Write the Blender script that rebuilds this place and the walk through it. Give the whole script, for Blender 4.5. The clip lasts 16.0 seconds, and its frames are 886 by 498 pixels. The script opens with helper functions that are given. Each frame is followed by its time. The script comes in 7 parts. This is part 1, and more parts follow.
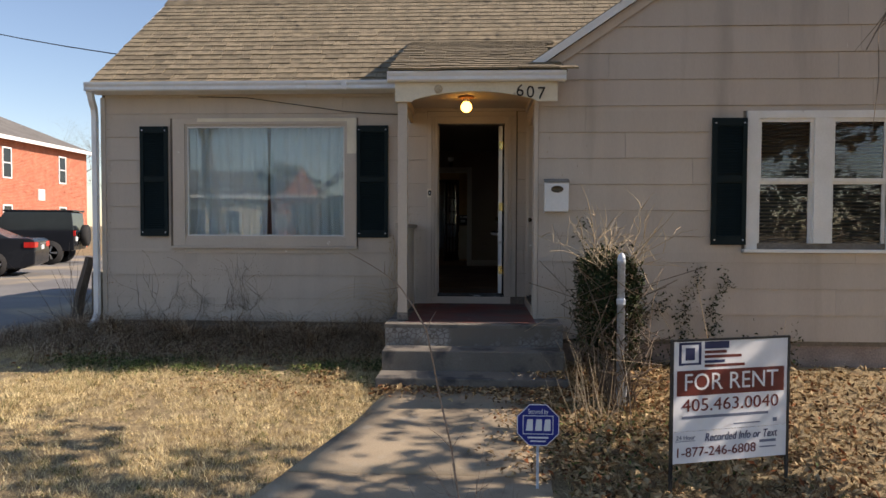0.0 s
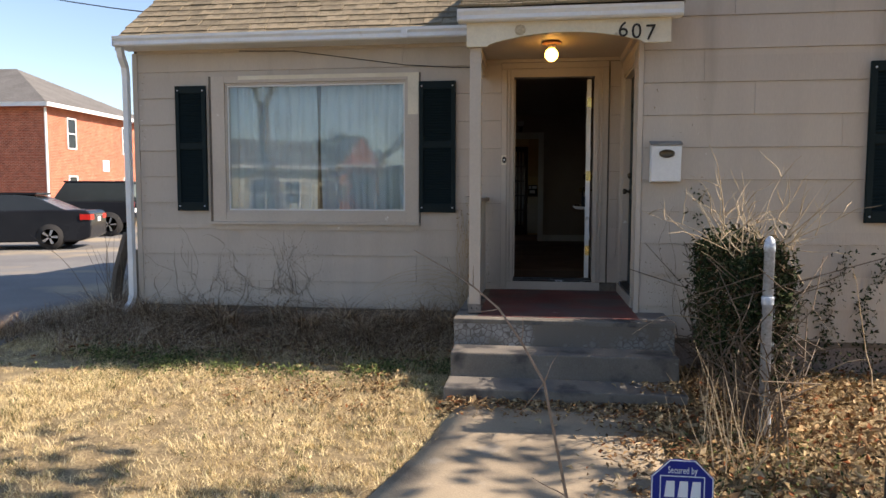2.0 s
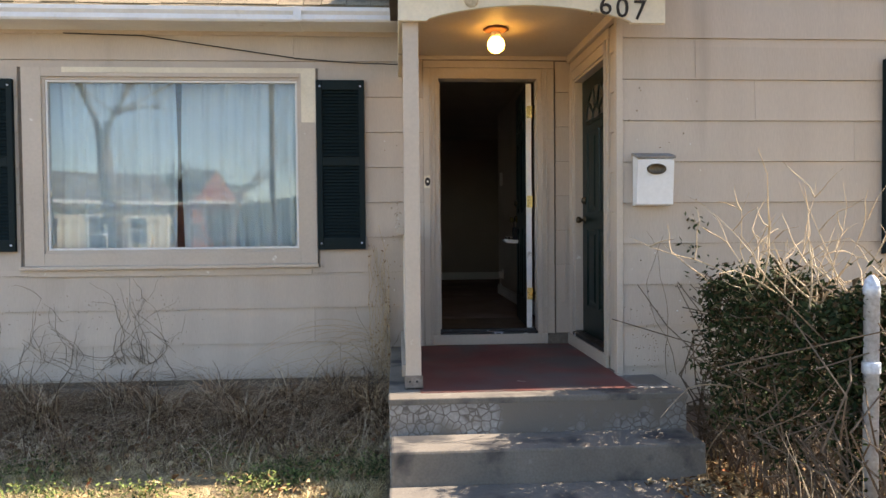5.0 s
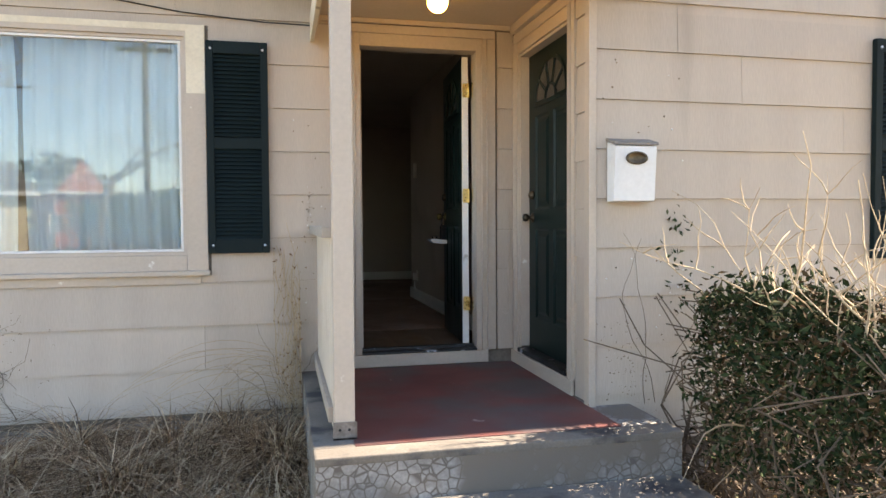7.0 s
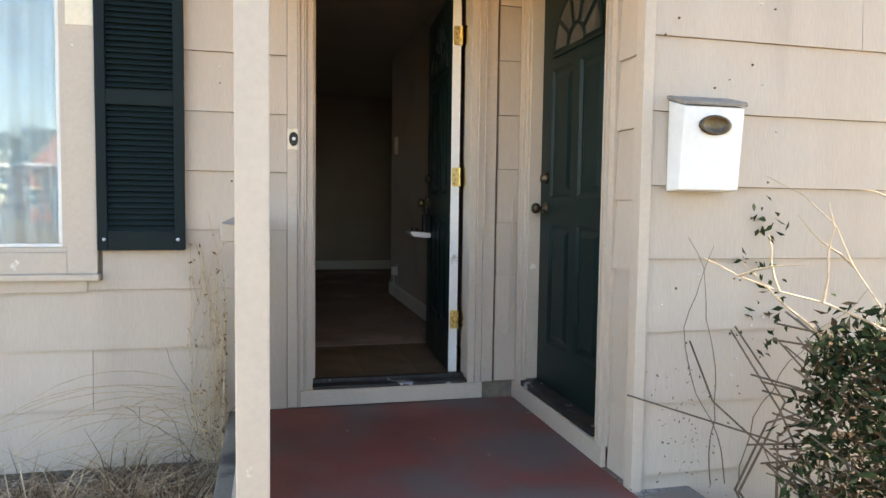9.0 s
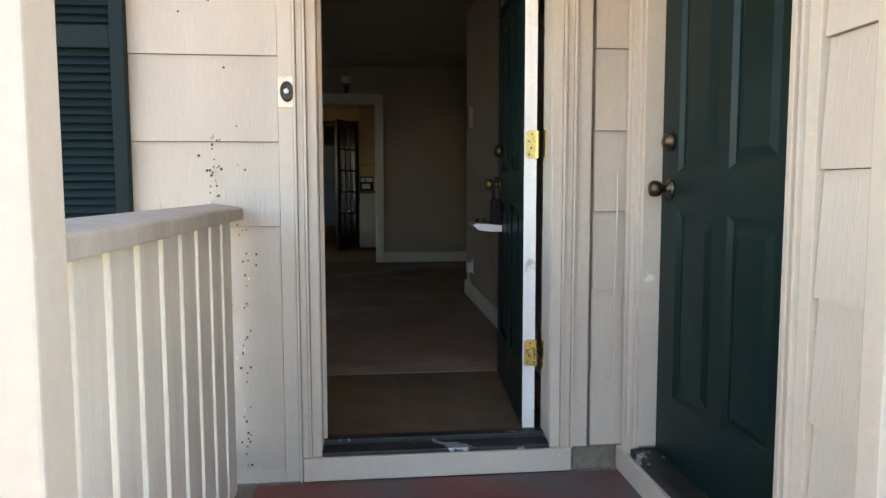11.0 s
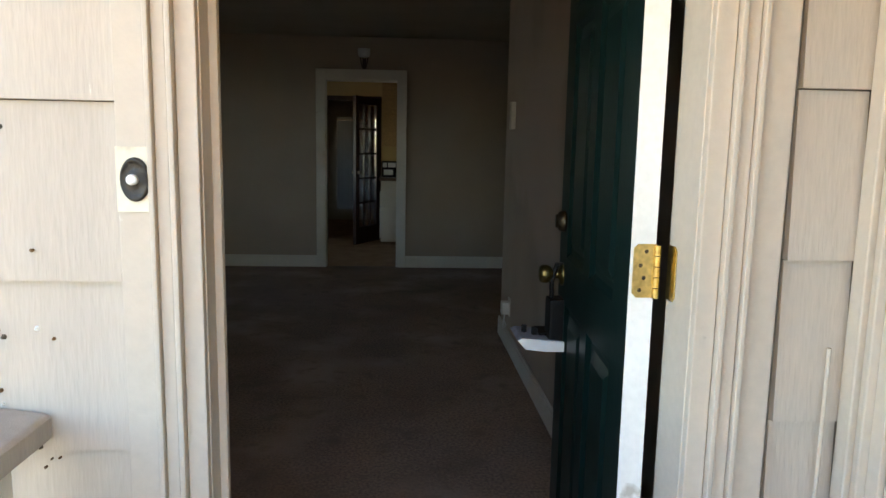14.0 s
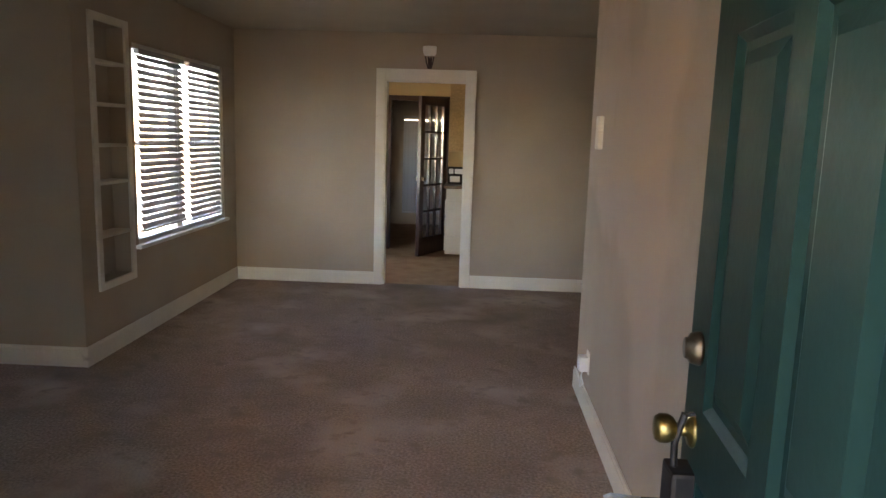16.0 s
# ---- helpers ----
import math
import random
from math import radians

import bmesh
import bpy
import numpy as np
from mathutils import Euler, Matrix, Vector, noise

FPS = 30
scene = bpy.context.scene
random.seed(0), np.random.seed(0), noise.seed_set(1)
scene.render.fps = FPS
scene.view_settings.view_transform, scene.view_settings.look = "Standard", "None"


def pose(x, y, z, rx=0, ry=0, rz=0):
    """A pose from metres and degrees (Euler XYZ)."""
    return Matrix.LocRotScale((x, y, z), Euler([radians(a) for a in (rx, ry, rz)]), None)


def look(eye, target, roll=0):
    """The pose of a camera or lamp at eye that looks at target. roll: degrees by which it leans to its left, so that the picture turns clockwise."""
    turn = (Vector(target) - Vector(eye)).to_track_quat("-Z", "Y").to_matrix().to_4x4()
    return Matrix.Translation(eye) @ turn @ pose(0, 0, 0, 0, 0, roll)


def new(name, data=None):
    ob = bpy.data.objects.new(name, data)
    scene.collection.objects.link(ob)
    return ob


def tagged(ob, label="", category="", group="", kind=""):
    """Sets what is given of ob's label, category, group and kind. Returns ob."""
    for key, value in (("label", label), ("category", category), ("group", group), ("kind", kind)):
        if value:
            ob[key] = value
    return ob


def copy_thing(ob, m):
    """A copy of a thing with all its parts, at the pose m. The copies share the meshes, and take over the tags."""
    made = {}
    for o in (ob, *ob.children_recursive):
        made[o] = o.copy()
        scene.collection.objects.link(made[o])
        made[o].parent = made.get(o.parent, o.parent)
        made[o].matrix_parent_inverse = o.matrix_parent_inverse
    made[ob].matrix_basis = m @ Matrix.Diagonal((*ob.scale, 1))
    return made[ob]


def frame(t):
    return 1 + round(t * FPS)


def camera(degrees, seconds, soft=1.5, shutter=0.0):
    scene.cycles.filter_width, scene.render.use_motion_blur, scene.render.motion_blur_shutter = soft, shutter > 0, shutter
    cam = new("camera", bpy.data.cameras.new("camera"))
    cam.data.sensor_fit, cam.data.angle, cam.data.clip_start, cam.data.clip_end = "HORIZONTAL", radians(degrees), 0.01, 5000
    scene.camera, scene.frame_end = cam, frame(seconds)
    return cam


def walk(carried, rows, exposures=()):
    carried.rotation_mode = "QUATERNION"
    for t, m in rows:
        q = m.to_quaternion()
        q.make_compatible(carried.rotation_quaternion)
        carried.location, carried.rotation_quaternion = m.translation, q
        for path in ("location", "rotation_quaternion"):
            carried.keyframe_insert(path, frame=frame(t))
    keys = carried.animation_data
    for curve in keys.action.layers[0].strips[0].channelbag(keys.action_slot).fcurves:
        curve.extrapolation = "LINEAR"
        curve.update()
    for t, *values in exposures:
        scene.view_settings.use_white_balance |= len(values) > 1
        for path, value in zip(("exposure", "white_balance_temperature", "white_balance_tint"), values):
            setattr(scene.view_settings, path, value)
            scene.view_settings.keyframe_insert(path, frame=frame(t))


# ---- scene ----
cam = camera(64.4, 16.0)
PATH = [
    (0, (0.407, 0.061, 1.5), (0.308, 2.057, 1.432), 0.2),
    (0.5, (0.403, 0.361, 1.501), (0.24, 2.352, 1.407), 0.1),
    (1, (0.326, 0.647, 1.505), (0.124, 2.633, 1.371), 1.1),
    (1.5, (0.233, 0.952, 1.522), (0.0, 2.931, 1.354), 0.6),
    (2, (0.168, 1.256, 1.53), (-0.097, 3.232, 1.376), 0.1),
    (2.5, (0.145, 1.55, 1.559), (-0.118, 3.528, 1.427), 0.4),
    (3, (0.06, 1.869, 1.559), (-0.163, 3.854, 1.447), 0.2),
    (3.5, (-0.037, 2.054, 1.556), (-0.258, 4.039, 1.437), -0.2),
    (4, (-0.14, 2.259, 1.562), (-0.387, 4.239, 1.427), -0.3),
    (4.5, (-0.188, 2.514, 1.561), (-0.341, 4.505, 1.462), 0.1),
    (5, (-0.427, 2.837, 1.488), (-0.297, 4.832, 1.436), -0.5),
    (5.2, (-0.488, 2.911, 1.47), (-0.273, 4.899, 1.428), -0.9),
    (7.5, (-0.608, 4.102, 1.536), (-0.147, 6.047, 1.459), 0.0),
    (8, (-0.515, 4.392, 1.535), (-0.02, 6.328, 1.449), 0.5),
    (8.2, (-0.475, 4.506, 1.543), (0.043, 6.434, 1.439), 0.7),
    (10.3, (-0.038, 5.742, 1.598), (0.303, 7.708, 1.461), 0.3),
    (10.5, (-0.016, 5.832, 1.592), (0.301, 7.802, 1.457), 0.1),
    (11, (0.089, 6.132, 1.568), (0.297, 8.114, 1.395), -0.1),
    (11.5, (0.106, 6.402, 1.574), (0.253, 8.389, 1.396), 0.3),
    (12, (0.084, 6.728, 1.66), (0.244, 8.71, 1.451), 1.1),
    (12.5, (0.109, 6.913, 1.695), (0.275, 8.894, 1.476), 0.4),
    (13, (0.204, 7.141, 1.788), (0.384, 9.116, 1.531), 0.2),
    (13.5, (0.242, 7.242, 1.932), (0.408, 9.212, 1.633), 1.1),
    (14, (0.233, 7.415, 1.944), (0.351, 9.39, 1.656), 1.1),
    (14.5, (0.252, 7.602, 2.087), (0.366, 9.571, 1.754), 1.1),
    (15, (0.270, 7.742, 2.09), (0.346, 9.708, 1.735), 1.6),
    (15.5, (0.328, 7.945, 2.10), (0.252, 9.911, 1.738), 1.6),
    (16, (0.285, 8.165, 2.10), (0.204, 10.139, 1.785), 1.8),
]
EXPOSURES = [(0.0, 0.57, 7100, 18.5), (2.0, 1.0, 7050, 18), (4.0, 1.32, 7000, 16.5), (5.0, 1.85, 7250, 17), (8.0, 2.58, 7450, 15), (11.0, 3.34, 7200, 12), (12.5, 3.58, 7100, 11), (14.5, 3.58, 6950, 8.5), (15.0, 3.72, 6750, 10), (15.5, 4.15, 7350, 14.5), (16.0, 5.97, 7800, 21)]
walk(cam, [(t, look(eye, target, roll)) for t, eye, target, roll in PATH], EXPOSURES)

# ---- world, sun and lamps ----
SUN_UP, SUN_SIDE = 34.0, 2.8          # elevation; degrees from +x, minus is to the street side
sky_world = bpy.data.worlds.new("sky")
scene.world = sky_world
sky_world.use_nodes = True
wn = sky_world.node_tree
sky = wn.nodes.new("ShaderNodeTexSky")
sky.sky_type, sky.sun_disc = "NISHITA", False
sky.sun_elevation, sky.sun_rotation = radians(SUN_UP), radians(90 - SUN_SIDE)
sky.air_density, sky.dust_density, sky.ozone_density = 1.0, 0.15, 2.5
wn.links.new(sky.outputs["Color"], wn.nodes["Background"].inputs["Color"])
wn.nodes["Background"].inputs["Strength"].default_value = 0.115
sun = new("sun", bpy.data.lights.new("sun", "SUN"))
sun.data.energy, sun.data.angle, sun.data.color = 5.0, radians(0.5), (1.0, 0.93, 0.82)
sun_way = Vector((math.cos(radians(SUN_UP)) * math.cos(radians(SUN_SIDE)), math.cos(radians(SUN_UP)) * math.sin(radians(SUN_SIDE)), math.sin(radians(SUN_UP))))
sun.matrix_world = look(sun_way * 60, (0, 0, 0))


def lamp_area(name, where, target, w, h, watts, colour):
    l = new(name, bpy.data.lights.new(name, "AREA"))
    l.data.shape, l.data.size, l.data.size_y, l.data.energy, l.data.color = "RECTANGLE", w, h, watts, colour
    l.matrix_world = look(where, target)
    return l


# daylight in the openings of the windows
lamp_area("daylight_side_window", (-2.16, 13.78, 1.97), (0, 13.78, 1.5), 1.6, 1.3, 0.010, (0.80, 0.90, 1.0))


# ---- materials ----
def surf(name, a, b, scale=5.0, rough=0.7, bump=0.2, bscale=90.0, metal=0.0, stretch=(1, 1, 1), spots=None, rnd=0.0, spec=0.4, fine=0.25, extra=None):
    """A procedural surface: two colours by coarse noise, fine grain, relief, and stains with a shape of their own."""
    m = bpy.data.materials.new(name)
    m.use_nodes = True
    nt = m.node_tree
    n, link = nt.nodes, nt.links.new
    p = n["Principled BSDF"]
    tc, mp = n.new("ShaderNodeTexCoord"), n.new("ShaderNodeMapping")
    mp.inputs["Scale"].default_value = stretch
    link(tc.outputs["Object"], mp.inputs["Vector"])
    coarse, grain = n.new("ShaderNodeTexNoise"), n.new("ShaderNodeTexNoise")
    coarse.inputs["Scale"].default_value, coarse.inputs["Detail"].default_value = scale, 6
    grain.inputs["Scale"].default_value, grain.inputs["Detail"].default_value = bscale, 4
    for t in (coarse, grain):
        link(mp.outputs["Vector"], t.inputs["Vector"])
    ramp = n.new("ShaderNodeMapRange")
    ramp.inputs["From Min"].default_value, ramp.inputs["From Max"].default_value = 0.32, 0.68
    link(coarse.outputs["Fac"], ramp.inputs["Value"])
    mix = n.new("ShaderNodeMix")
    mix.data_type = "RGBA"
    mix.inputs["A"].default_value, mix.inputs["B"].default_value = (*a, 1), (*b, 1)
    link(ramp.outputs["Result"], mix.inputs["Factor"])
    colour = mix.outputs["Result"]
    gm = n.new("ShaderNodeMapRange")
    gm.inputs["From Min"].default_value, gm.inputs["From Max"].default_value = 0.25, 0.75
    gm.inputs["To Min"].default_value, gm.inputs["To Max"].default_value = 1 - fine, 1 + fine
    link(grain.outputs["Fac"], gm.inputs["Value"])
    value = gm.outputs["Result"]
    if rnd:
        info, rm, mul = n.new("ShaderNodeObjectInfo"), n.new("ShaderNodeMapRange"), n.new("ShaderNodeMath")
        rm.inputs["To Min"].default_value, rm.inputs["To Max"].default_value = 1 - rnd, 1 + rnd
        link(info.outputs["Random"], rm.inputs["Value"])
        mul.operation = "MULTIPLY"
        link(value, mul.inputs[0]), link(rm.outputs["Result"], mul.inputs[1])
        value = mul.outputs["Value"]
    hsv = n.new("ShaderNodeHueSaturation")
    link(colour, hsv.inputs["Color"]), link(value, hsv.inputs["Value"])
    colour = hsv.outputs["Color"]
    for spot in spots or ():
        tint, sscale, low, high = spot
        sp, sr, sm = n.new("ShaderNodeTexNoise"), n.new("ShaderNodeMapRange"), n.new("ShaderNodeMix")
        sp.inputs["Scale"].default_value, sp.inputs["Detail"].default_value = sscale, 5
        link(mp.outputs["Vector"], sp.inputs["Vector"])
        sr.inputs["From Min"].default_value, sr.inputs["From Max"].default_value = low, high
        link(sp.outputs["Fac"], sr.inputs["Value"])
        sm.data_type = "RGBA"
        sm.inputs["B"].default_value = (*tint, 1)
        link(sr.outputs["Result"], sm.inputs["Factor"]), link(colour, sm.inputs["A"])
        colour = sm.outputs["Result"]
    link(colour, p.inputs["Base Color"])
    rr = n.new("ShaderNodeMapRange")
    rr.inputs["To Min"].default_value, rr.inputs["To Max"].default_value = max(0.02, rough - 0.1), min(1, rough + 0.1)
    link(coarse.outputs["Fac"], rr.inputs["Value"]), link(rr.outputs["Result"], p.inputs["Roughness"])
    p.inputs["Metallic"].default_value, p.inputs["Specular IOR Level"].default_value = metal, spec
    if bump:
        bp = n.new("ShaderNodeBump")
        bp.inputs["Strength"].default_value, bp.inputs["Distance"].default_value = min(1.0, bump), 0.006
        link(grain.outputs["Fac"], bp.inputs["Height"]), link(bp.outputs["Normal"], p.inputs["Normal"])
    return m


def crazed(name, base, joint, scale):
    """Old cement skin broken into flakes: a cell pattern with dark cracks."""
    m = surf(name, base, tuple(v * 0.6 for v in base), 4, 0.9, 0.5, 60, spots=[(tuple(v * 0.55 for v in base), 2.2, 0.52, 0.62)])
    n, link = m.node_tree.nodes, m.node_tree.links.new
    p = n["Principled BSDF"]
    was = p.inputs["Base Color"].links[0].from_socket
    tc, v, mr, mx = n.new("ShaderNodeTexCoord"), n.new("ShaderNodeTexVoronoi"), n.new("ShaderNodeMapRange"), n.new("ShaderNodeMix")
    v.feature = "DISTANCE_TO_EDGE"
    v.inputs["Scale"].default_value = scale
    link(tc.outputs["Object"], v.inputs["Vector"])
    mr.inputs["From Min"].default_value, mr.inputs["From Max"].default_value = 0.02, 0.10
    link(v.outputs["Distance"], mr.inputs["Value"])
    mx.data_type = "RGBA"
    mx.inputs["A"].default_value = (*joint, 1)
    link(mr.outputs["Result"], mx.inputs["Factor"]), link(was, mx.inputs["B"])
    patch, pr, worn = n.new("ShaderNodeTexNoise"), n.new("ShaderNodeMapRange"), n.new("ShaderNodeMix")
    patch.inputs["Scale"].default_value, patch.inputs["Detail"].default_value = 3.2, 5
    pr.inputs["From Min"].default_value, pr.inputs["From Max"].default_value = 0.44, 0.56
    link(tc.outputs["Object"], patch.inputs["Vector"]), link(patch.outputs["Fac"], pr.inputs["Value"])
    worn.data_type = "RGBA"
    worn.inputs["A"].default_value = (base[0] * 0.50, base[1] * 0.45, base[2] * 0.40, 1)
    link(pr.outputs["Result"], worn.inputs["Factor"]), link(mx.outputs["Result"], worn.inputs["B"]), link(worn.outputs["Result"], p.inputs["Base Color"])
    return m


def brick_mat(name, a, b, mortar, w=0.21, h=0.075):
    m = surf(name, a, b, 3, 0.85, 0.4, 70)
    n, link = m.node_tree.nodes, m.node_tree.links.new
    p = n["Principled BSDF"]
    was = p.inputs["Base Color"].links[0].from_socket
    tc, bt, mul = n.new("ShaderNodeTexCoord"), n.new("ShaderNodeTexBrick"), n.new("ShaderNodeMix")
    sep, com, add = n.new("ShaderNodeSeparateXYZ"), n.new("ShaderNodeCombineXYZ"), n.new("ShaderNodeMath")
    link(tc.outputs["Object"], sep.inputs[0])
    link(sep.outputs["X"], add.inputs[0]), link(sep.outputs["Y"], add.inputs[1])
    link(add.outputs[0], com.inputs["X"]), link(sep.outputs["Z"], com.inputs["Y"])
    link(com.outputs[0], bt.inputs["Vector"])
    bt.inputs["Scale"].default_value, bt.inputs["Brick Width"].default_value, bt.inputs["Row Height"].default_value = 1.0, w, h
    bt.inputs["Mortar Size"].default_value = 0.010
    bt.inputs["Color1"].default_value, bt.inputs["Color2"].default_value, bt.inputs["Mortar"].default_value = (0.75, 0.75, 0.75, 1), (1.25, 1.15, 1.1, 1), (*mortar, 1)
    mul.data_type, mul.blend_type = "RGBA", "MULTIPLY"
    mul.inputs["Factor"].default_value = 1.0
    link(was, mul.inputs["A"]), link(bt.outputs["Color"], mul.inputs["B"]), link(mul.outputs["Result"], p.inputs["Base Color"])
    return m


def glass_mat(name, tint=(1, 1, 1), rough=0.0):
    m = bpy.data.materials.new(name)
    m.use_nodes = True
    p = m.node_tree.nodes["Principled BSDF"]
    p.inputs["Base Color"].default_value = (*tint, 1)
    p.inputs["Roughness"].default_value, p.inputs["IOR"].default_value, p.inputs["Transmission Weight"].default_value = rough, 1.5, 1.0
    return m


def glow_mat(name, colour, strength):
    m = bpy.data.materials.new(name)
    m.use_nodes = True
    p = m.node_tree.nodes["Principled BSDF"]
    p.inputs["Base Color"].default_value = (0.9, 0.85, 0.75, 1)
    p.inputs["Emission Color"].default_value, p.inputs["Emission Strength"].default_value = (*colour, 1), strength
    return m


CHIP = (0.62, 0.60, 0.56)
M_SIDING = surf("painted_siding", (0.52, 0.445, 0.36), (0.47, 0.40, 0.325), 1.6, 0.62, 0.18, 60, stretch=(3.0, 3.0, 0.35), fine=0.06, rnd=0.045,
                spots=[((0.36, 0.30, 0.24), 0.9, 0.60, 0.78), ((0.70, 0.66, 0.58), 22, 0.76, 0.79)])
M_SIDING_CORE = surf("siding_core", (0.22, 0.18, 0.14), (0.16, 0.13, 0.10), 3, 0.9, 0.2, 40)
M_TRIM = surf("painted_trim", (0.54, 0.46, 0.37), (0.50, 0.425, 0.34), 2.5, 0.55, 0.12, 50, fine=0.05, spots=[((0.72, 0.69, 0.62), 9, 0.72, 0.76), ((0.30, 0.26, 0.21), 14, 0.76, 0.80)])
M_CREAM = surf("cream_trim_paint", (0.76, 0.68, 0.52), (0.66, 0.58, 0.43), 3, 0.55, 0.15, 60, fine=0.06, spots=[((0.42, 0.35, 0.25), 7, 0.68, 0.75)])
M_WHITE = surf("white_painted_metal", (0.80, 0.80, 0.78), (0.70, 0.70, 0.68), 3, 0.4, 0.06, 40, fine=0.04, spots=[((0.45, 0.42, 0.36), 5, 0.68, 0.8)])
M_WHITE_WOOD = surf("white_window_paint", (0.78, 0.77, 0.73), (0.70, 0.69, 0.64), 4, 0.5, 0.12, 70, fine=0.05, spots=[((0.45, 0.41, 0.34), 11, 0.70, 0.76)])
M_GREEN = surf("dark_green_shutter", (0.005, 0.0125, 0.0135), (0.008, 0.0165, 0.0175), 4, 0.6, 0.15, 80, fine=0.12, spec=0.16, spots=[((0.06, 0.08, 0.085), 16, 0.74, 0.78)])
M_DOOR = surf("dark_green_door_paint", (0.0032, 0.0125, 0.0115), (0.0042, 0.0150, 0.0135), 3, 0.38, 0.05, 60, fine=0.08, spec=0.17)
M_SHINGLE = surf("asphalt_shingle", (0.27, 0.215, 0.135), (0.15, 0.122, 0.078), 6.0, 0.92, 0.9, 120, rnd=0.22, fine=0.4, spots=[((0.10, 0.082, 0.055), 9.0, 0.56, 0.70)])
M_CONCRETE = surf("old_concrete", (0.33, 0.30, 0.255), (0.25, 0.23, 0.195), 2.5, 0.9, 0.35, 110, fine=0.14, spots=[((0.15, 0.14, 0.12), 3.0, 0.58, 0.70)])
M_STEP = surf("painted_step", (0.155, 0.138, 0.115), (0.21, 0.187, 0.155), 3.5, 0.85, 0.35, 80, fine=0.14, spots=[((0.055, 0.053, 0.052), 4, 0.53, 0.66), ((0.27, 0.25, 0.215), 9, 0.67, 0.73)])
M_RISER = crazed("crazed_cement_skin", (0.36, 0.345, 0.315), (0.13, 0.113, 0.096), 22)
M_RED = surf("worn_red_floor_paint", (0.175, 0.056, 0.048), (0.135, 0.05, 0.043), 3, 0.6, 0.2, 90, fine=0.14, spots=[((0.105, 0.085, 0.082), 1.9, 0.44, 0.60), ((0.34, 0.30, 0.27), 12, 0.70, 0.74)])
M_WALL_IN = surf("tan_wall_paint", (0.40, 0.33, 0.255), (0.37, 0.305, 0.235), 2, 0.75, 0.12, 120, fine=0.03)
M_WALL_PATCHED = surf("patched_tan_wall_paint", (0.41, 0.335, 0.265), (0.375, 0.305, 0.24), 2, 0.75, 0.12, 120, fine=0.03, spots=[((0.445, 0.365, 0.30), 0.8, 0.53, 0.60), ((0.375, 0.305, 0.24), 2.3, 0.66, 0.74)])
M_CEIL = surf("ceiling_paint", (0.45, 0.39, 0.31), (0.42, 0.36, 0.285), 2, 0.85, 0.3, 60, fine=0.04)
M_BASE = surf("white_baseboard", (0.72, 0.69, 0.62), (0.66, 0.63, 0.56), 4, 0.5, 0.05, 60, fine=0.04, spots=[((0.45, 0.41, 0.35), 8, 0.70, 0.78)])
M_CARPET = surf("brown_carpet", (0.30, 0.225, 0.175), (0.235, 0.175, 0.138), 2.2, 0.98, 0.8, 75, fine=0.42, spec=0.1, spots=[((0.19, 0.14, 0.108), 1.2, 0.58, 0.72), ((0.37, 0.29, 0.235), 1.7, 0.52, 0.70), ((0.21, 0.16, 0.125), 9.0, 0.56, 0.74)])
M_TILE = surf("vinyl_tile", (0.165, 0.12, 0.075), (0.12, 0.086, 0.054), 5, 0.5, 0.1, 60, fine=0.12, rnd=0.08)
M_BLACK = surf("black_plastic", (0.005, 0.005, 0.0055), (0.008, 0.008, 0.008), 5, 0.5, 0.05, 80, spec=0.15)
M_BRASS = surf("bright_brass", (0.74, 0.56, 0.22), (0.62, 0.46, 0.18), 8, 0.28, 0.05, 90, metal=1.0)
M_OLDBRASS = surf("aged_brass", (0.12, 0.095, 0.065), (0.085, 0.068, 0.046), 9, 0.42, 0.05, 90, metal=1.0)
M_KNOB = surf("worn_brass_knob", (0.20, 0.155, 0.06), (0.13, 0.10, 0.04), 14, 0.42, 0.05, 90, metal=1.0)
M_DARKMETAL = surf("threshold_metal", (0.05, 0.05, 0.05), (0.03, 0.03, 0.03), 6, 0.5, 0.15, 60, metal=0.6, spots=[((0.5, 0.5, 0.52), 10, 0.64, 0.68)])
M_GALV = surf("galvanised_steel", (0.60, 0.64, 0.70), (0.48, 0.52, 0.58), 9, 0.5, 0.1, 70, metal=0.25)
M_GLASS = glass_mat("window_glass")
M_GLASS2 = glass_mat("double_window_glass")
M_GLASS2.node_tree.nodes["Principled BSDF"].inputs["IOR"].default_value = 1.64
M_GLASS2.node_tree.nodes["Principled BSDF"].inputs["Base Color"].default_value = (0.89, 0.98, 0.985, 1)
# slat colour darkened to carry the shade behind the wing's sash glass
M_SLAT_SHADED = surf("shaded_slat", (0.075, 0.066, 0.056), (0.06, 0.053, 0.045), 4, 0.5, 0.0, 50)
M_SLAT = surf("white_blind_slat", (0.40, 0.405, 0.42), (0.36, 0.365, 0.38), 4, 0.5, 0.0, 50)
M_WOODDARK = surf("dark_stained_wood", (0.055, 0.026, 0.015), (0.035, 0.016, 0.010), 6, 0.4, 0.1, 60, stretch=(6, 6, 0.6))


# ---- mesh helpers ----
def ob_mesh(name, verts, faces, mat, parent=None, smooth=False):
    me = bpy.data.meshes.new(name)
    me.from_pydata([tuple(v) for v in verts], [], faces)
    me.materials.append(mat)
    if smooth:
        me.polygons.foreach_set("use_smooth", [True] * len(me.polygons))
    me.update()
    ob = new(name, me)
    if parent is not None:
        child_of(ob, parent)
    return ob


def child_of(ob, parent):
    ob.parent = parent
    base = Vector(parent.location)
    up = parent.parent
    while up is not None:
        up = up.parent
    ob.matrix_parent_inverse = Matrix.Translation(-base)
    return ob


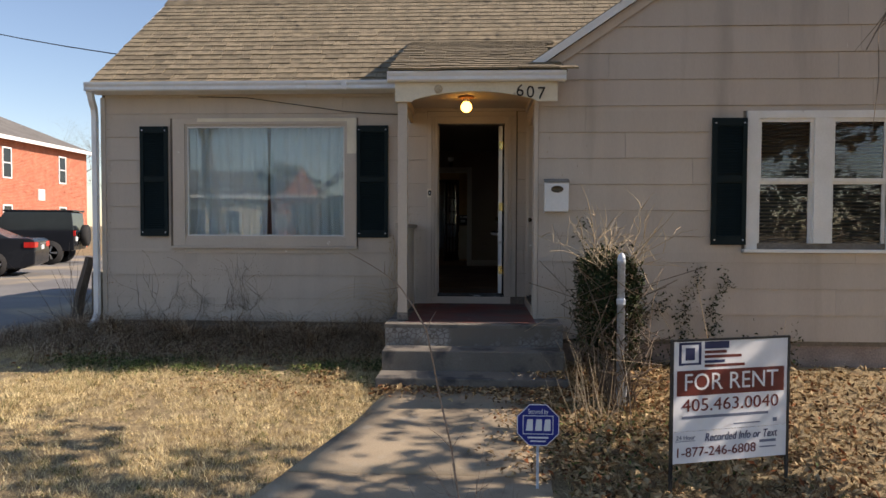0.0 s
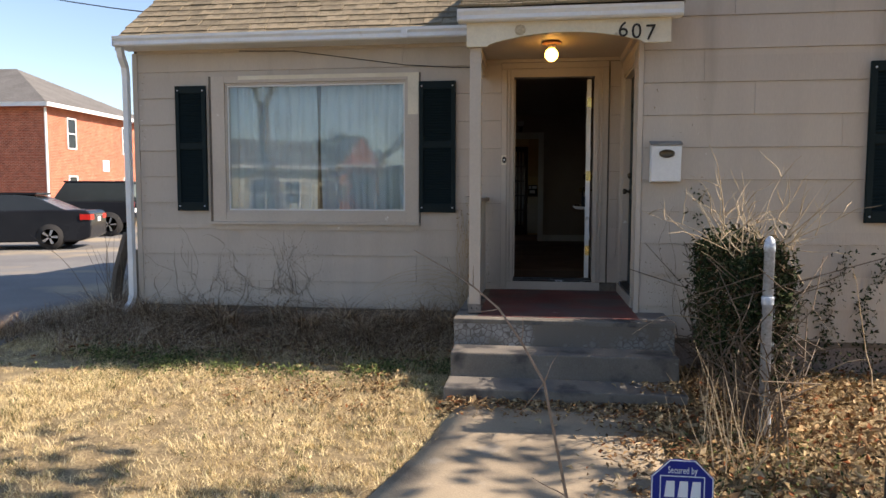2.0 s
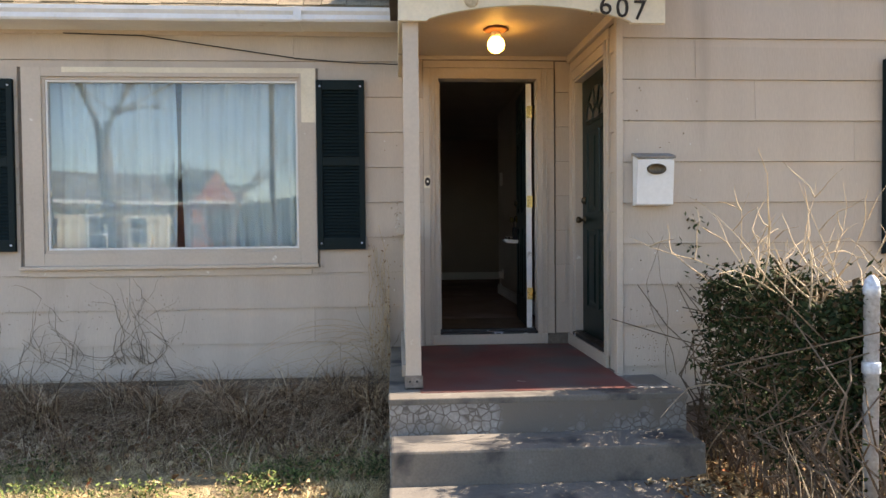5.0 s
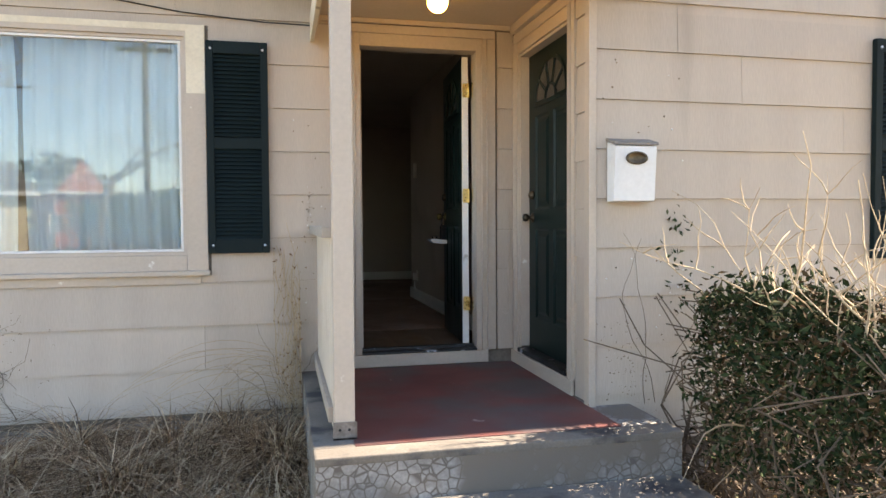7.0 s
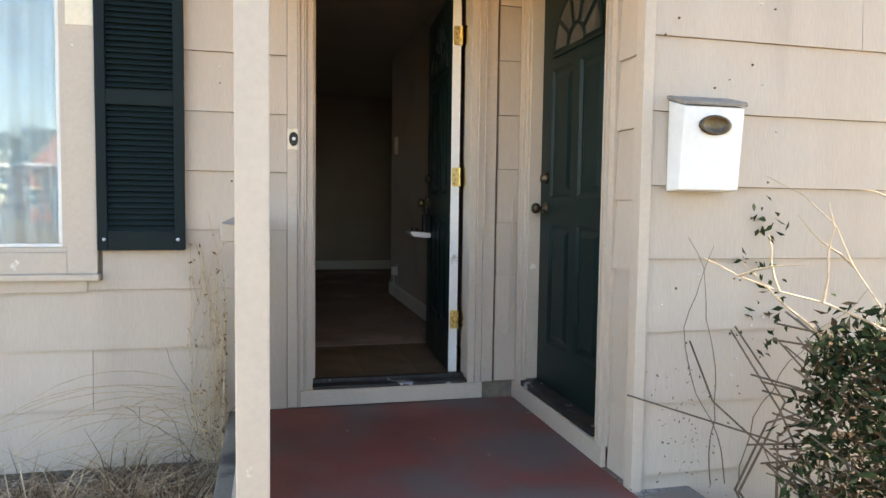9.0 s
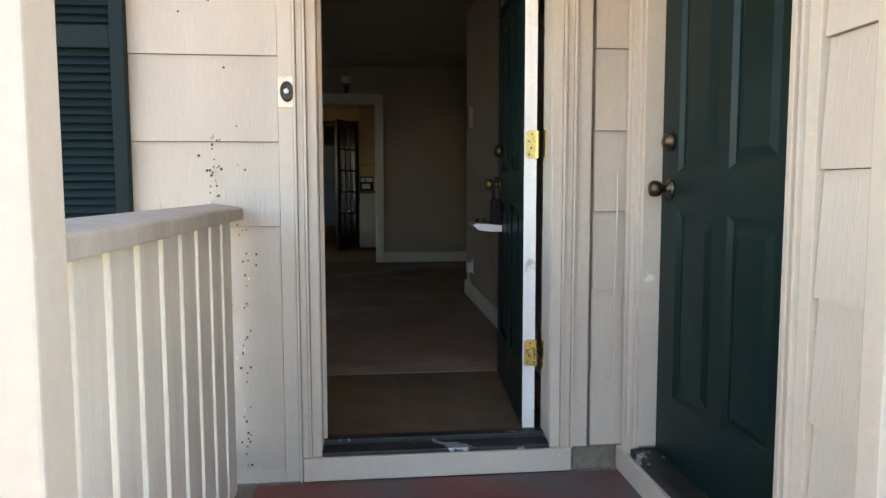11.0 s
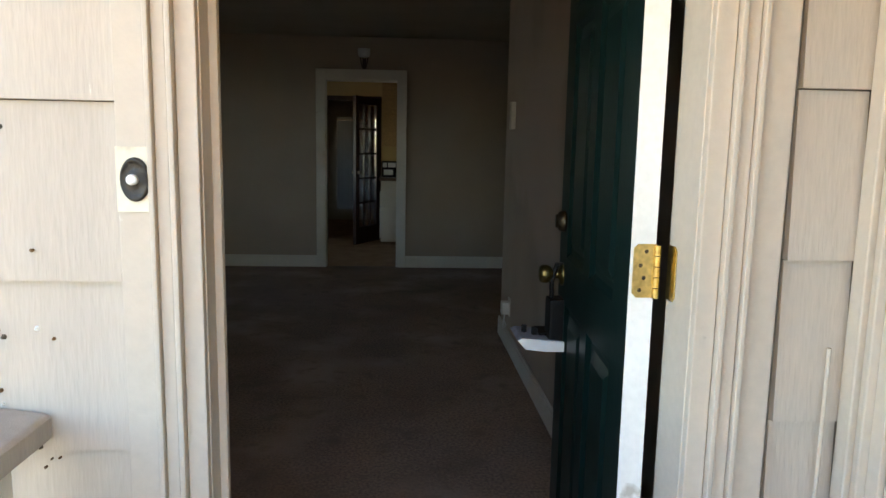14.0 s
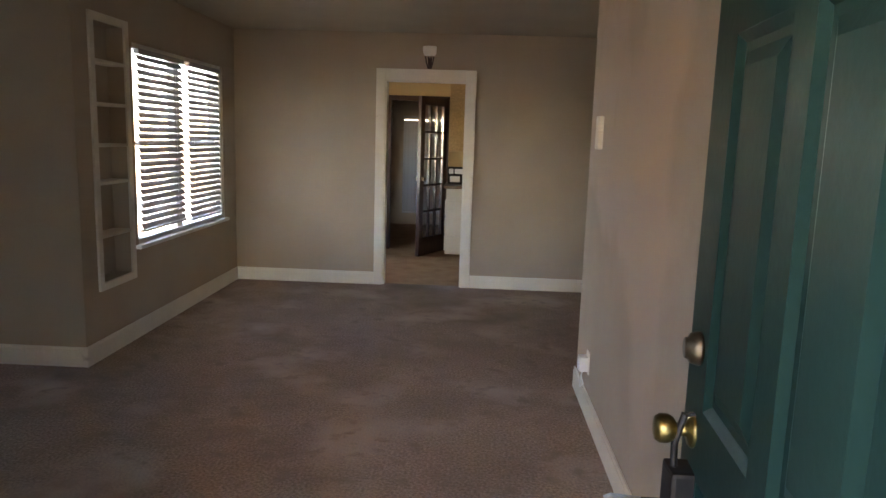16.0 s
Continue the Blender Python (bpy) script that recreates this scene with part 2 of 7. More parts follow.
def thing(name, at, label, category, group="", kind=""):
    e = new(name)
    e.empty_display_size = 0.1
    e.location = at
    return tagged(e, label, category, group, kind)


def box_vf(x0, x1, y0, y1, z0, z1):
    v = [(x, y, z) for z in (z0, z1) for y in (y0, y1) for x in (x0, x1)]
    f = [(0, 2, 3, 1), (4, 5, 7, 6), (0, 1, 5, 4), (2, 6, 7, 3), (0, 4, 6, 2), (1, 3, 7, 5)]
    return v, f


def many(pieces):
    verts, faces = [], []
    for v, f in pieces:
        k = len(verts)
        verts.extend(v)
        faces.extend(tuple(i + k for i in q) for q in f)
    return verts, faces


def bevelled(ob, width, segments=2):
    bm = bmesh.new()
    bm.from_mesh(ob.data)
    bmesh.ops.recalc_face_normals(bm, faces=bm.faces)
    bmesh.ops.bevel(bm, geom=bm.edges[:], offset=width, segments=segments, affect="EDGES", profile=0.6, clamp_overlap=True)
    bm.to_mesh(ob.data)
    bm.free()
    return ob


def fixed(ob):
    bm = bmesh.new()
    bm.from_mesh(ob.data)
    bmesh.ops.recalc_face_normals(bm, faces=bm.faces)
    bm.to_mesh(ob.data)
    bm.free()
    return ob


def box(name, x0, x1, y0, y1, z0, z1, mat, parent=None, bevel=0.0):
    ob = ob_mesh(name, *box_vf(x0, x1, y0, y1, z0, z1), mat, parent)
    return bevelled(ob, bevel) if bevel else ob


def boxes(name, cells, mat, parent=None, bevel=0.0):
    ob = ob_mesh(name, *many([box_vf(*c) for c in cells]), mat, parent)
    return bevelled(ob, bevel) if bevel else ob


def prism_vf(poly, axis, a, b):
    """A polygon of (u, v) drawn out along an axis from a to b: x: (y, z); y: (x, z); z: (x, y)."""
    def at(u, v, w):
        return {"x": (w, u, v), "y": (u, w, v), "z": (u, v, w)}[axis]
    n = len(poly)
    v = [at(*p, a) for p in poly] + [at(*p, b) for p in poly]
    f = [tuple(range(n)), tuple(range(2 * n - 1, n - 1, -1))] + [(i, i + n, (i + 1) % n + n, (i + 1) % n) for i in range(n)]
    return v, f


def prism(name, poly, axis, a, b, mat, parent=None, bevel=0.0):
    ob = fixed(ob_mesh(name, *prism_vf(poly, axis, a, b), mat, parent))
    return bevelled(ob, bevel) if bevel else ob


def tube_vf(points, radii, sides=6):
    pts = [Vector(p) for p in points]
    verts, faces = [], []
    side = None
    for i, p in enumerate(pts):
        way = (pts[min(i + 1, len(pts) - 1)] - pts[max(i - 1, 0)]).normalized()
        if side is None:
            side = way.orthogonal().normalized()
        side = (side - way * side.dot(way))
        side = side.normalized() if side.length > 1e-6 else way.orthogonal().normalized()
        up = way.cross(side)
        r = radii[i] if isinstance(radii, (list, tuple)) else radii
        for k in range(sides):
            a = 2 * math.pi * k / sides
            verts.append(p + (side * math.cos(a) + up * math.sin(a)) * r)
    for i in range(len(pts) - 1):
        for k in range(sides):
            a, b = i * sides + k, i * sides + (k + 1) % sides
            faces.append((a, b, b + sides, a + sides))
    faces.append(tuple(range(sides - 1, -1, -1)))
    faces.append(tuple(range(len(verts) - sides, len(verts))))
    return verts, faces


def lathe_vf(profile, centre, axis="z", n=24):
    """A profile of (radius, along) turned round an axis through centre."""
    verts, faces = [], []
    c = Vector(centre)
    for r, h in profile:
        for k in range(n):
            a = 2 * math.pi * k / n
            u, v = r * math.cos(a), r * math.sin(a)
            verts.append(c + Vector({"z": (u, v, h), "y": (u, h, v), "x": (h, u, v)}[axis]))
    for i in range(len(profile) - 1):
        for k in range(n):
            a, b = i * n + k, i * n + (k + 1) % n
            faces.append((a, b, b + n, a + n))
    faces.append(tuple(range(n)))
    faces.append(tuple(range(len(verts) - n, len(verts))))
    return verts, faces


def lathe(name, profile, centre, mat, parent=None, axis="z", n=24):
    return fixed(ob_mesh(name, *lathe_vf(profile, centre, axis, n), mat, parent, smooth=True))


def lettering(name, text, size, where, mat, parent=None, rot=(90, 0, 0), width=None, depth=0.002, shear=0.0):
    """Words as a mesh, drawn with the built-in font; width scales them to that length."""
    c = bpy.data.curves.new(name, "FONT")
    c.body, c.size, c.extrude, c.shear = text, size, depth, shear
    c.align_x, c.align_y = "CENTER", "CENTER"
    c.resolution_u = 3
    tmp = bpy.data.objects.new(name, c)
    scene.collection.objects.link(tmp)
    me = bpy.data.meshes.new_from_object(tmp.evaluated_get(bpy.context.evaluated_depsgraph_get()))
    bpy.data.objects.remove(tmp)
    bpy.data.curves.remove(c)
    xs = [v.co.x for v in me.vertices]
    k = width / (max(xs) - min(xs)) if width and xs else 1.0
    m = pose(*where, *rot) @ Matrix.Diagonal((k, 1, 1, 1))
    me.transform(m)
    me.materials.clear()
    me.materials.append(mat)
    ob = new(name, me)
    if parent is not None:
        child_of(ob, parent)
    return ob


# ---- the house: walls ----
MAIN_Y, WING_Y, SIDE_X = 8.555, 7.262, 1.0
FLOOR_Z, PORCH_Z, CEIL_Z = 0.64, 0.55, 3.05
WALL_L, WING_R = -4.22, 6.0
BACK_Y = 14.955


def wall_with_holes(name, axis, at0, at1, u0, u1, z0, z1, holes, mat, label):
    """A wall that stands along x (axis "y") or along y (axis "x"), with rectangular openings through it."""
    us = sorted({u0, u1, *[h[0] for h in holes], *[h[1] for h in holes]})
    zs = sorted({z0, z1, *[h[2] for h in holes], *[h[3] for h in holes]})
    us, zs = [u for u in us if u0 <= u <= u1], [z for z in zs if z0 <= z <= z1]
    cells = []
    for ua, ub in zip(us, us[1:]):
        run = None
        for za, zb in zip(zs, zs[1:]):
            inside = any(h[0] < (ua + ub) / 2 < h[1] and h[2] < (za + zb) / 2 < h[3] for h in holes)
            if inside:
                if run:
                    cells.append((ua, ub, *run))
                run = None
            else:
                run = (run[0], zb) if run else (za, zb)
        if run:
            cells.append((ua, ub, *run))
    if axis == "y":
        vf = [box_vf(a, b, at0, at1, c, d) for a, b, c, d in cells]
    else:
        vf = [box_vf(at0, at1, a, b, c, d) for a, b, c, d in cells]
    return tagged(ob_mesh(name, *many(vf), mat), label, "wall", kind="structure")


WIN = (-3.18, -1.19, 1.345, 2.715)
DOOR = (-0.104, 0.746, 0.638, 2.742)
SDOOR = (7.585, 8.42, 0.66, 2.68)
RWIN = (3.19, 4.45, 1.33, 2.575)
wall_front = wall_with_holes("wall_front", "y", MAIN_Y, MAIN_Y + 0.08, WALL_L, SIDE_X + 0.05, 0.27, 3.16, [WIN, DOOR], M_SIDING_CORE, "tan painted lap siding on the front wall, weathered")
wall_front_in = wall_with_holes("wall_front_inner", "y", MAIN_Y + 0.08, MAIN_Y + 0.105, WALL_L, SIDE_X + 0.05, 0.27, 3.10, [WIN, DOOR], M_WALL_IN, "tan painted plaster inside the front wall")
wall_side = wall_with_holes("wall_wing_side", "x", SIDE_X + 0.012, SIDE_X + 0.10, WING_Y + 0.1005, MAIN_Y - 0.003, 0.5, 3.0, [SDOOR], M_SIDING_CORE, "tan painted siding on the side of the wing, by the porch")
wall_wing = wall_with_holes("wall_wing_front", "y", WING_Y, WING_Y + 0.1, SIDE_X + 0.0135, WING_R, 0.30, 3.05, [RWIN], M_SIDING_CORE, "tan painted lap siding on the gabled wing")
gable = tagged(prism("wall_gable", [(SIDE_X, 3.053), (WING_R, 3.053), (3.5, 4.72)], "y", WING_Y, WING_Y + 0.1, M_SIDING_CORE), "tan painted siding in the gable of the wing", "wall", kind="structure")
tagged(box("wall_wing_right", WING_R - 0.1, WING_R, WING_Y + 0.103, 14.9, 0.2, 3.05, M_SIDING), "tan outer wall of the wing", "wall", kind="structure")
tagged(box("wall_left", WALL_L, WALL_L + 0.12, MAIN_Y + 0.108, 12.12, 0.2, 3.16, M_SIDING), "tan end wall of the house", "wall", kind="structure")
tagged(box("foundation", WALL_L + 0.02, -0.45, MAIN_Y + 0.02, MAIN_Y + 0.14, -0.2, 0.268, M_CONCRETE), "grey concrete foundation under the siding", "foundation", kind="structure")
tagged(box("foundation_wing", 1.222, WING_R, WING_Y + 0.02, WING_Y + 0.12, -0.2, 0.298, surf("pinkish_block", (0.34, 0.27, 0.23), (0.24, 0.19, 0.16), 5, 0.9, 0.4, 60)), "weathered block foundation of the wing", "foundation", kind="structure")

rand = random.Random(7)


def plank(parent, wall, u0b, u0t, u1b, u1t, z0, z1, d0, d1):
    """One lap board; wall: ("y", face) looks to -y, ("x", face) to -x. d0 and d1: how proud its foot and head are."""
    axis, face = wall
    uv = [(u0b, z0), (u1b, z0), (u1t, z1), (u0t, z1)]
    front = [(u, face - (d0 if i < 2 else d1), z) for i, (u, z) in enumerate(uv)]
    back = [(u, face - 0.0005, z) for u, z in uv]
    v = front + back
    if axis == "x":
        v = [(y, u, z) for u, y, z in v]
    f = [(0, 1, 2, 3), (7, 6, 5, 4), (0, 4, 5, 1), (1, 5, 6, 2), (2, 6, 7, 3), (3, 7, 4, 0)]
    return fixed(ob_mesh("board", v, f, M_SIDING, parent))


def clad(parent, wall, u0, u1, z_first, pitch, z_end, holes, left_line=None, right_line=None, z_low=None, joint=(1.7, 3.3)):
    """Courses of lap boards, cut round the openings' trim, with staggered butt joints."""
    z = z_first
    while z < z_end - 0.01:
        top = min(z + pitch, z_end)
        cuts = sorted({z, top, *[h for q in holes for h in q[2:] if z + 0.004 < h < top - 0.004]})
        joints, u = [], u0 + rand.uniform(0.4, joint[1])
        while u < u1:
            joints.append(u)
            u += rand.uniform(*joint)
        for za, zb in zip(cuts, cuts[1:]):
            lb = left_line(za) if left_line else u0
            lt = left_line(zb) if left_line else u0
            rb = right_line(za) if right_line else u1
            rt = right_line(zb) if right_line else u1
            lb, lt, rb, rt = max(lb, u0), max(lt, u0), min(rb, u1), min(rt, u1)
            if rt - lt < 0.05:
                continue
            spans = [[lb, lt, rb, rt]]
            for h in holes:
                if h[2] < (za + zb) / 2 < h[3]:
                    nxt = []
                    for s in spans:
                        if h[1] <= s[0] or h[0] >= s[2]:
                            nxt.append(s)
                            continue
                        if h[0] - s[0] > 0.02:
                            nxt.append([s[0], s[1], h[0], h[0]])
                        if s[2] - h[1] > 0.02:
                            nxt.append([h[1], h[1], s[2], s[3]])
                    spans = nxt
            for s in spans:
                ends = [j for j in joints if s[0] + 0.15 < j < s[2] - 0.15]
                marks = [(s[0], s[1])] + [(j, j) for j in ends] + [(s[2], s[3])]
                for (a, at), (b, bt) in zip(marks, marks[1:]):
                    g = 0.0013
                    gap_b, gap_t = (0.001 if za == z else 0), (0.001 if zb == top else 0)
                    wob = rand.uniform(-0.0012, 0.0012)
                    d = lambda q: 0.017 - 0.012 * (q - z) / pitch + wob
                    plank(parent, wall, a + g, at + g, b - g, bt - g, za + gap_b, zb - gap_t, d(za), d(zb))
        z = top


# ---- trim, windows and doors of the front ----
def window_frame(parent, x0, x1, z0, z1, y_out, y_in, w, mat, bevel=0.003):
    return boxes("frame", [(x0, x1, y_out, y_in, z1 - w, z1), (x0, x1, y_out, y_in, z0, z0 + w), (x0, x0 + w, y_out, y_in, z0 + w, z1 - w), (x1 - w, x1, y_out, y_in, z0 + w, z1 - w)], mat, parent, bevel)


# picture window
win1 = thing("window_1", (-2.18, MAIN_Y, 1.2), "large fixed picture window in tan wooden trim with closed curtains", "window", kind="structure")
TY = MAIN_Y - 0.028
boxes("casing", [(-3.33, -3.18, TY, MAIN_Y + 0.02, 1.235, 2.79), (-1.19, -1.062, TY, MAIN_Y + 0.02, 1.235, 2.79), (-3.18, -1.19, TY, MAIN_Y + 0.02, 2.715, 2.79), (-3.18, -1.19, TY, MAIN_Y + 0.02, 1.235, 1.335)], M_TRIM, win1, 0.004)
tagged(boxes("bare_paint", [(-3.02, -1.064, TY - 0.003, TY - 0.0005, 2.748, 2.789), (-1.178, -1.064, TY - 0.003, TY - 0.0005, 2.36, 2.748)], M_CREAM, win1), "patch of older cream paint on the casing")
boxes("sill", [(-3.36, -1.05, MAIN_Y - 0.06, MAIN_Y - 0.004, 1.205, 1.235)], M_TRIM, win1, 0.006)
boxes("apron", [(-3.30, -1.11, MAIN_Y - 0.024, MAIN_Y - 0.018, 1.150, 1.2035)], M_TRIM, win1, 0.002)
window_frame(win1, -3.18, -1.19, 1.335, 2.715, MAIN_Y - 0.012, MAIN_Y + 0.05, 0.022, M_TRIM)
window_frame(win1, -3.157, -1.213, 1.358, 2.692, MAIN_Y - 0.004, MAIN_Y + 0.045, 0.016, M_WHITE_WOOD)
pane = box("pane", -3.14, -1.23, MAIN_Y + 0.02, MAIN_Y + 0.026, 1.375, 2.675, M_GLASS2, win1)
pane.visible_shadow = False

# double window of the wing
win2 = thing("window_2", (3.8, WING_Y, 1.24), "white double sash window pair with lowered blinds", "window", kind="structure")
WY = WING_Y - 0.03
boxes("casing", [(3.078, 3.19, WY, WING_Y + 0.02, 1.27, 2.647), (4.45, 4.56, WY, WING_Y + 0.02, 1.27, 2.647), (3.19, 4.45, WY, WING_Y + 0.02, 2.572, 2.647), (3.735, 3.905, WY, WING_Y + 0.02, 1.33, 2.572)], M_WHITE_WOOD, win2, 0.004)
box("sill", 3.05, 4.59, WING_Y - 0.07, WING_Y + 0.01, 1.235, 1.27, M_WHITE_WOOD, win2, 0.006)
for a, b in ((3.19, 3.735), (3.905, 4.45)):
    for c, d, y in ((1.275, 1.955, 0.02), (1.945, 2.572, 0.0)):
        window_frame(win2, a, b, c, d, WING_Y - 0.012 + y, WING_Y + 0.012 + y, 0.035, M_WHITE_WOOD)
        p = box("pane", a + 0.03, b - 0.03, WING_Y + y, WING_Y + 0.004 + y, c + 0.03, d - 0.03, M_GLASS, win2)
        p.visible_shadow = False

# shutters
def shutter(x0, x1, z0, z1, y):
    t = thing("shutter", ((x0 + x1) / 2, y, z0), "dark green louvred shutter fixed beside the window", "shutter", "window shutters")
    w = 0.045
    mid = z0 + (z1 - z0) * 0.52
    boxes("frame", [(x0, x0 + w, y - 0.035, y, z0, z1), (x1 - w, x1, y - 0.035, y, z0, z1), (x0 + w, x1 - w, y - 0.034, y, z0, z0 + 0.09), (x0 + w, x1 - w, y - 0.034, y, z1 - 0.08, z1), (x0 + w, x1 - w, y - 0.034, y, mid - 0.035, mid + 0.035)], M_GREEN, t, 0.004)
    box("backing", x0 + w - 0.003, x1 - w + 0.003, y - 0.012, y - 0.002, z0 + 0.085, z1 - 0.075, M_GREEN, t)
    n = int((z1 - z0 - 0.17) / 0.026)
    step = (z1 - z0 - 0.17) / n
    vf = prism_vf([(y - 0.029, 0.002), (y - 0.024, 0.0), (y - 0.010, 0.022), (y - 0.013, 0.025)], "x", x0 + w, x1 - w)
    first = None
    for i in range(n):
        if abs(z0 + 0.102 + i * step - mid) < 0.045:
            continue
        if first is None:
            first = fixed(ob_mesh("slat", *vf, M_GREEN))
            s = first
        else:
            s = new("slat", first.data)
        child_of(s, t)
        s.location = (0, 0, z0 + 0.09 + i * step)
    for u in (x0 + 0.03, x1 - 0.03):
        for h in (z0 + 0.05, z1 - 0.05):
            lathe("screw", [(0.009, 0.0), (0.008, -0.004), (0.004, -0.006)], (u, y - 0.0352, h), M_GALV, t, "y", 8)
    return t


shutter(-3.731, -3.387, 1.352, 2.692, MAIN_Y - 0.0175)
shutter(-1.058, -0.678, 1.345, 2.694, MAIN_Y - 0.0175)
shutter(2.735, 3.074, 1.312, 2.575, WING_Y - 0.0175)


# front door, casing and threshold
def casing_profile(parent, a, b, y, z0, z1, flip):
    """An upright casing with a stepped moulding, from a (at the opening) to b."""
    s = 1 if b > a else -1
    w = abs(b - a)
    steps = [(0.0, 0.26, 0.020), (0.27, 0.34, 0.034), (0.35, 0.52, 0.026), (0.53, 0.60, 0.036), (0.61, 1.0, 0.024)]
    cells = []
    for p, q, d in steps:
        u, v = sorted((a + s * p * w, a + s * q * w))
        cells.append((u, v, y - d, y + 0.01, z0, z1) if not flip else (y - d, y + 0.01, u, v, z0, z1))
    return boxes("casing", cells, M_TRIM, parent, 0.0025)


entry = thing("door_1", (0.33, MAIN_Y, DOOR[2]), "dark green panelled front door standing open, in a tan moulded casing", "door", kind="structure")
casing_profile(entry, -0.082, -0.206, MAIN_Y, 0.555, 2.80, False)
casing_profile(entry, 0.724, 0.860, MAIN_Y, 0.64, 2.80, False)
boxes("casing", [(-0.204, 0.858, MAIN_Y - 0.024, MAIN_Y, 2.803, 2.86), (-0.082, 0.724, MAIN_Y - 0.022, MAIN_Y, 2.717, 2.80)], M_TRIM, entry, 0.003)
boxes("jamb", [(-0.1035, -0.080, MAIN_Y - 0.004, MAIN_Y + 0.108, 0.66, 2.715), (0.722, 0.7455, MAIN_Y - 0.004, MAIN_Y + 0.108, 0.66, 2.715), (-0.1035, 0.7455, MAIN_Y - 0.004, MAIN_Y + 0.108, 2.717, 2.74),
               (-0.080, -0.066, MAIN_Y + 0.045, MAIN_Y + 0.062, 0.68, 2.70)], M_TRIM, entry, 0.002)
boxes("threshold", [(-0.0795, 0.7215, MAIN_Y - 0.03, MAIN_Y + 0.05, 0.640, 0.655), (-0.0795, 0.7215, MAIN_Y + 0.052, MAIN_Y + 0.10, 0.640, 0.672), (-0.0795, 0.7215, MAIN_Y + 0.102, MAIN_Y + 0.125, 0.640, 0.661)], M_DARKMETAL, entry, 0.003)
box("sill_board", -0.145, 0.80, MAIN_Y - 0.04, MAIN_Y - 0.002, 0.558, 0.640, M_TRIM, entry, 0.004)


def panel_leaf(parent, mat, fan):
    """A panelled leaf 0.806 x 0.044 x 2.03, hinge at x = 0, lying along +x, outer face at y = 0 (looking to -y)."""
    W, H, T = 0.806, 2.035, 0.044
    parts = []
    rows = [(0.22, 0.84), (0.97, 1.61)]
    holes = [(u, v, a, b) for a, b in rows for u, v in ((0.12, 0.365), (0.44, 0.685))]
    us = sorted({0, W, *[q for h in holes for q in h[:2]]})
    zs = sorted({0, H, *[q for h in holes for q in h[2:]]})
    vf = []
    for face, back in ((0.0, 0.012), (T, T - 0.012)):
        for ua, ub in zip(us, us[1:]):
            for za, zb in zip(zs, zs[1:]):
                um, zm = (ua + ub) / 2, (za + zb) / 2
                h = [q for q in holes if q[0] < um < q[1] and q[2] < zm < q[3]]
                if not h:
                    vf.append(box_vf(ua, ub, min(face, 0.022), max(face, 0.022), za, zb))
                else:
                    d = 1 if face == 0 else -1
                    vf.append(box_vf(ua, ub, min(face + d * 0.012, 0.022), max(face + d * 0.012, 0.022), za, zb))
                    ring = [(ua, za), (ub, za), (ub, zb), (ua, zb)]
                    levels = [(0.0, 0.0), (0.016, 0.011), (0.03, 0.0115), (0.055, 0.002)]
                    v = []
                    for inset, deep in levels:
                        v += [(u + (inset if u == ua else -inset), face + d * deep, z + (inset if z == za else -inset)) for u, z in ring]
                    f = [(4 * i + k, 4 * i + (k + 1) % 4, 4 * i + 4 + (k + 1) % 4, 4 * i + 4 + k) for i in range(3) for k in range(4)] + [(12, 13, 14, 15)]
                    vf.append((v, f))
    return many(vf)


def fan_light(parent, place, mat):
    """The half-round light in the head of a leaf: rim, glass and rays, on both faces."""
    cx, cz, r = 0.403, 1.69, 0.275
    pieces, panes = [], []
    for y0, y1 in ((-0.010, 0.004), (0.040, 0.054)):
        n = 18
        for rad, wid in ((r, 0.022), (r * 0.36, 0.016)):
            outer = [(cx + rad * math.cos(math.pi * i / n), cz + rad * 0.98 * math.sin(math.pi * i / n)) for i in range(n + 1)]
            inner = [(cx + (rad - wid) * math.cos(math.pi * i / n), cz + (rad - wid) * 0.98 * math.sin(math.pi * i / n)) for i in range(n + 1)]
            for i in range(n):
                pieces.append(prism_vf([outer[i], outer[i + 1], inner[i + 1], inner[i]], "y", y0, y1))
        for a in (0, 36, 72, 108, 144, 180):
            c, s = math.cos(radians(a)), math.sin(radians(a))
            p0, p1 = (cx + r * 0.34 * c, cz + r * 0.34 * s), (cx + (r - 0.01) * c, cz + (r - 0.01) * s)
            nx, nz = -s * 0.007, c * 0.007
            pieces.append(prism_vf([(p0[0] - nx, p0[1] - nz), (p1[0] - nx, p1[1] - nz), (p1[0] + nx, p1[1] + nz), (p0[0] + nx, p0[1] + nz)], "y", y0, y1))
        pieces.append(box_vf(cx - r, cx + r, y0, y1, cz - 0.024, cz))
        half = [(cx + (r - 0.012) * math.cos(math.pi * i / n), cz + (r - 0.012) * math.sin(math.pi * i / n)) for i in range(n + 1)]
        panes.append(prism_vf(half, "y", (y0 + y1) / 2 - 0.001, (y0 + y1) / 2 + 0.001))
    return many(pieces), many(panes)


M_DARKGLASS = surf("dark_door_glass", (0.03, 0.035, 0.035), (0.04, 0.045, 0.045), 4, 0.12, 0, 50, spec=0.6)


def knob_vf(x, z, face, sgn, scale=1.0):
    prof = [(0.033, 0.0), (0.033, 0.004), (0.028, 0.009), (0.013, 0.012), (0.012, 0.030), (0.022, 0.036), (0.027, 0.046), (0.027, 0.060), (0.022, 0.068), (0.010, 0.071)]
    return lathe_vf([(r * scale, face + sgn * h * scale) for r, h in prof], (x, 0, z), "y", 20)


def bolt_vf(x, z, face, sgn):
    prof = [(0.031, 0.0), (0.031, 0.006), (0.027, 0.018), (0.020, 0.022), (0.019, 0.027)]
    return lathe_vf([(r, face + sgn * h) for r, h in prof], (x, 0, z), "y", 20)


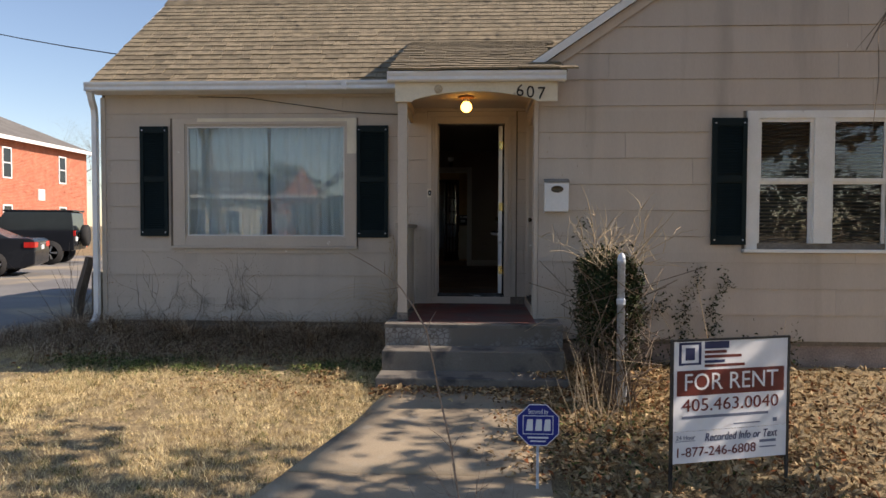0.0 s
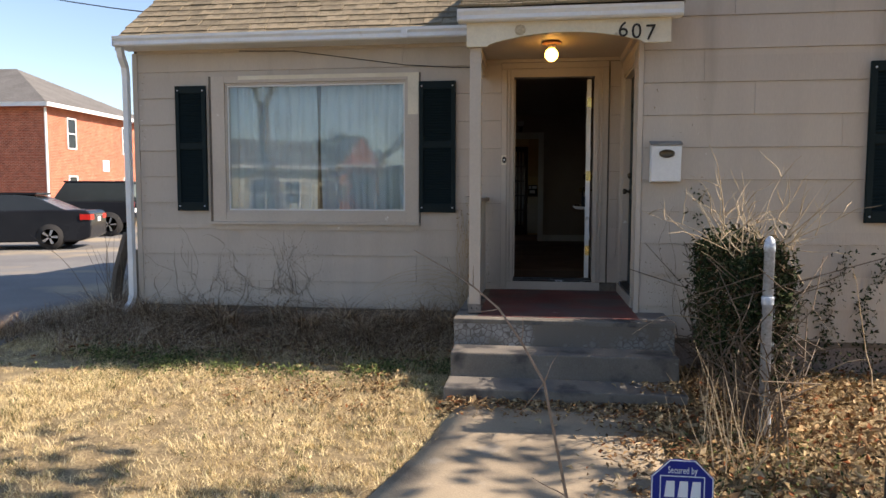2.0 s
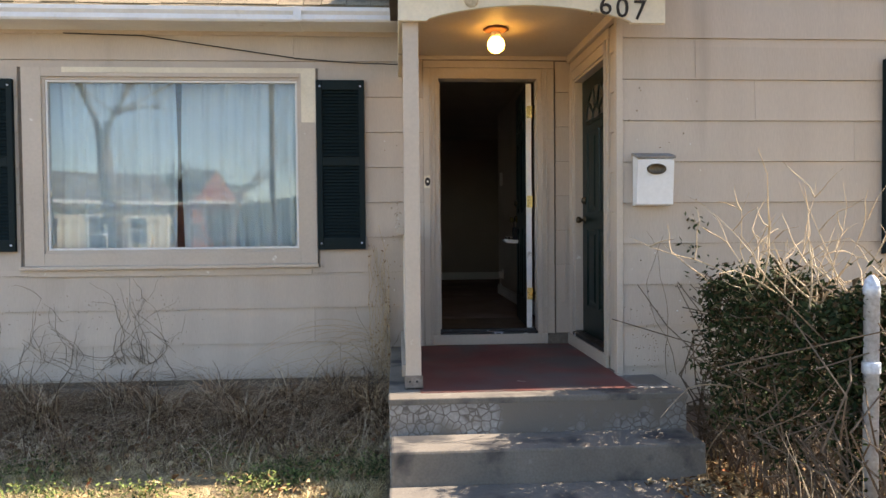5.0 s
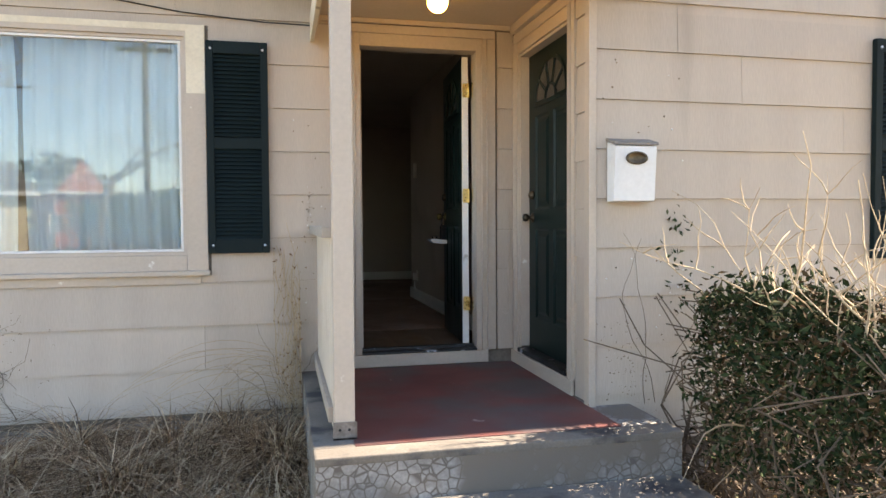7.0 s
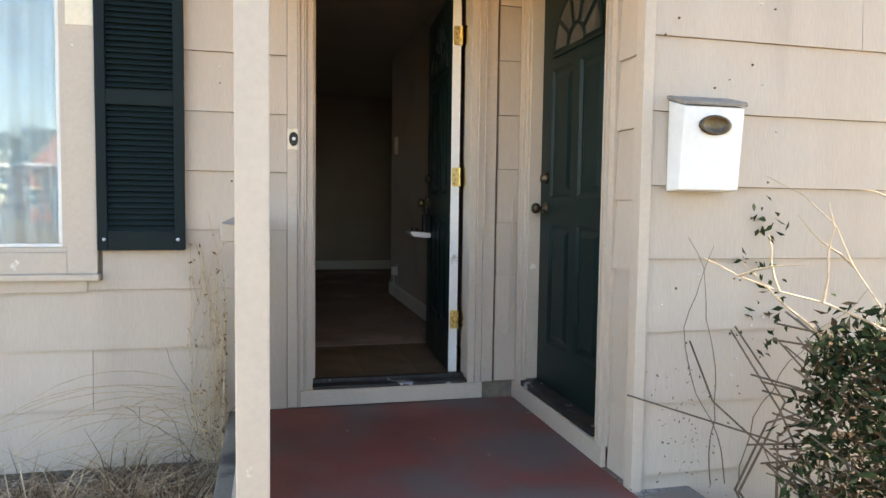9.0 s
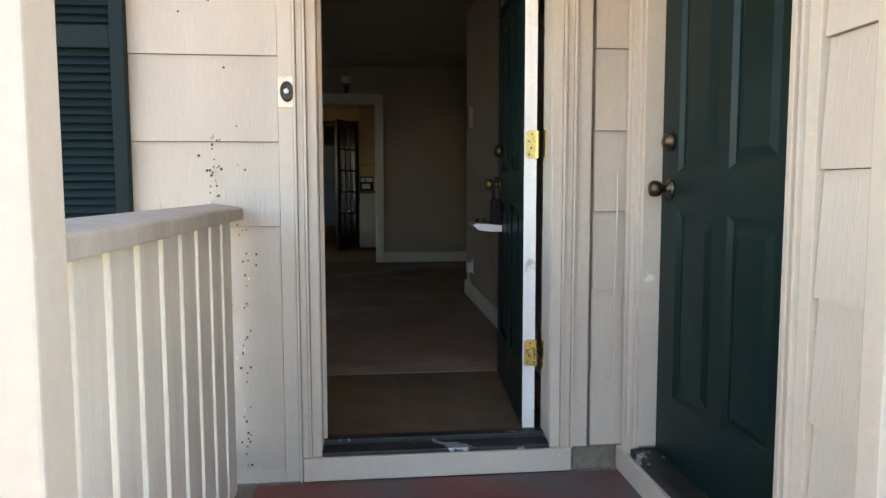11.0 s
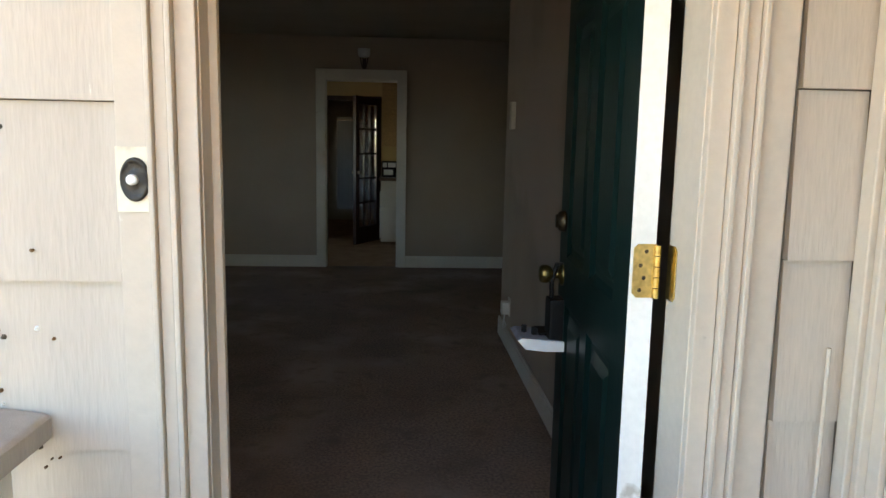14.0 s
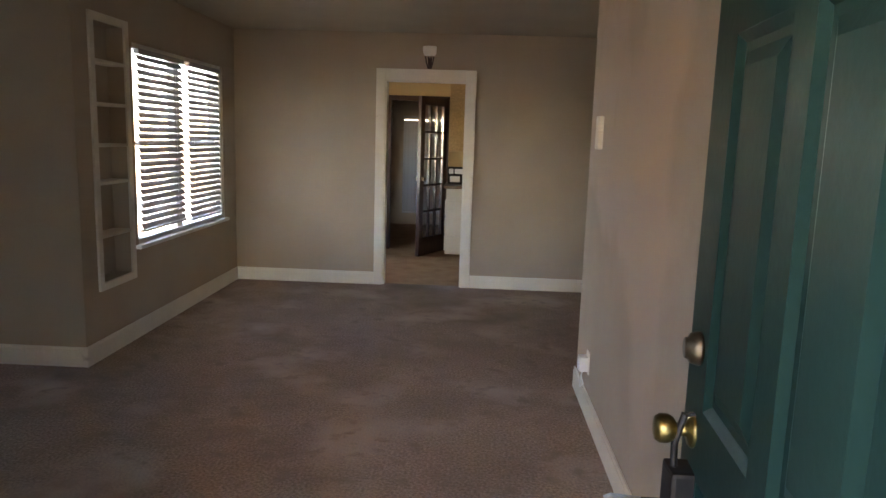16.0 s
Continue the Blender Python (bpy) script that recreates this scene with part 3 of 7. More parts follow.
def leaf(parent, place, name="leaf", knob=None):
    """A whole leaf with its fan light, knob and bolt, set at a pose."""
    def put(nm, vf, mat, smooth=False):
        o = ob_mesh(nm, [place @ Vector(v) for v in vf[0]], vf[1], mat, parent, smooth)
        return fixed(o)
    put(name, panel_leaf(parent, M_DOOR, True), M_DOOR)
    rim, glass = fan_light(parent, place, M_DOOR)
    put("fan_rim", rim, M_DOOR)
    put("fan_pane", glass, M_DARKGLASS)
    tagged(put("knob", many([knob_vf(0.736, 0.915, 0.0, -1), knob_vf(0.736, 0.915, 0.044, 1)]), knob or M_OLDBRASS, True), "aged brass knob")
    tagged(put("bolt", many([bolt_vf(0.736, 1.07, 0.0, -1), bolt_vf(0.736, 1.07, 0.044, 1)]), M_OLDBRASS, True), "aged brass dead bolt")


# the leaf stands open by about ninety degrees, its outer face towards the room's middle
OPEN = pose(0.698, MAIN_Y + 0.112, 0.668, 0, 0, 86.2)
leaf(entry, OPEN @ Matrix.Translation((0.004, 0.0, 0)), knob=M_KNOB)
EDGE = ob_mesh("edge", [OPEN @ Vector(v) for v in box_vf(-0.0005, 0.0035, -0.0006, 0.0446, 0.0, 2.035)[0]], box_vf(0, 1, 0, 1, 0, 1)[1], M_WHITE_WOOD, entry)
tagged(EDGE, "white painted edge of the leaf")
for hz in (0.955, 1.725, 2.47):
    hx, hy = 0.7000, MAIN_Y + 0.106
    pts = [(0.6575 + 0.008, hz - 0.05), (0.6575, hz - 0.042), (0.6575, hz + 0.042), (0.6575 + 0.008, hz + 0.05), (0.6995, hz + 0.05), (0.6995, hz - 0.05)]
    plate = prism_vf(pts, "y", hy + 0.003, hy + 0.0055)
    other = prism_vf([(hy - 0.002, hz - 0.05), (hy - 0.002, hz + 0.05), (hy - 0.032, hz + 0.05), (hy - 0.040, hz + 0.042), (hy - 0.040, hz - 0.042), (hy - 0.032, hz - 0.05)], "x", 0.7190, 0.7212)
    barrel = [tube_vf([(hx, hy, hz - 0.05 + i * 0.02), (hx, hy, hz - 0.032 + i * 0.02)], 0.0065, 10) for i in range(5)]
    tagged(fixed(ob_mesh("hinge", *many([plate, other] + barrel), M_BRASS, entry)), "bright brass hinge")
    dots = [lathe_vf([(0.004, 0), (0.0025, -0.0015)], (u, hy + 0.0029, hz + w), "y", 8) for u, w in ((0.671, -0.036), (0.678, -0.013), (0.671, 0.010), (0.681, 0.036))]
    ob_mesh("screws", *many(dots), M_OLDBRASS, entry)

# side door of the wing, shut
sdoor = thing("door_2", (SIDE_X, 7.97, 0.66), "closed dark green panelled side door with a half-round light", "door", kind="structure")
casing_profile(sdoor, 8.425, 8.536, SIDE_X + 0.012, 0.56, 2.76, True)
casing_profile(sdoor, 7.580, 7.478, SIDE_X + 0.012, 0.56, 2.76, True)
boxes("casing", [(SIDE_X - 0.012, SIDE_X + 0.012, 7.478, 8.52, 2.763, 2.83), (SIDE_X - 0.010, SIDE_X + 0.012, 7.583, 8.422, 2.683, 2.76)], M_TRIM, sdoor, 0.003)
boxes("jamb", [(SIDE_X, SIDE_X + 0.10, 8.403, 8.421, 0.68, 2.68), (SIDE_X, SIDE_X + 0.10, 7.584, 7.600, 0.68, 2.68), (SIDE_X, SIDE_X + 0.10, 7.600, 8.403, 2.66, 2.68)], M_TRIM, sdoor, 0.002)
box("threshold", SIDE_X - 0.02, SIDE_X + 0.10, 7.585, 8.42, 0.640, 0.668, M_DARKMETAL, sdoor, 0.004)
box("sill_board", SIDE_X - 0.03, SIDE_X + 0.01, 7.478, 8.535, 0.553, 0.639, M_TRIM, sdoor, 0.004)
leaf(sdoor, Matrix.Translation((SIDE_X + 0.062, 7.602, 0.672)) @ Matrix(((0, 1, 0, 0), (1, 0, 0, 0), (0, 0, 1, 0), (0, 0, 0, 1))) @ Matrix.Diagonal((0.798 / 0.806, 1, 0.975, 1)))

# corner boards, frieze and porch ceiling
tagged(boxes("trim_corner_left", [(WALL_L - 0.012, WALL_L + 0.045, MAIN_Y - 0.022, MAIN_Y + 0.03, 0.27, 3.05)], M_TRIM, None, 0.003), "tan corner board", "trim", kind="structure")
tagged(boxes("trim_corner_wing", [(SIDE_X - 0.03, SIDE_X + 0.012, WING_Y - 0.024, WING_Y + 0.034, 0.50, 2.9)], M_TRIM, None, 0.003), "tan corner board of the wing, standing on the porch", "trim", kind="structure")
tagged(boxes("trim_frieze", [(WALL_L + 0.05, -0.40, MAIN_Y - 0.026, MAIN_Y - 0.001, 3.045, 3.15)], M_TRIM, None, 0.003), "tan frieze board under the gutter", "trim", kind="structure")
tagged(box("ceiling_porch", -0.40, SIDE_X + 0.011, 6.99, MAIN_Y - 0.001, 2.895, 2.93, M_TRIM), "tan painted ceiling of the porch", "ceiling", kind="structure")
tagged(boxes("trim_porch", [(-0.38, SIDE_X, MAIN_Y - 0.05, MAIN_Y - 0.026, 2.862, 2.894), (SIDE_X - 0.04, SIDE_X, 7.02, MAIN_Y - 0.05, 2.835, 2.894), (-0.40, -0.36, 7.02, MAIN_Y - 0.05, 2.80, 2.894)], M_TRIM, None, 0.006), "tan moulding round the porch ceiling", "trim", kind="structure")

# ---- porch and steps ----
porch = tagged(bevelled(ob_mesh("porch_slab", *box_vf(-0.48, 1.22, 6.74, MAIN_Y + 0.0, -0.1, PORCH_Z), M_RISER), 0.012), "raised concrete porch with a crazed, flaking riser", "porch", kind="structure")
tagged(boxes("porch_rim", [(-0.484, 1.224, 6.736, 6.87, PORCH_Z - 0.035, PORCH_Z + 0.003), (-0.484, -0.30, 6.87, MAIN_Y - 0.03, PORCH_Z - 0.035, PORCH_Z + 0.003)], M_STEP, None, 0.008), "bare concrete rim of the porch", "porch", kind="structure")
tagged(box("porch_floor", -0.30, 0.972, 6.87, MAIN_Y - 0.041, PORCH_Z - 0.002, PORCH_Z + 0.0045, M_RED, None), "porch floor in worn dark red paint", "floor", kind="structure")
tagged(box("step_upper", -0.47, 1.20, 6.44, 6.739, -0.1, 0.350, M_STEP, None, 0.014), "worn grey concrete step", "step", "porch steps", "structure")
tagged(box("step_lower", -0.48, 1.20, 6.11, 6.439, -0.1, 0.170, M_STEP, None, 0.014), "worn grey concrete step, the lowest", "step", "porch steps", "structure")

# post, rail and hood
post = thing("porch_post", (-0.337, 7.02, PORCH_Z), "square tan porch post in a steel foot", "post")
box("shaft", -0.383, -0.291, 6.972, 7.064, PORCH_Z + 0.014, 2.90, M_TRIM, post, 0.005)
tagged(boxes("foot", [(-0.391, -0.283, 6.967, 6.9715, PORCH_Z + 0.004, PORCH_Z + 0.085), (-0.391, -0.283, 6.967, 7.067, PORCH_Z + 0.003, PORCH_Z + 0.0135)], surf("rusty_steel", (0.26, 0.23, 0.20), (0.17, 0.14, 0.115), 20, 0.6, 0.2, 70, metal=0.5), post, 0.001), "steel foot")
for u in (-0.36, -0.318):
    lathe("nail", [(0.007, 0), (0.006, -0.004), (0.002, -0.006)], (u, 6.9665, PORCH_Z + 0.05), M_DARKMETAL, post, "y", 8)
rail = thing("porch_rail", (-0.31, 7.8, PORCH_Z), "low tan wooden rail of flat upright boards", "railing")
# cream of the uprights is lightened to put the sun on them into the colour
M_PICKET = surf("sunlit_cream_picket", (0.68, 0.60, 0.49), (0.60, 0.53, 0.43), 4, 0.6, 0.35, 80, stretch=(6, 6, 0.5), fine=0.08, spots=[((0.45, 0.40, 0.33), 14, 0.70, 0.75)])
M_RAIL = surf("weathered_rail_paint", (0.43, 0.375, 0.31), (0.36, 0.315, 0.26), 4, 0.65, 0.4, 70, stretch=(5, 5, 0.7), fine=0.08, spots=[((0.30, 0.28, 0.25), 12, 0.68, 0.73)])
prism("top_rail", [(-0.425, 1.465), (-0.328, 1.465), (-0.328, 1.500), (-0.335, 1.506), (-0.425, 1.518)], "y", 7.066, MAIN_Y - 0.02, M_RAIL, rail, 0.004)
for i in range(9):
    y = 7.085 + i * 0.157
    if y + 0.125 < MAIN_Y - 0.02:
        box("slat", -0.380, -0.358, y, y + 0.125, PORCH_Z + 0.01, 1.4645, M_PICKET, rail, 0.003)
box("bottom_rail", -0.405, -0.3815, 7.066, MAIN_Y - 0.03, PORCH_Z + 0.06, PORCH_Z + 0.13, M_RAIL, rail, 0.003)

hood = thing("porch_hood", (0.37, 6.93, 2.7), "cream arched fascia and white gutter over the porch", "porch hood", kind="structure")
arch = [(-0.406, 2.70), (-0.24, 2.70), (-0.235, 2.712)] + [(-0.235 + 1.19 * i / 20, 2.712 + 0.085 * math.sin(math.pi * i / 20) ** 0.8) for i in range(1, 20)] + [(0.955, 2.712), (0.96, 2.70), (1.165, 2.70), (1.165, 2.885), (-0.406, 2.885)]
prism("fascia", arch, "y", 6.925, 6.953, M_CREAM, hood)
box("return", -0.406, -0.38, 6.9535, MAIN_Y - 0.03, 2.72, 2.885, M_CREAM, hood, 0.003)
M_GUT = M_WHITE
prism("gutter", [(6.953, 2.885), (6.865, 2.885), (6.852, 2.90), (6.858, 2.93), (6.842, 2.955), (6.842, 2.978), (6.849, 2.978), (6.849, 2.957), (6.865, 2.93), (6.861, 2.903), (6.868, 2.893), (6.953, 2.893)], "x", -0.47, 1.235, M_GUT, hood, 0.0)
box("back_board", -0.47, 1.235, 6.9535, 6.972, 2.886, 2.99, M_WHITE, hood)
box("gutter_cap", -0.475, -0.471, 6.842, 6.953, 2.885, 2.978, M_WHITE, hood)
box("gutter_cap", 1.2355, 1.2395, 6.842, 6.953, 2.885, 2.978, M_WHITE, hood)
lathe("rosette", [(0.042, 0.0), (0.042, -0.004), (0.036, -0.009), (0.028, -0.006), (0.015, -0.010), (0.004, -0.011)], (0.016, 6.925, 2.82), surf("faded_rosette", (0.52, 0.42, 0.28), (0.42, 0.34, 0.22), 20, 0.6, 0.2, 60), hood, "y", 20)
M_NUM = surf("dark_bronze_numeral", (0.045, 0.032, 0.022), (0.03, 0.022, 0.016), 9, 0.4, 0.05, 60, metal=0.6)
for ch, nx, nz in (("6", 0.805, 2.795), ("0", 0.905, 2.780), ("7", 1.01, 2.768)):
    n = lettering("house_number", ch, 0.165, (nx, 6.918, nz), M_NUM, None, depth=0.004)
    tagged(n, "dark bronze house numeral " + ch + " on the cream fascia", "house number", "house numerals")

# ceiling globe lamp
globe = thing("porch_lamp", (0.275, 7.74, 2.895), "lit globe bulb in a rusty ceiling holder", "lamp")
lathe("holder", [(0.012, 0.0), (0.085, -0.003), (0.092, -0.014), (0.070, -0.020), (0.040, -0.026)], (0.275, 7.74, 2.895), surf("rusty_holder", (0.30, 0.13, 0.06), (0.22, 0.09, 0.04), 12, 0.6, 0.2, 60), globe, n=8)
lathe("socket", [(0.03, -0.02), (0.034, -0.05), (0.03, -0.062)], (0.275, 7.74, 2.895), M_CREAM, globe)
bulb = lathe("bulb", [(0.028, -0.058)] + [(0.060 * math.sin(math.pi * (0.16 + 0.84 * i / 14)), -0.115 + 0.060 * math.cos(math.pi * (0.16 + 0.84 * i / 14))) for i in range(15)], (0.275, 7.74, 2.895), glow_mat("lit_bulb", (1.0, 0.52, 0.09), 6.5), globe)

# mailbox on the wing
mail = thing("mailbox", (1.2, WING_Y, 1.63), "white metal wall mailbox with a grey lid and oval plate", "mailbox")
prism("body", [(WING_Y - 0.017, 1.635), (WING_Y - 0.095, 1.640), (WING_Y - 0.115, 1.90), (WING_Y - 0.115, 1.925), (WING_Y - 0.017, 1.955)], "x", 1.075, 1.31, M_WHITE, mail, 0.004)
M_LID = surf("grey_lid", (0.20, 0.18, 0.16), (0.26, 0.24, 0.21), 7, 0.6, 0.2, 60)
prism("lid", [(WING_Y - 0.017, 1.958), (WING_Y - 0.122, 1.928), (WING_Y - 0.124, 1.938), (WING_Y - 0.118, 1.945), (WING_Y - 0.017, 1.972)], "x", 1.068, 1.317, M_LID, mail, 0.002)
oval = lathe("plate", [(0.062, 0.0), (0.062, -0.006), (0.050, -0.009), (0.046, -0.005), (0.010, -0.006)], (0, 0, 0), M_OLDBRASS, mail, "y", 28)
oval.data.transform(Matrix.Translation((1.195, WING_Y - 0.1145, 1.862)) @ Matrix.Diagonal((1, 1, 0.55, 1)))

# doorbell
bell = thing("doorbell", (-0.176, MAIN_Y - 0.03, 1.885), "oval bronze doorbell with a white button on a pale patch", "doorbell")
box("patch", -0.2055, -0.148, MAIN_Y - 0.0285, MAIN_Y - 0.0242, 1.835, 1.935, M_CREAM, bell)
pl = lathe("plate", [(0.034, 0.0), (0.034, -0.005), (0.030, -0.009), (0.028, -0.006), (0.012, -0.011), (0.008, -0.012)], (0, 0, 0), surf("bronze_bell_plate", (0.05, 0.042, 0.035), (0.03, 0.026, 0.022), 30, 0.4, 0.3, 120, metal=0.5), bell, "y", 24)
pl.data.transform(Matrix.Translation((-0.176, MAIN_Y - 0.0286, 1.885)) @ Matrix.Diagonal((0.66, 1, 1, 1)))
lathe("button", [(0.0085, 0.0), (0.0085, -0.006), (0.006, -0.009), (0.001, -0.010)], (-0.176, MAIN_Y - 0.040, 1.885), M_WHITE, bell, "y", 16)

# ---- roofs ----
EAVE_Y, EAVE_Z, RIDGE_Y, RIDGE_Z = 8.30, 3.17, 10.55, 4.86
SLOPE = (RIDGE_Z - EAVE_Z) / (RIDGE_Y - EAVE_Y)
M_DECK = surf("roof_deck", (0.12, 0.095, 0.07), (0.09, 0.07, 0.05), 4, 0.95, 0.3, 90)
roof = tagged(prism("roof_main", [(EAVE_Y, EAVE_Z - 0.03), (RIDGE_Y, RIDGE_Z - 0.03), (12.9, EAVE_Z - 0.05), (12.9, EAVE_Z - 0.09), (RIDGE_Y, RIDGE_Z - 0.11), (EAVE_Y, EAVE_Z - 0.07)], "x", -4.25, 3.5, M_DECK), "brown asphalt shingle roof, weathered", "roof", kind="structure")
rake_l = tagged(prism("trim_rake_left", [(EAVE_Y - 0.01, EAVE_Z - 0.13), (EAVE_Y - 0.01, EAVE_Z - 0.02), (RIDGE_Y, RIDGE_Z - 0.02), (RIDGE_Y, RIDGE_Z - 0.13)], "x", -4.275, -4.252, M_WHITE), "white rake board on the gable end", "trim", kind="structure")
tagged(prism("wall_gable_left", [(MAIN_Y, 3.16), (12.5, 3.16), (RIDGE_Y, RIDGE_Z - 0.12)], "x", WALL_L + 0.01, WALL_L + 0.11, M_SIDING), "tan end gable", "wall", kind="structure")
gut = thing("gutter_main", (-2.4, 8.27, 3.1), "white metal eaves gutter with a downspout at the corner", "gutter", kind="structure")
GP = [(8.53, 3.075), (8.252, 3.075), (8.240, 3.09), (8.246, 3.125), (8.228, 3.15), (8.228, 3.178), (8.235, 3.178), (8.235, 3.152), (8.253, 3.125), (8.249, 3.095), (8.256, 3.083), (8.53, 3.083)]
prism("trough", GP, "x", -4.26, -1.15, M_WHITE, gut)
prism("trough", [(y + 0.002, z + 0.004) for y, z in GP], "x", -1.16, -0.40, M_WHITE, gut)
box("end_cap", -4.266, -4.261, 8.228, 8.53, 3.075, 3.178, M_WHITE, gut)
box("joint_band", -1.19, -1.13, 8.224, 8.231, 3.08, 3.182, M_WHITE, gut)
down = [(-4.225, 8.30, 3.08), (-4.235, 8.34, 2.99), (-4.265, 8.45, 2.90), (-4.27, 8.475, 2.80), (-4.27, 8.475, 0.42), (-4.275, 8.44, 0.33), (-4.285, 8.34, 0.25)]
fixed(ob_mesh("downspout", *tube_vf(down, 0.042, 4), M_WHITE, gut))

# wing roof and hood roof
WR = 0.673
RAKE = lambda x: 4.86 - abs(x - 3.5) * WR
ROOF_TOP = [(0.80, RAKE(0.80)), (3.5, 4.86), (6.2, RAKE(6.2))]
wroof = tagged(prism("roof_wing", ROOF_TOP + [(6.2, RAKE(6.2) - 0.05), (3.5, 4.81), (0.80, RAKE(0.80) - 0.05)], "y", WING_Y - 0.10, MAIN_Y, M_DECK), "brown shingle roof of the gabled wing", "roof", kind="structure")
tagged(prism("roof_wing_back", [(1.06, RAKE(1.06)), (3.5, 4.86), (6.2, RAKE(6.2)), (6.2, RAKE(6.2) - 0.05), (3.5, 4.81), (1.06, RAKE(1.06) - 0.05)], "y", MAIN_Y + 0.001, 15.2, M_DECK), "brown shingle roof over the back of the wing", "roof", kind="structure")
rk = thing("trim_rake_wing", (3.5, WING_Y, 4.8), "white painted rake boards on the gable, peeling", "trim", kind="structure")
prism("board", [(x, z - 0.012) for x, z in ROOF_TOP] + [(x, z - 0.10) for x, z in ROOF_TOP[::-1]], "y", WING_Y - 0.125, WING_Y - 0.1005, M_WHITE_WOOD, rk)
prism("soffit_board", [(x, z - 0.102) for x, z in ROOF_TOP] + [(x, z - 0.21) for x, z in ROOF_TOP[::-1]], "y", WING_Y - 0.05, WING_Y - 0.018, M_TRIM, rk)
prism("soffit", [(x, z - 0.054) for x, z in ROOF_TOP] + [(x, z - 0.07) for x, z in ROOF_TOP[::-1]], "y", WING_Y - 0.1, WING_Y - 0.001, M_TRIM, rk)
HOOD0, HOOD1 = (6.85, 3.0), (9.25, 3.88)
hroof = tagged(prism("roof_hood", [(HOOD0[0], HOOD0[1] - 0.02), (HOOD1[0], HOOD1[1] - 0.02), (HOOD1[0], 3.75), (8.35, 3.1), (6.98, 2.94), (HOOD0[0], 2.975)], "x", -0.462, 1.25, M_DECK), "low shingle roof over the porch", "roof", kind="structure")

# ---- inside: floors, walls, ceiling ----
tagged(box("floor", -4.2, 3.0, 9.62, BACK_Y + 0.06, 0.3, FLOOR_Z, M_CARPET), "worn brown carpet on the living room floor", "carpet", kind="structure")
tagged(box("floor_entry_base", -4.2, 0.96, MAIN_Y + 0.126, 9.618, 0.3, FLOOR_Z - 0.004, M_CARPET), "floor under the entry tiles", "floor", kind="structure")
tagged(box("ceiling", -4.2, 3.05, MAIN_Y + 0.108, BACK_Y, CEIL_Z, CEIL_Z + 0.1, M_CEIL), "plain painted living room ceiling", "ceiling", kind="structure")
tagged(box("wall_right", 0.94, 1.05, MAIN_Y + 0.108, 12.25, 0.3, CEIL_Z, M_WALL_PATCHED), "tan painted wall beside the front door, scuffed and patched", "wall", kind="structure")
tagged(box("wall_alcove_front", 1.07, 3.0, 12.14, 12.25, 0.3, CEIL_Z, M_WALL_IN), "tan painted wall of the alcove", "wall", kind="structure")
tagged(box("wall_alcove_right", 3.0, 3.1, 12.14, BACK_Y, 0.3, CEIL_Z, M_WALL_IN), "tan painted wall of the alcove", "wall", kind="structure")
wall_with_holes("wall_back", "y", BACK_Y, BACK_Y + 0.12, -2.2, 3.1, 0.3, CEIL_Z + 0.1, [(-0.585, 0.185, 0.3, 2.625)], M_WALL_IN, "tan painted wall with the kitchen doorway")
wall_with_holes("wall_window_side", "x", -2.18, -2.04, 12.33, BACK_Y, 0.3, CEIL_Z, [(12.93, 14.63, 1.29, 2.665), (12.43, 12.81, 1.12, 2.73)], M_WALL_IN, "tan painted wall with a double window and a shelf niche")
tagged(box("wall_jog", -4.15, -2.04, 12.21, 12.33, 0.3, CEIL_Z, M_WALL_IN), "tan painted return wall of the living room", "wall", kind="structure")
tagged(box("niche_back", -2.32, -2.31, 12.3, 12.9, 1.0, 2.8, M_WALL_IN), "back of the shelf niche", "wall", kind="structure")


def skirting(x0, x1, y0, y1):
    t = boxes("baseboard", [(x0, x1, y0, y1, FLOOR_Z, FLOOR_Z + 0.105), (x0 + (0.003 if x1 - x0 < y1 - y0 else 0), x1 - (0.003 if x1 - x0 < y1 - y0 else 0), y0 + (0.003 if x1 - x0 > y1 - y0 else 0), y1 - (0.003 if x1 - x0 > y1 - y0 else 0), FLOOR_Z + 0.106, FLOOR_Z + 0.125)], M_BASE, None, 0.003)
    return tagged(t, "white painted baseboard", "baseboard", kind="structure")


skirting(0.923, 0.9395, 9.0, 12.265)
skirting(-2.039, -0.674, BACK_Y - 0.017, BACK_Y - 0.0005)
skirting(0.275, 3.0, BACK_Y - 0.017, BACK_Y - 0.0005)
skirting(-2.0395, -2.023, 12.21, BACK_Y - 0.018)
skirting(-4.14, -2.023, 12.193, 12.2095)
ktrim = thing("trim_doorway", (-0.20, BACK_Y, FLOOR_Z), "white painted casing round the kitchen doorway", "trim", kind="structure")
boxes("casing", [(-0.672, -0.583, BACK_Y - 0.022, BACK_Y - 0.0005, FLOOR_Z, 2.72), (0.183, 0.273, BACK_Y - 0.022, BACK_Y - 0.0005, FLOOR_Z, 2.72), (-0.583, 0.183, BACK_Y - 0.022, BACK_Y - 0.0005, 2.62, 2.72)], M_BASE, ktrim, 0.004)
boxes("jamb", [(-0.587, -0.571, BACK_Y - 0.001, BACK_Y + 0.13, FLOOR_Z, 2.621), (0.171, 0.187, BACK_Y - 0.001, BACK_Y + 0.13, FLOOR_Z, 2.621), (-0.571, 0.171, BACK_Y - 0.001, BACK_Y + 0.13, 2.605, 2.623)], M_BASE, ktrim)

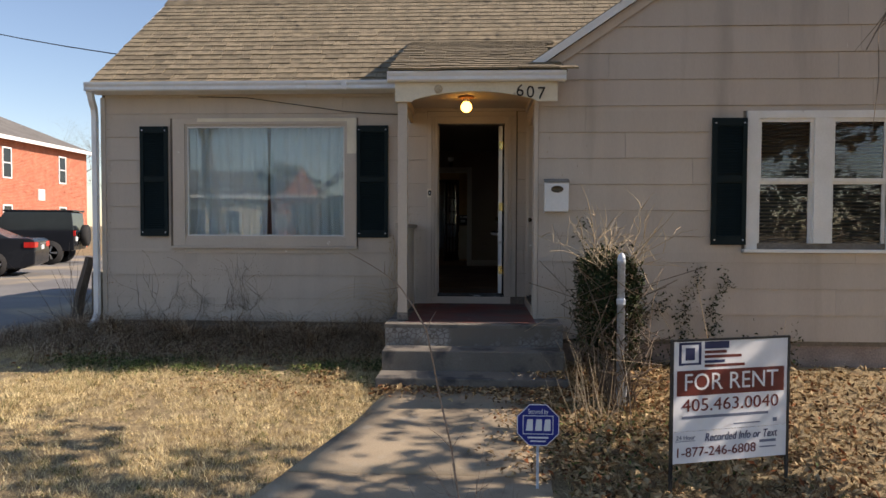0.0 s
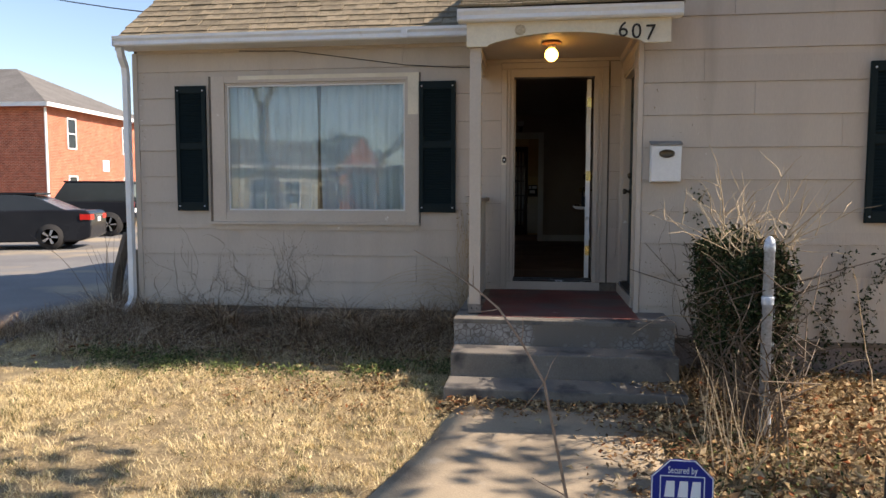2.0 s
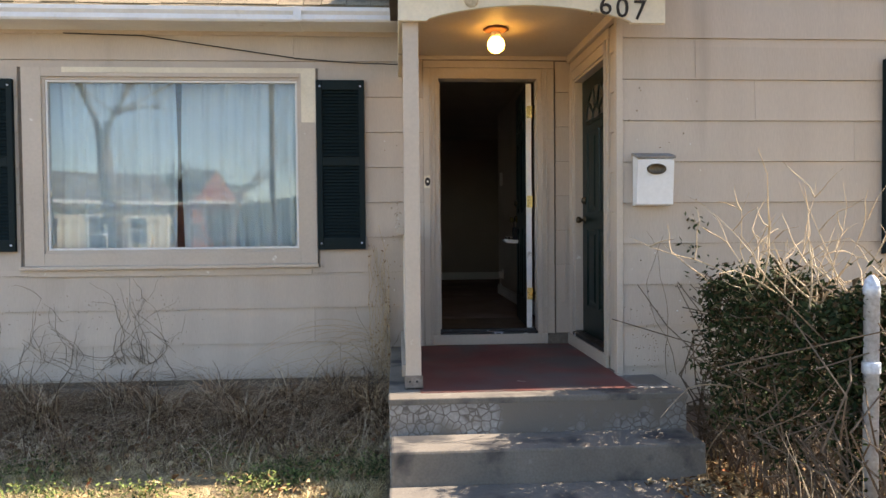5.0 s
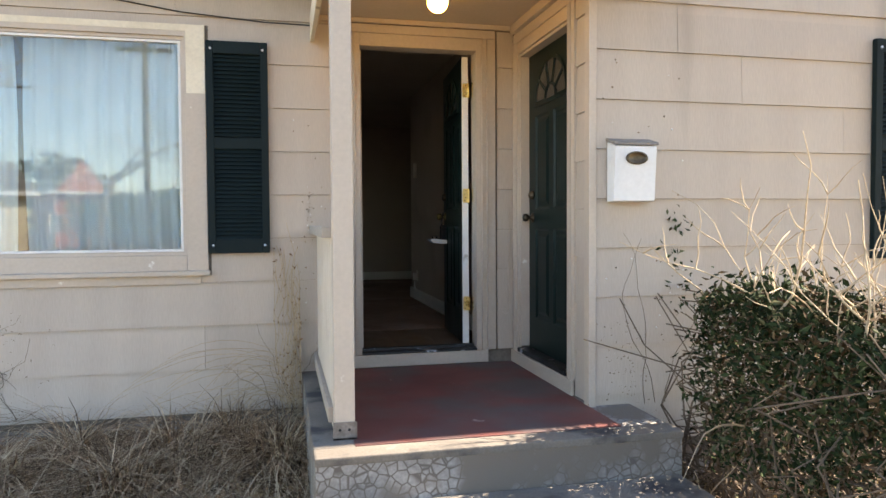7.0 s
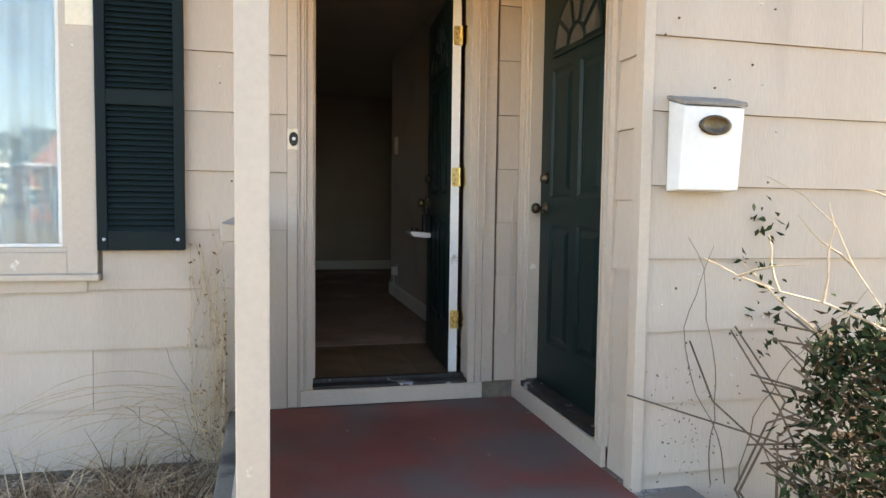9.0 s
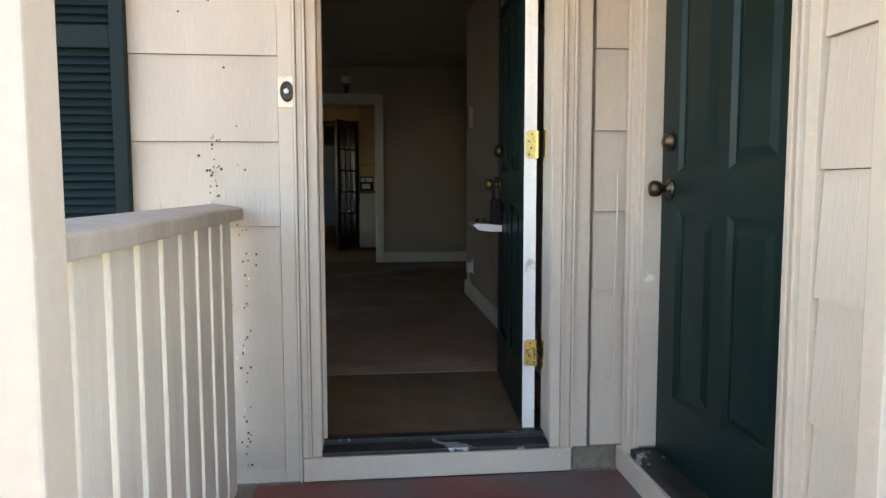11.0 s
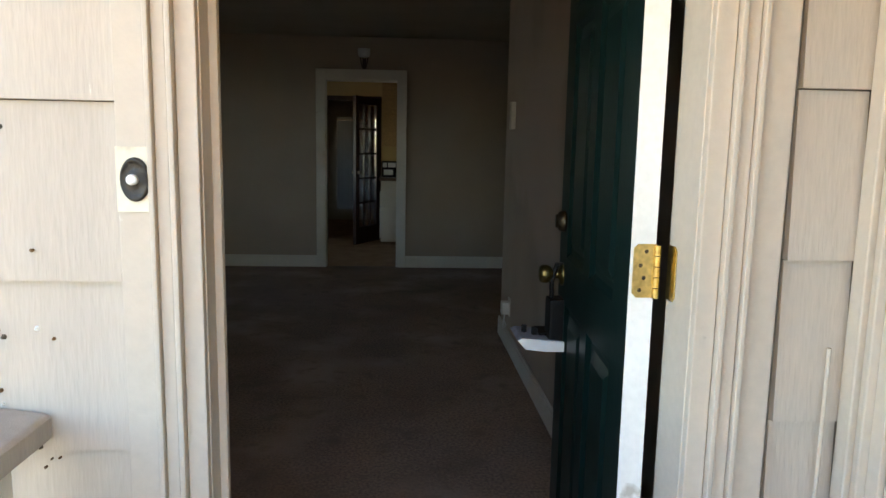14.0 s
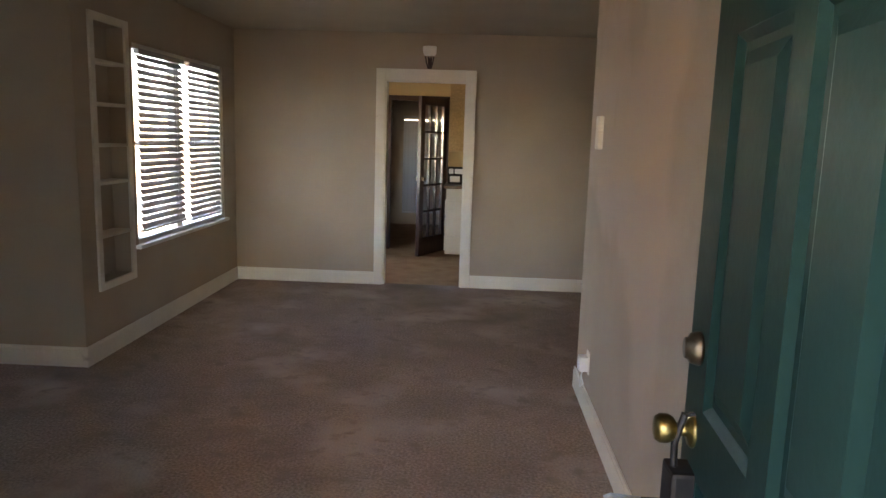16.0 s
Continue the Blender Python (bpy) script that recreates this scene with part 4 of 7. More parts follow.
# side window of the living room with blinds
win3 = thing("window_3", (-2.04, 13.78, 1.27), "white double window with lowered slatted blinds", "window", kind="structure")
XF = -2.04
boxes("frame", [(XF - 0.11, XF - 0.02, 12.93, 12.955, 1.29, 2.665), (XF - 0.11, XF - 0.02, 14.60, 14.63, 1.29, 2.665), (XF - 0.11, XF - 0.02, 12.955, 14.60, 2.635, 2.665), (XF - 0.11, XF - 0.02, 12.955, 14.60, 1.29, 1.32), (XF - 0.11, XF - 0.05, 13.70, 13.80, 1.32, 2.635), (XF - 0.10, XF - 0.07, 12.955, 14.60, 1.97, 2.0)], M_WHITE_WOOD, win3, 0.003)
box("sill", XF - 0.02, XF + 0.035, 12.89, 14.67, 1.262, 1.290, M_WHITE_WOOD, win3, 0.004)
p = box("pane", XF - 0.085, XF - 0.081, 12.955, 14.60, 1.32, 2.635, M_GLASS, win3)
p.visible_shadow = False


def blind(axis, at, u0, u1, z0, z1, tilt=38, label="white slatted blind, lowered over the window", pitch=0.036, mat=M_SLAT):
    """A lowered slatted blind: head rail, slats, cords and foot rail, hanging in the plane axis = at."""
    t = thing("blind", (at, (u0 + u1) / 2, z1) if axis == "x" else ((u0 + u1) / 2, at, z1), label, "blind", "slatted blinds")
    c, s = 0.021 * math.cos(radians(tilt)), 0.021 * math.sin(radians(tilt))
    poly = [(at - c, -s), (at, 0.004), (at + c, s), (at + c, s + 0.0015), (at, 0.0055), (at - c, -s + 0.0015)]
    vf = prism_vf(poly, "y" if axis == "x" else "x", u0, u1)
    cell = (lambda d, a, b, lo, hi: (at - d, at + d, a, b, lo, hi)) if axis == "x" else (lambda d, a, b, lo, hi: (a, b, at - d, at + d, lo, hi))
    box("head_rail", *cell(0.022, u0, u1, z1 - 0.035, z1), mat, t, 0.003)
    box("foot_rail", *cell(0.018, u0, u1, z0, z0 + 0.018), mat, t, 0.003)
    data, z = None, z0 + 0.04
    while z < z1 - 0.05:
        if data is None:
            o = fixed(ob_mesh("slat", *vf, mat))
            data = o.data
        else:
            o = new("slat", data)
        child_of(o, t)
        o.location = (0, 0, z)
        z += pitch
    for u in (u0 + 0.12, u1 - 0.12):
        box("cord", *cell(0.0015, u - 0.0015, u + 0.0015, z0, z1), mat, t)
    return t


blind("x", XF - 0.026, 13.04, 13.80, 1.36, 2.635, -64, pitch=0.049)
blind("x", XF - 0.026, 13.905, 14.60, 1.345, 2.635, -64, pitch=0.049)
blind("y", WING_Y + 0.06, 3.215, 3.715, 1.33, 2.56, -30, "slatted blind behind the sash window, coloured dark for the shade there", 0.036, M_SLAT_SHADED)
blind("y", WING_Y + 0.06, 3.925, 4.43, 1.33, 2.56, -30, "slatted blind behind the sash window, coloured dark for the shade there", 0.036, M_SLAT_SHADED)
tagged(boxes("room_behind_wing", [(2.6, 5.2, WING_Y + 0.9, WING_Y + 0.95, 0.6, 2.9)], M_WALL_IN), "wall of the room behind the wing window", "wall", kind="structure")

# shelf niche
niche = thing("shelf_niche", (-2.04, 12.62, 1.07), "white built-in wall niche with narrow shelves", "shelf")
boxes("frame", [(XF - 0.001, XF + 0.016, 12.38, 12.43, 1.07, 2.78), (XF - 0.001, XF + 0.016, 12.81, 12.86, 1.07, 2.78), (XF - 0.001, XF + 0.016, 12.43, 12.81, 2.73, 2.78), (XF - 0.001, XF + 0.016, 12.43, 12.81, 1.07, 1.12)], M_BASE, niche, 0.003)
box("back", XF - 0.116, XF - 0.11, 12.43, 12.81, 1.12, 2.73, M_WALL_IN, niche)
for z in (1.40, 1.735, 1.97, 2.225, 2.485):
    box("shelf", XF - 0.11, XF + 0.012, 12.432, 12.808, z, z + 0.020, M_BASE, niche, 0.002)

# curtains behind the picture window
M_CURTAIN = surf("sheer_curtain", (0.88, 0.90, 0.90), (0.80, 0.83, 0.83), 4, 0.9, 0.2, 160, fine=0.05)
n_curtain = M_CURTAIN.node_tree.nodes
through_cloth, both = n_curtain.new("ShaderNodeBsdfTranslucent"), n_curtain.new("ShaderNodeMixShader")
through_cloth.inputs["Color"].default_value = (0.82, 0.78, 0.70, 1)
both.inputs["Fac"].default_value = 0.08
M_CURTAIN.node_tree.links.new(n_curtain["Principled BSDF"].outputs[0], both.inputs[1])
M_CURTAIN.node_tree.links.new(through_cloth.outputs[0], both.inputs[2])
M_CURTAIN.node_tree.links.new(both.outputs[0], n_curtain["Material Output"].inputs[0])


def curtain(x0, x1, z0, z1, y, seed):
    r = random.Random(seed)
    n = int((x1 - x0) / 0.012)
    rows = 7
    ph = [r.uniform(0, 6.28) for _ in range(4)]
    verts, faces = [], []
    for j in range(rows):
        z = z0 + (z1 - z0) * j / (rows - 1)
        for i in range(n + 1):
            u = x0 + (x1 - x0) * i / n
            k = 0.6 + 0.4 * j / (rows - 1)
            d = 0.022 * math.sin(u * 62 + ph[0]) * k + 0.012 * math.sin(u * 23 + ph[1] + 0.4 * j / rows) + 0.008 * math.sin(u * 107 + ph[2])
            verts.append((u + 0.01 * math.sin(j + ph[3]), y + d, z))
    for j in range(rows - 1):
        for i in range(n):
            a = j * (n + 1) + i
            faces.append((a, a + 1, a + n + 2, a + n + 1))
    o = ob_mesh("curtain", verts, faces, M_CURTAIN, None, True)
    return tagged(o, "closed pale curtain hanging behind the window", "curtain", "window curtains")


curtain(-3.22, -2.205, 1.0, 2.74, MAIN_Y + 0.150, 3)
curtain(-2.165, -1.15, 1.0, 2.74, MAIN_Y + 0.165, 4)
rod = tagged(fixed(ob_mesh("curtain_rod", *tube_vf([(-3.25, MAIN_Y + 0.157, 2.745), (-1.1, MAIN_Y + 0.157, 2.745)], 0.012, 10), M_WHITE)), "white curtain rod over the window", "curtain rod")
boxes("bracket", [(-3.22, -3.20, MAIN_Y + 0.106, MAIN_Y + 0.15, 2.74, 2.755), (-1.15, -1.13, MAIN_Y + 0.106, MAIN_Y + 0.15, 2.74, 2.755)], M_WHITE, rod)

# kitchen and the room behind it
M_YELLOW = surf("yellow_wall_paint", (0.62, 0.44, 0.20), (0.56, 0.40, 0.18), 2, 0.6, 0.1, 90, fine=0.03)
M_VINYL = surf("brown_vinyl_floor", (0.36, 0.21, 0.10), (0.27, 0.15, 0.07), 5, 0.6, 0.05, 60, fine=0.08, spec=0.2)
tagged(box("floor_kitchen", -2.2, 1.8, BACK_Y + 0.061, 20.6, 0.3, FLOOR_Z - 0.003, M_VINYL), "brown vinyl kitchen floor", "floor", kind="structure")
tagged(box("ceiling_kitchen", -2.2, 1.8, BACK_Y + 0.121, 20.6, 2.80, 2.9, M_CEIL), "kitchen ceiling", "ceiling", kind="structure")
# the hole is out of view, added to let daylight into the kitchen
wall_with_holes("wall_kitchen_left", "x", -2.3, -2.2, BACK_Y + 0.121, 20.6, 0.3, 2.9, [(15.5, 16.4, 1.55, 2.4)], M_YELLOW, "yellow kitchen wall with an unseen opening added for daylight")
tagged(box("wall_kitchen_right", 1.8, 1.9, BACK_Y + 0.121, 20.6, 0.3, 2.9, M_YELLOW), "yellow kitchen wall", "wall", kind="structure")
wall_with_holes("wall_kitchen_back", "y", 17.21, 17.31, -2.2, 1.8, 0.3, 2.8, [(-0.82, -0.09, 0.3, 2.57)], M_YELLOW, "yellow kitchen wall with a doorway")
wall_with_holes("wall_far", "y", 19.86, 19.96, -2.2, 1.8, 0.3, 2.8, [(-0.90, -0.19, 0.84, 2.36)], M_WALL_IN, "wall of the back room with a window")
# unseen slabs added behind the far window to hold back sky light
tagged(boxes("roof_back_porch", [(-2.3, 1.9, 19.97, 23.0, 2.45, 2.55)], M_DECK), "unseen roof slab added to keep sky light off the far window", "roof", kind="structure")
tagged(boxes("wall_back_porch", [(-2.3, 1.9, 22.9, 23.0, 0.0, 1.6)], M_SIDING), "unseen low wall added to cut light at the far window", "wall", kind="structure")
tagged(boxes("wall_house_back", [(-2.3, -2.2, 20.61, 23.0, 0.0, 2.45), (1.8, 1.9, 20.61, 23.0, 0.0, 2.45)], M_SIDING), "unseen side wall added to cut light at the far window", "wall", kind="structure")

# kitchen things
fd = thing("french_door", (-0.10, 17.16, FLOOR_Z), "dark brown glazed french door standing open", "door")
FD = pose(-0.11, 17.20, FLOOR_Z + 0.01, 0, 0, 244)
W, H = 0.66, 1.92


def put_parts(name, cells, mat, parent, place):
    v, f = many([box_vf(*c) for c in cells])
    return ob_mesh(name, [place @ Vector(q) for q in v], f, mat, parent)


bars = [(0, 0.09, 0, 0.04, 0, H), (W - 0.09, W, 0, 0.04, 0, H), (0.09, W - 0.09, 0, 0.04, 0, 0.22), (0.09, W - 0.09, 0, 0.04, H - 0.10, H)]
bars += [(0.09 + (W - 0.18) * i / 3 - 0.012, 0.09 + (W - 0.18) * i / 3 + 0.012, 0.004, 0.036, 0.22, H - 0.10) for i in (1, 2)]
bars += [(0.09, W - 0.09, 0.004, 0.036, 0.22 + (H - 0.32) * j / 5 - 0.012, 0.22 + (H - 0.32) * j / 5 + 0.012) for j in range(1, 5)]
put_parts("frame", bars, M_WOODDARK, fd, FD)
for i in range(3):
    for j in range(5):
        a, b = 0.09 + (W - 0.18) * i / 3 + 0.012, 0.09 + (W - 0.18) * (i + 1) / 3 - 0.012
        c, d = 0.22 + (H - 0.32) * j / 5 + 0.012, 0.22 + (H - 0.32) * (j + 1) / 5 - 0.012
        put_parts("pane", [(a, b, 0.018, 0.022, c, d)], M_GLASS, fd, FD).visible_shadow = False
tagged(put_parts("handle", [(W - 0.06, W - 0.03, -0.04, 0.08, 0.92, 0.96)], M_OLDBRASS, fd, FD), "brass handle")
jb = tagged(boxes("trim_kitchen_door", [(-0.86, -0.795, 17.19, 17.33, FLOOR_Z, 2.60), (-0.11, -0.055, 17.19, 17.33, FLOOR_Z, 2.60), (-0.795, -0.11, 17.19, 17.33, 2.54, 2.60)], M_WOODDARK), "dark brown door jamb", "trim", kind="structure")
M_CAB = surf("cream_cabinet_paint", (0.62, 0.55, 0.42), (0.56, 0.49, 0.37), 3, 0.45, 0.05, 60, fine=0.04)
cab = thing("base_cabinet", (0.36, 16.86, FLOOR_Z), "cream kitchen base cabinet with drawers under a brown worktop", "cabinet")
box("body", -0.040, 0.810, 16.560, 17.180, FLOOR_Z + 0.06, 1.49, M_CAB, cab)
boxes("drawer", [(-0.055, -0.041, 16.590, 17.150, z, z + 0.18) for z in (FLOOR_Z + 0.10, FLOOR_Z + 0.31, FLOOR_Z + 0.52)] + [(-0.020, 0.380, 16.546, 16.559, z, z + 0.18) for z in (FLOOR_Z + 0.10, FLOOR_Z + 0.31, FLOOR_Z + 0.52)], M_CAB, cab, 0.004)
box("worktop", -0.070, 0.830, 16.520, 17.200, 1.492, 1.53, surf("brown_worktop", (0.11, 0.06, 0.03), (0.08, 0.045, 0.022), 6, 0.4, 0.05, 70), cab, 0.006)
up = thing("wall_cabinet", (0.16, 17.01, 1.95), "yellowish wooden wall cabinet over the worktop", "cabinet")
box("body", -0.040, 0.810, 16.880, 17.180, 1.93, 2.78, surf("honey_cabinet", (0.50, 0.32, 0.13), (0.44, 0.28, 0.11), 4, 0.4, 0.06, 60), up, 0.004)
clock = thing("counter_radio", (0.06, 16.81, 1.53), "small black and white device on the worktop", "appliance")
box("body", -0.040, 0.160, 16.760, 16.880, 1.53, 1.74, M_BLACK, clock, 0.01)
boxes("face", [(-0.025, 0.030, 16.754, 16.759, 1.66, 1.72), (0.045, 0.145, 16.754, 16.759, 1.66, 1.72), (-0.010, 0.110, 16.754, 16.759, 1.56, 1.63)], M_WHITE, clock)
blind("y", 19.82, -0.90, -0.17, 0.83, 2.42, -66, "grey slatted blind behind the back room window", 0.0395)

# wall lamp over the kitchen doorway
sc = thing("wall_sconce", (-0.17, BACK_Y, 2.785), "unlit wall lamp with a white glass cup over the doorway", "lamp")
boxes("arm", [(-0.19, -0.15, BACK_Y - 0.03, BACK_Y - 0.0005, 2.725, 2.825)], M_WOODDARK, sc, 0.006)
for u in (-0.200, -0.180, -0.160, -0.140):
    fixed(ob_mesh("rib", *tube_vf([(-0.17 + (u + 0.17) * 0.5, BACK_Y - 0.06, 2.73), (u, BACK_Y - 0.07, 2.775), (u + (0.17 + u) * 0.3, BACK_Y - 0.075, 2.835)], 0.006, 6), M_WOODDARK, sc))
lathe("cup", [(0.02, 0.0), (0.05, 0.004), (0.062, 0.03), (0.064, 0.085), (0.058, 0.086), (0.054, 0.03), (0.01, 0.01)], (-0.17, BACK_Y - 0.075, 2.835), M_WHITE, sc)

# small things on the right wall
thermo = tagged(box("thermostat", 0.910, 0.9395, 11.86, 11.93, 2.06, 2.23, M_BASE, None, 0.006), "white plastic thermostat on the tan wall", "thermostat")
plug = thing("wall_outlet", (0.935, 11.85, 0.88), "white plug-in box at a wall socket with a short cable", "socket")
box("plate", 0.9335, 0.9395, 11.82, 11.90, 0.86, 0.98, M_BASE, plug, 0.002)
box("plug_box", 0.885, 0.933, 11.825, 11.895, 0.875, 0.955, M_WHITE, plug, 0.005)
fixed(ob_mesh("cable", *tube_vf([(0.91, 11.86, 0.88), (0.90, 11.86, 0.80), (0.905, 11.89, 0.77), (0.93, 11.93, 0.775), (0.932, 12.03, 0.79)], 0.004, 6), M_WHITE, plug))

# key box on the knob, with its tray of papers
kb = thing("key_box", (0.69, 9.42, 1.45), "black key safe hanging from the knob", "key safe")
KX, KY = 0.692, 9.402
fixed(ob_mesh("shackle", *tube_vf([(KX - 0.02, KY, 1.50), (KX - 0.022, KY, 1.56), (KX - 0.008, KY, 1.615), (KX + 0.012, KY, 1.615), (KX + 0.024, KY, 1.56), (KX + 0.022, KY, 1.50)], 0.007, 8), M_BLACK, kb))
box("body", KX - 0.032, KX + 0.038, KY - 0.036, KY + 0.036, 1.385, 1.515, M_BLACK, kb, 0.008)
tray = thing("paper_tray", (0.66, 9.40, 1.36), "white and blue plastic holder clipped under the key safe", "holder")
fr = [(KX + 0.04, 1.372), (KX - 0.11, 1.385), (KX - 0.125, 1.378), (KX - 0.10, 1.352), (KX - 0.04, 1.345), (KX + 0.04, 1.345)]
prism("front", fr, "y", 9.352, 9.358, M_WHITE, tray, 0.002)
prism("base", fr, "y", 9.359, 9.50, surf("blue_grey_plastic", (0.30, 0.36, 0.46), (0.24, 0.30, 0.40), 6, 0.4, 0.05, 60), tray, 0.002)
boxes("clip", [(KX - 0.075, KX - 0.058, 9.40, 9.415, 1.383, 1.405), (KX - 0.055, KX + 0.02, 9.395, 9.48, 1.383, 1.39), (KX - 0.10, KX - 0.085, 9.43, 9.44, 1.38, 1.405)], M_BLACK, tray, 0.002)

tray.location.z += 0.02

# ---- ground ----
def ground_z(x, y):
    rise = max(0.0, min(1.0, (y - 3.0) / 3.4))
    bank = max(0.0, min(1.0, (y - 7.0) / 1.3)) * (1.0 if x < 1.1 else 1.3)
    z = -0.08 + 0.15 * rise * rise * (3 - 2 * rise) + 0.09 * bank
    if x < -4.6:
        z -= 0.07 * min(1.0, (-4.6 - x) / 2.0)
    return z


WALKX = lambda y: (-0.33 - 0.16 * (6.2 - y) * 1.0 + (-0.14 * max(0, 5.2 - y)), 0.95 - 0.05 * (6.2 - y))


def grid_ground():
    xs = sorted({-400, -150, -70, -40, *np.arange(-26, 12.01, 0.5).round(2).tolist(), 20, 40, 90, 200, 400})
    ys = sorted({-400, -150, -70, -40, *np.arange(-14, 30.01, 0.5).round(2).tolist(), 45, 90, 200, 400})
    v = []
    for y in ys:
        for x in xs:
            n = noise.noise(Vector((x * 0.9, y * 0.9, 3))) * 0.018 if -10 < x < 10 and -5 < y < 12 else 0
            v.append((x, y, ground_z(x, y) + n - 0.012))
    f = []
    nx = len(xs)
    for j in range(len(ys) - 1):
        for i in range(nx - 1):
            a = j * nx + i
            f.append((a, a + 1, a + nx + 1, a + nx))
    return v, f


# the broad darker spots also put broken tree shade into the lawn colour
M_GROUND = surf("dry_winter_lawn", (0.33, 0.245, 0.13), (0.19, 0.14, 0.075), 9.0, 0.95, 1.0, 60, fine=0.6, spots=[((0.19, 0.145, 0.075), 1.5, 0.50, 0.70), ((0.36, 0.28, 0.15), 5, 0.60, 0.72)])
gr = tagged(ob_mesh("ground", *grid_ground(), M_GROUND, None, True), "dry yellow winter lawn with bare soil and patches darkened for tree shade", "ground", kind="structure")


def sheet(name, x0, x1, y0, y1, dz, mat, label, category, step=0.5, edge=None):
    xs, ys = np.arange(x0, x1 + 1e-6, (x1 - x0) / max(1, round((x1 - x0) / step))), np.arange(y0, y1 + 1e-6, (y1 - y0) / max(1, round((y1 - y0) / step)))
    v, f = [], []
    for y in ys:
        a, b = edge(y) if edge else (x0, x1)
        for x in xs:
            u = a + (b - a) * (x - x0) / (x1 - x0)
            v.append((u, y, ground_z(u, y) + dz))
    for j in range(len(ys) - 1):
        for i in range(len(xs) - 1):
            a = j * len(xs) + i
            f.append((a, a + 1, a + len(xs) + 1, a + len(xs)))
    o = ob_mesh(name, v, f, mat, None, True)
    s = o.modifiers.new("thick", "SOLIDIFY")
    s.thickness, s.offset = 0.08, -1
    return tagged(o, label, category, kind="structure")


M_WALK = surf("worn_walkway_concrete", (0.37, 0.295, 0.20), (0.285, 0.228, 0.155), 1.8, 0.9, 0.4, 90, fine=0.12, spots=[((0.15, 0.125, 0.094), 2.5, 0.54, 0.68), ((0.37, 0.31, 0.23), 6, 0.62, 0.72)])
for i, (ya, yb) in enumerate(((-3.0, 0.4), (0.42, 2.3), (2.32, 4.28), (4.30, 6.105))):
    sheet("pavement_slab", -0.3, 0.95, ya, yb, 0.012 + 0.004 * (i % 2), M_WALK, "cracked concrete garden path slab", "path", 0.2, WALKX)
M_ASPH = surf("old_lot_asphalt", (0.21, 0.20, 0.185), (0.155, 0.148, 0.14), 0.6, 0.95, 0.4, 60, fine=0.2, spots=[((0.38, 0.31, 0.21), 0.30, 0.50, 0.60)])
sheet("pavement_lot", -24, -4.95, 6.9, 30, 0.02, M_ASPH, "faded asphalt parking lot beside the house", "parking lot", 1.5)
M_ROAD = surf("street_asphalt", (0.075, 0.072, 0.07), (0.055, 0.053, 0.05), 0.8, 0.95, 0.3, 60, fine=0.15)
sheet("road", -60, 60, -13, -5, 0.015, M_ROAD, "grey asphalt street in front of the house", "road", 4.0)

# ---- cars, buildings and trees round the house ----
M_CARBLACK = surf("black_car_paint", (0.012, 0.013, 0.016), (0.016, 0.017, 0.02), 2, 0.25, 0, 50, spec=0.12, fine=0.02)
M_CARGLASS = surf("tinted_car_glass", (0.02, 0.025, 0.028), (0.025, 0.03, 0.033), 2, 0.10, 0, 50, spec=0.35, fine=0.0)
M_TYRE = surf("tyre_rubber", (0.018, 0.018, 0.018), (0.025, 0.024, 0.023), 8, 0.85, 0.2, 60)
M_RIM = surf("alloy_rim", (0.45, 0.46, 0.47), (0.36, 0.37, 0.38), 5, 0.35, 0.05, 50, metal=0.9)
M_TAIL = surf("red_tail_lamp", (0.55, 0.02, 0.015), (0.42, 0.015, 0.012), 6, 0.2, 0, 50)
M_PLATE = surf("number_plate", (0.72, 0.72, 0.70), (0.60, 0.62, 0.64), 20, 0.5, 0, 50)


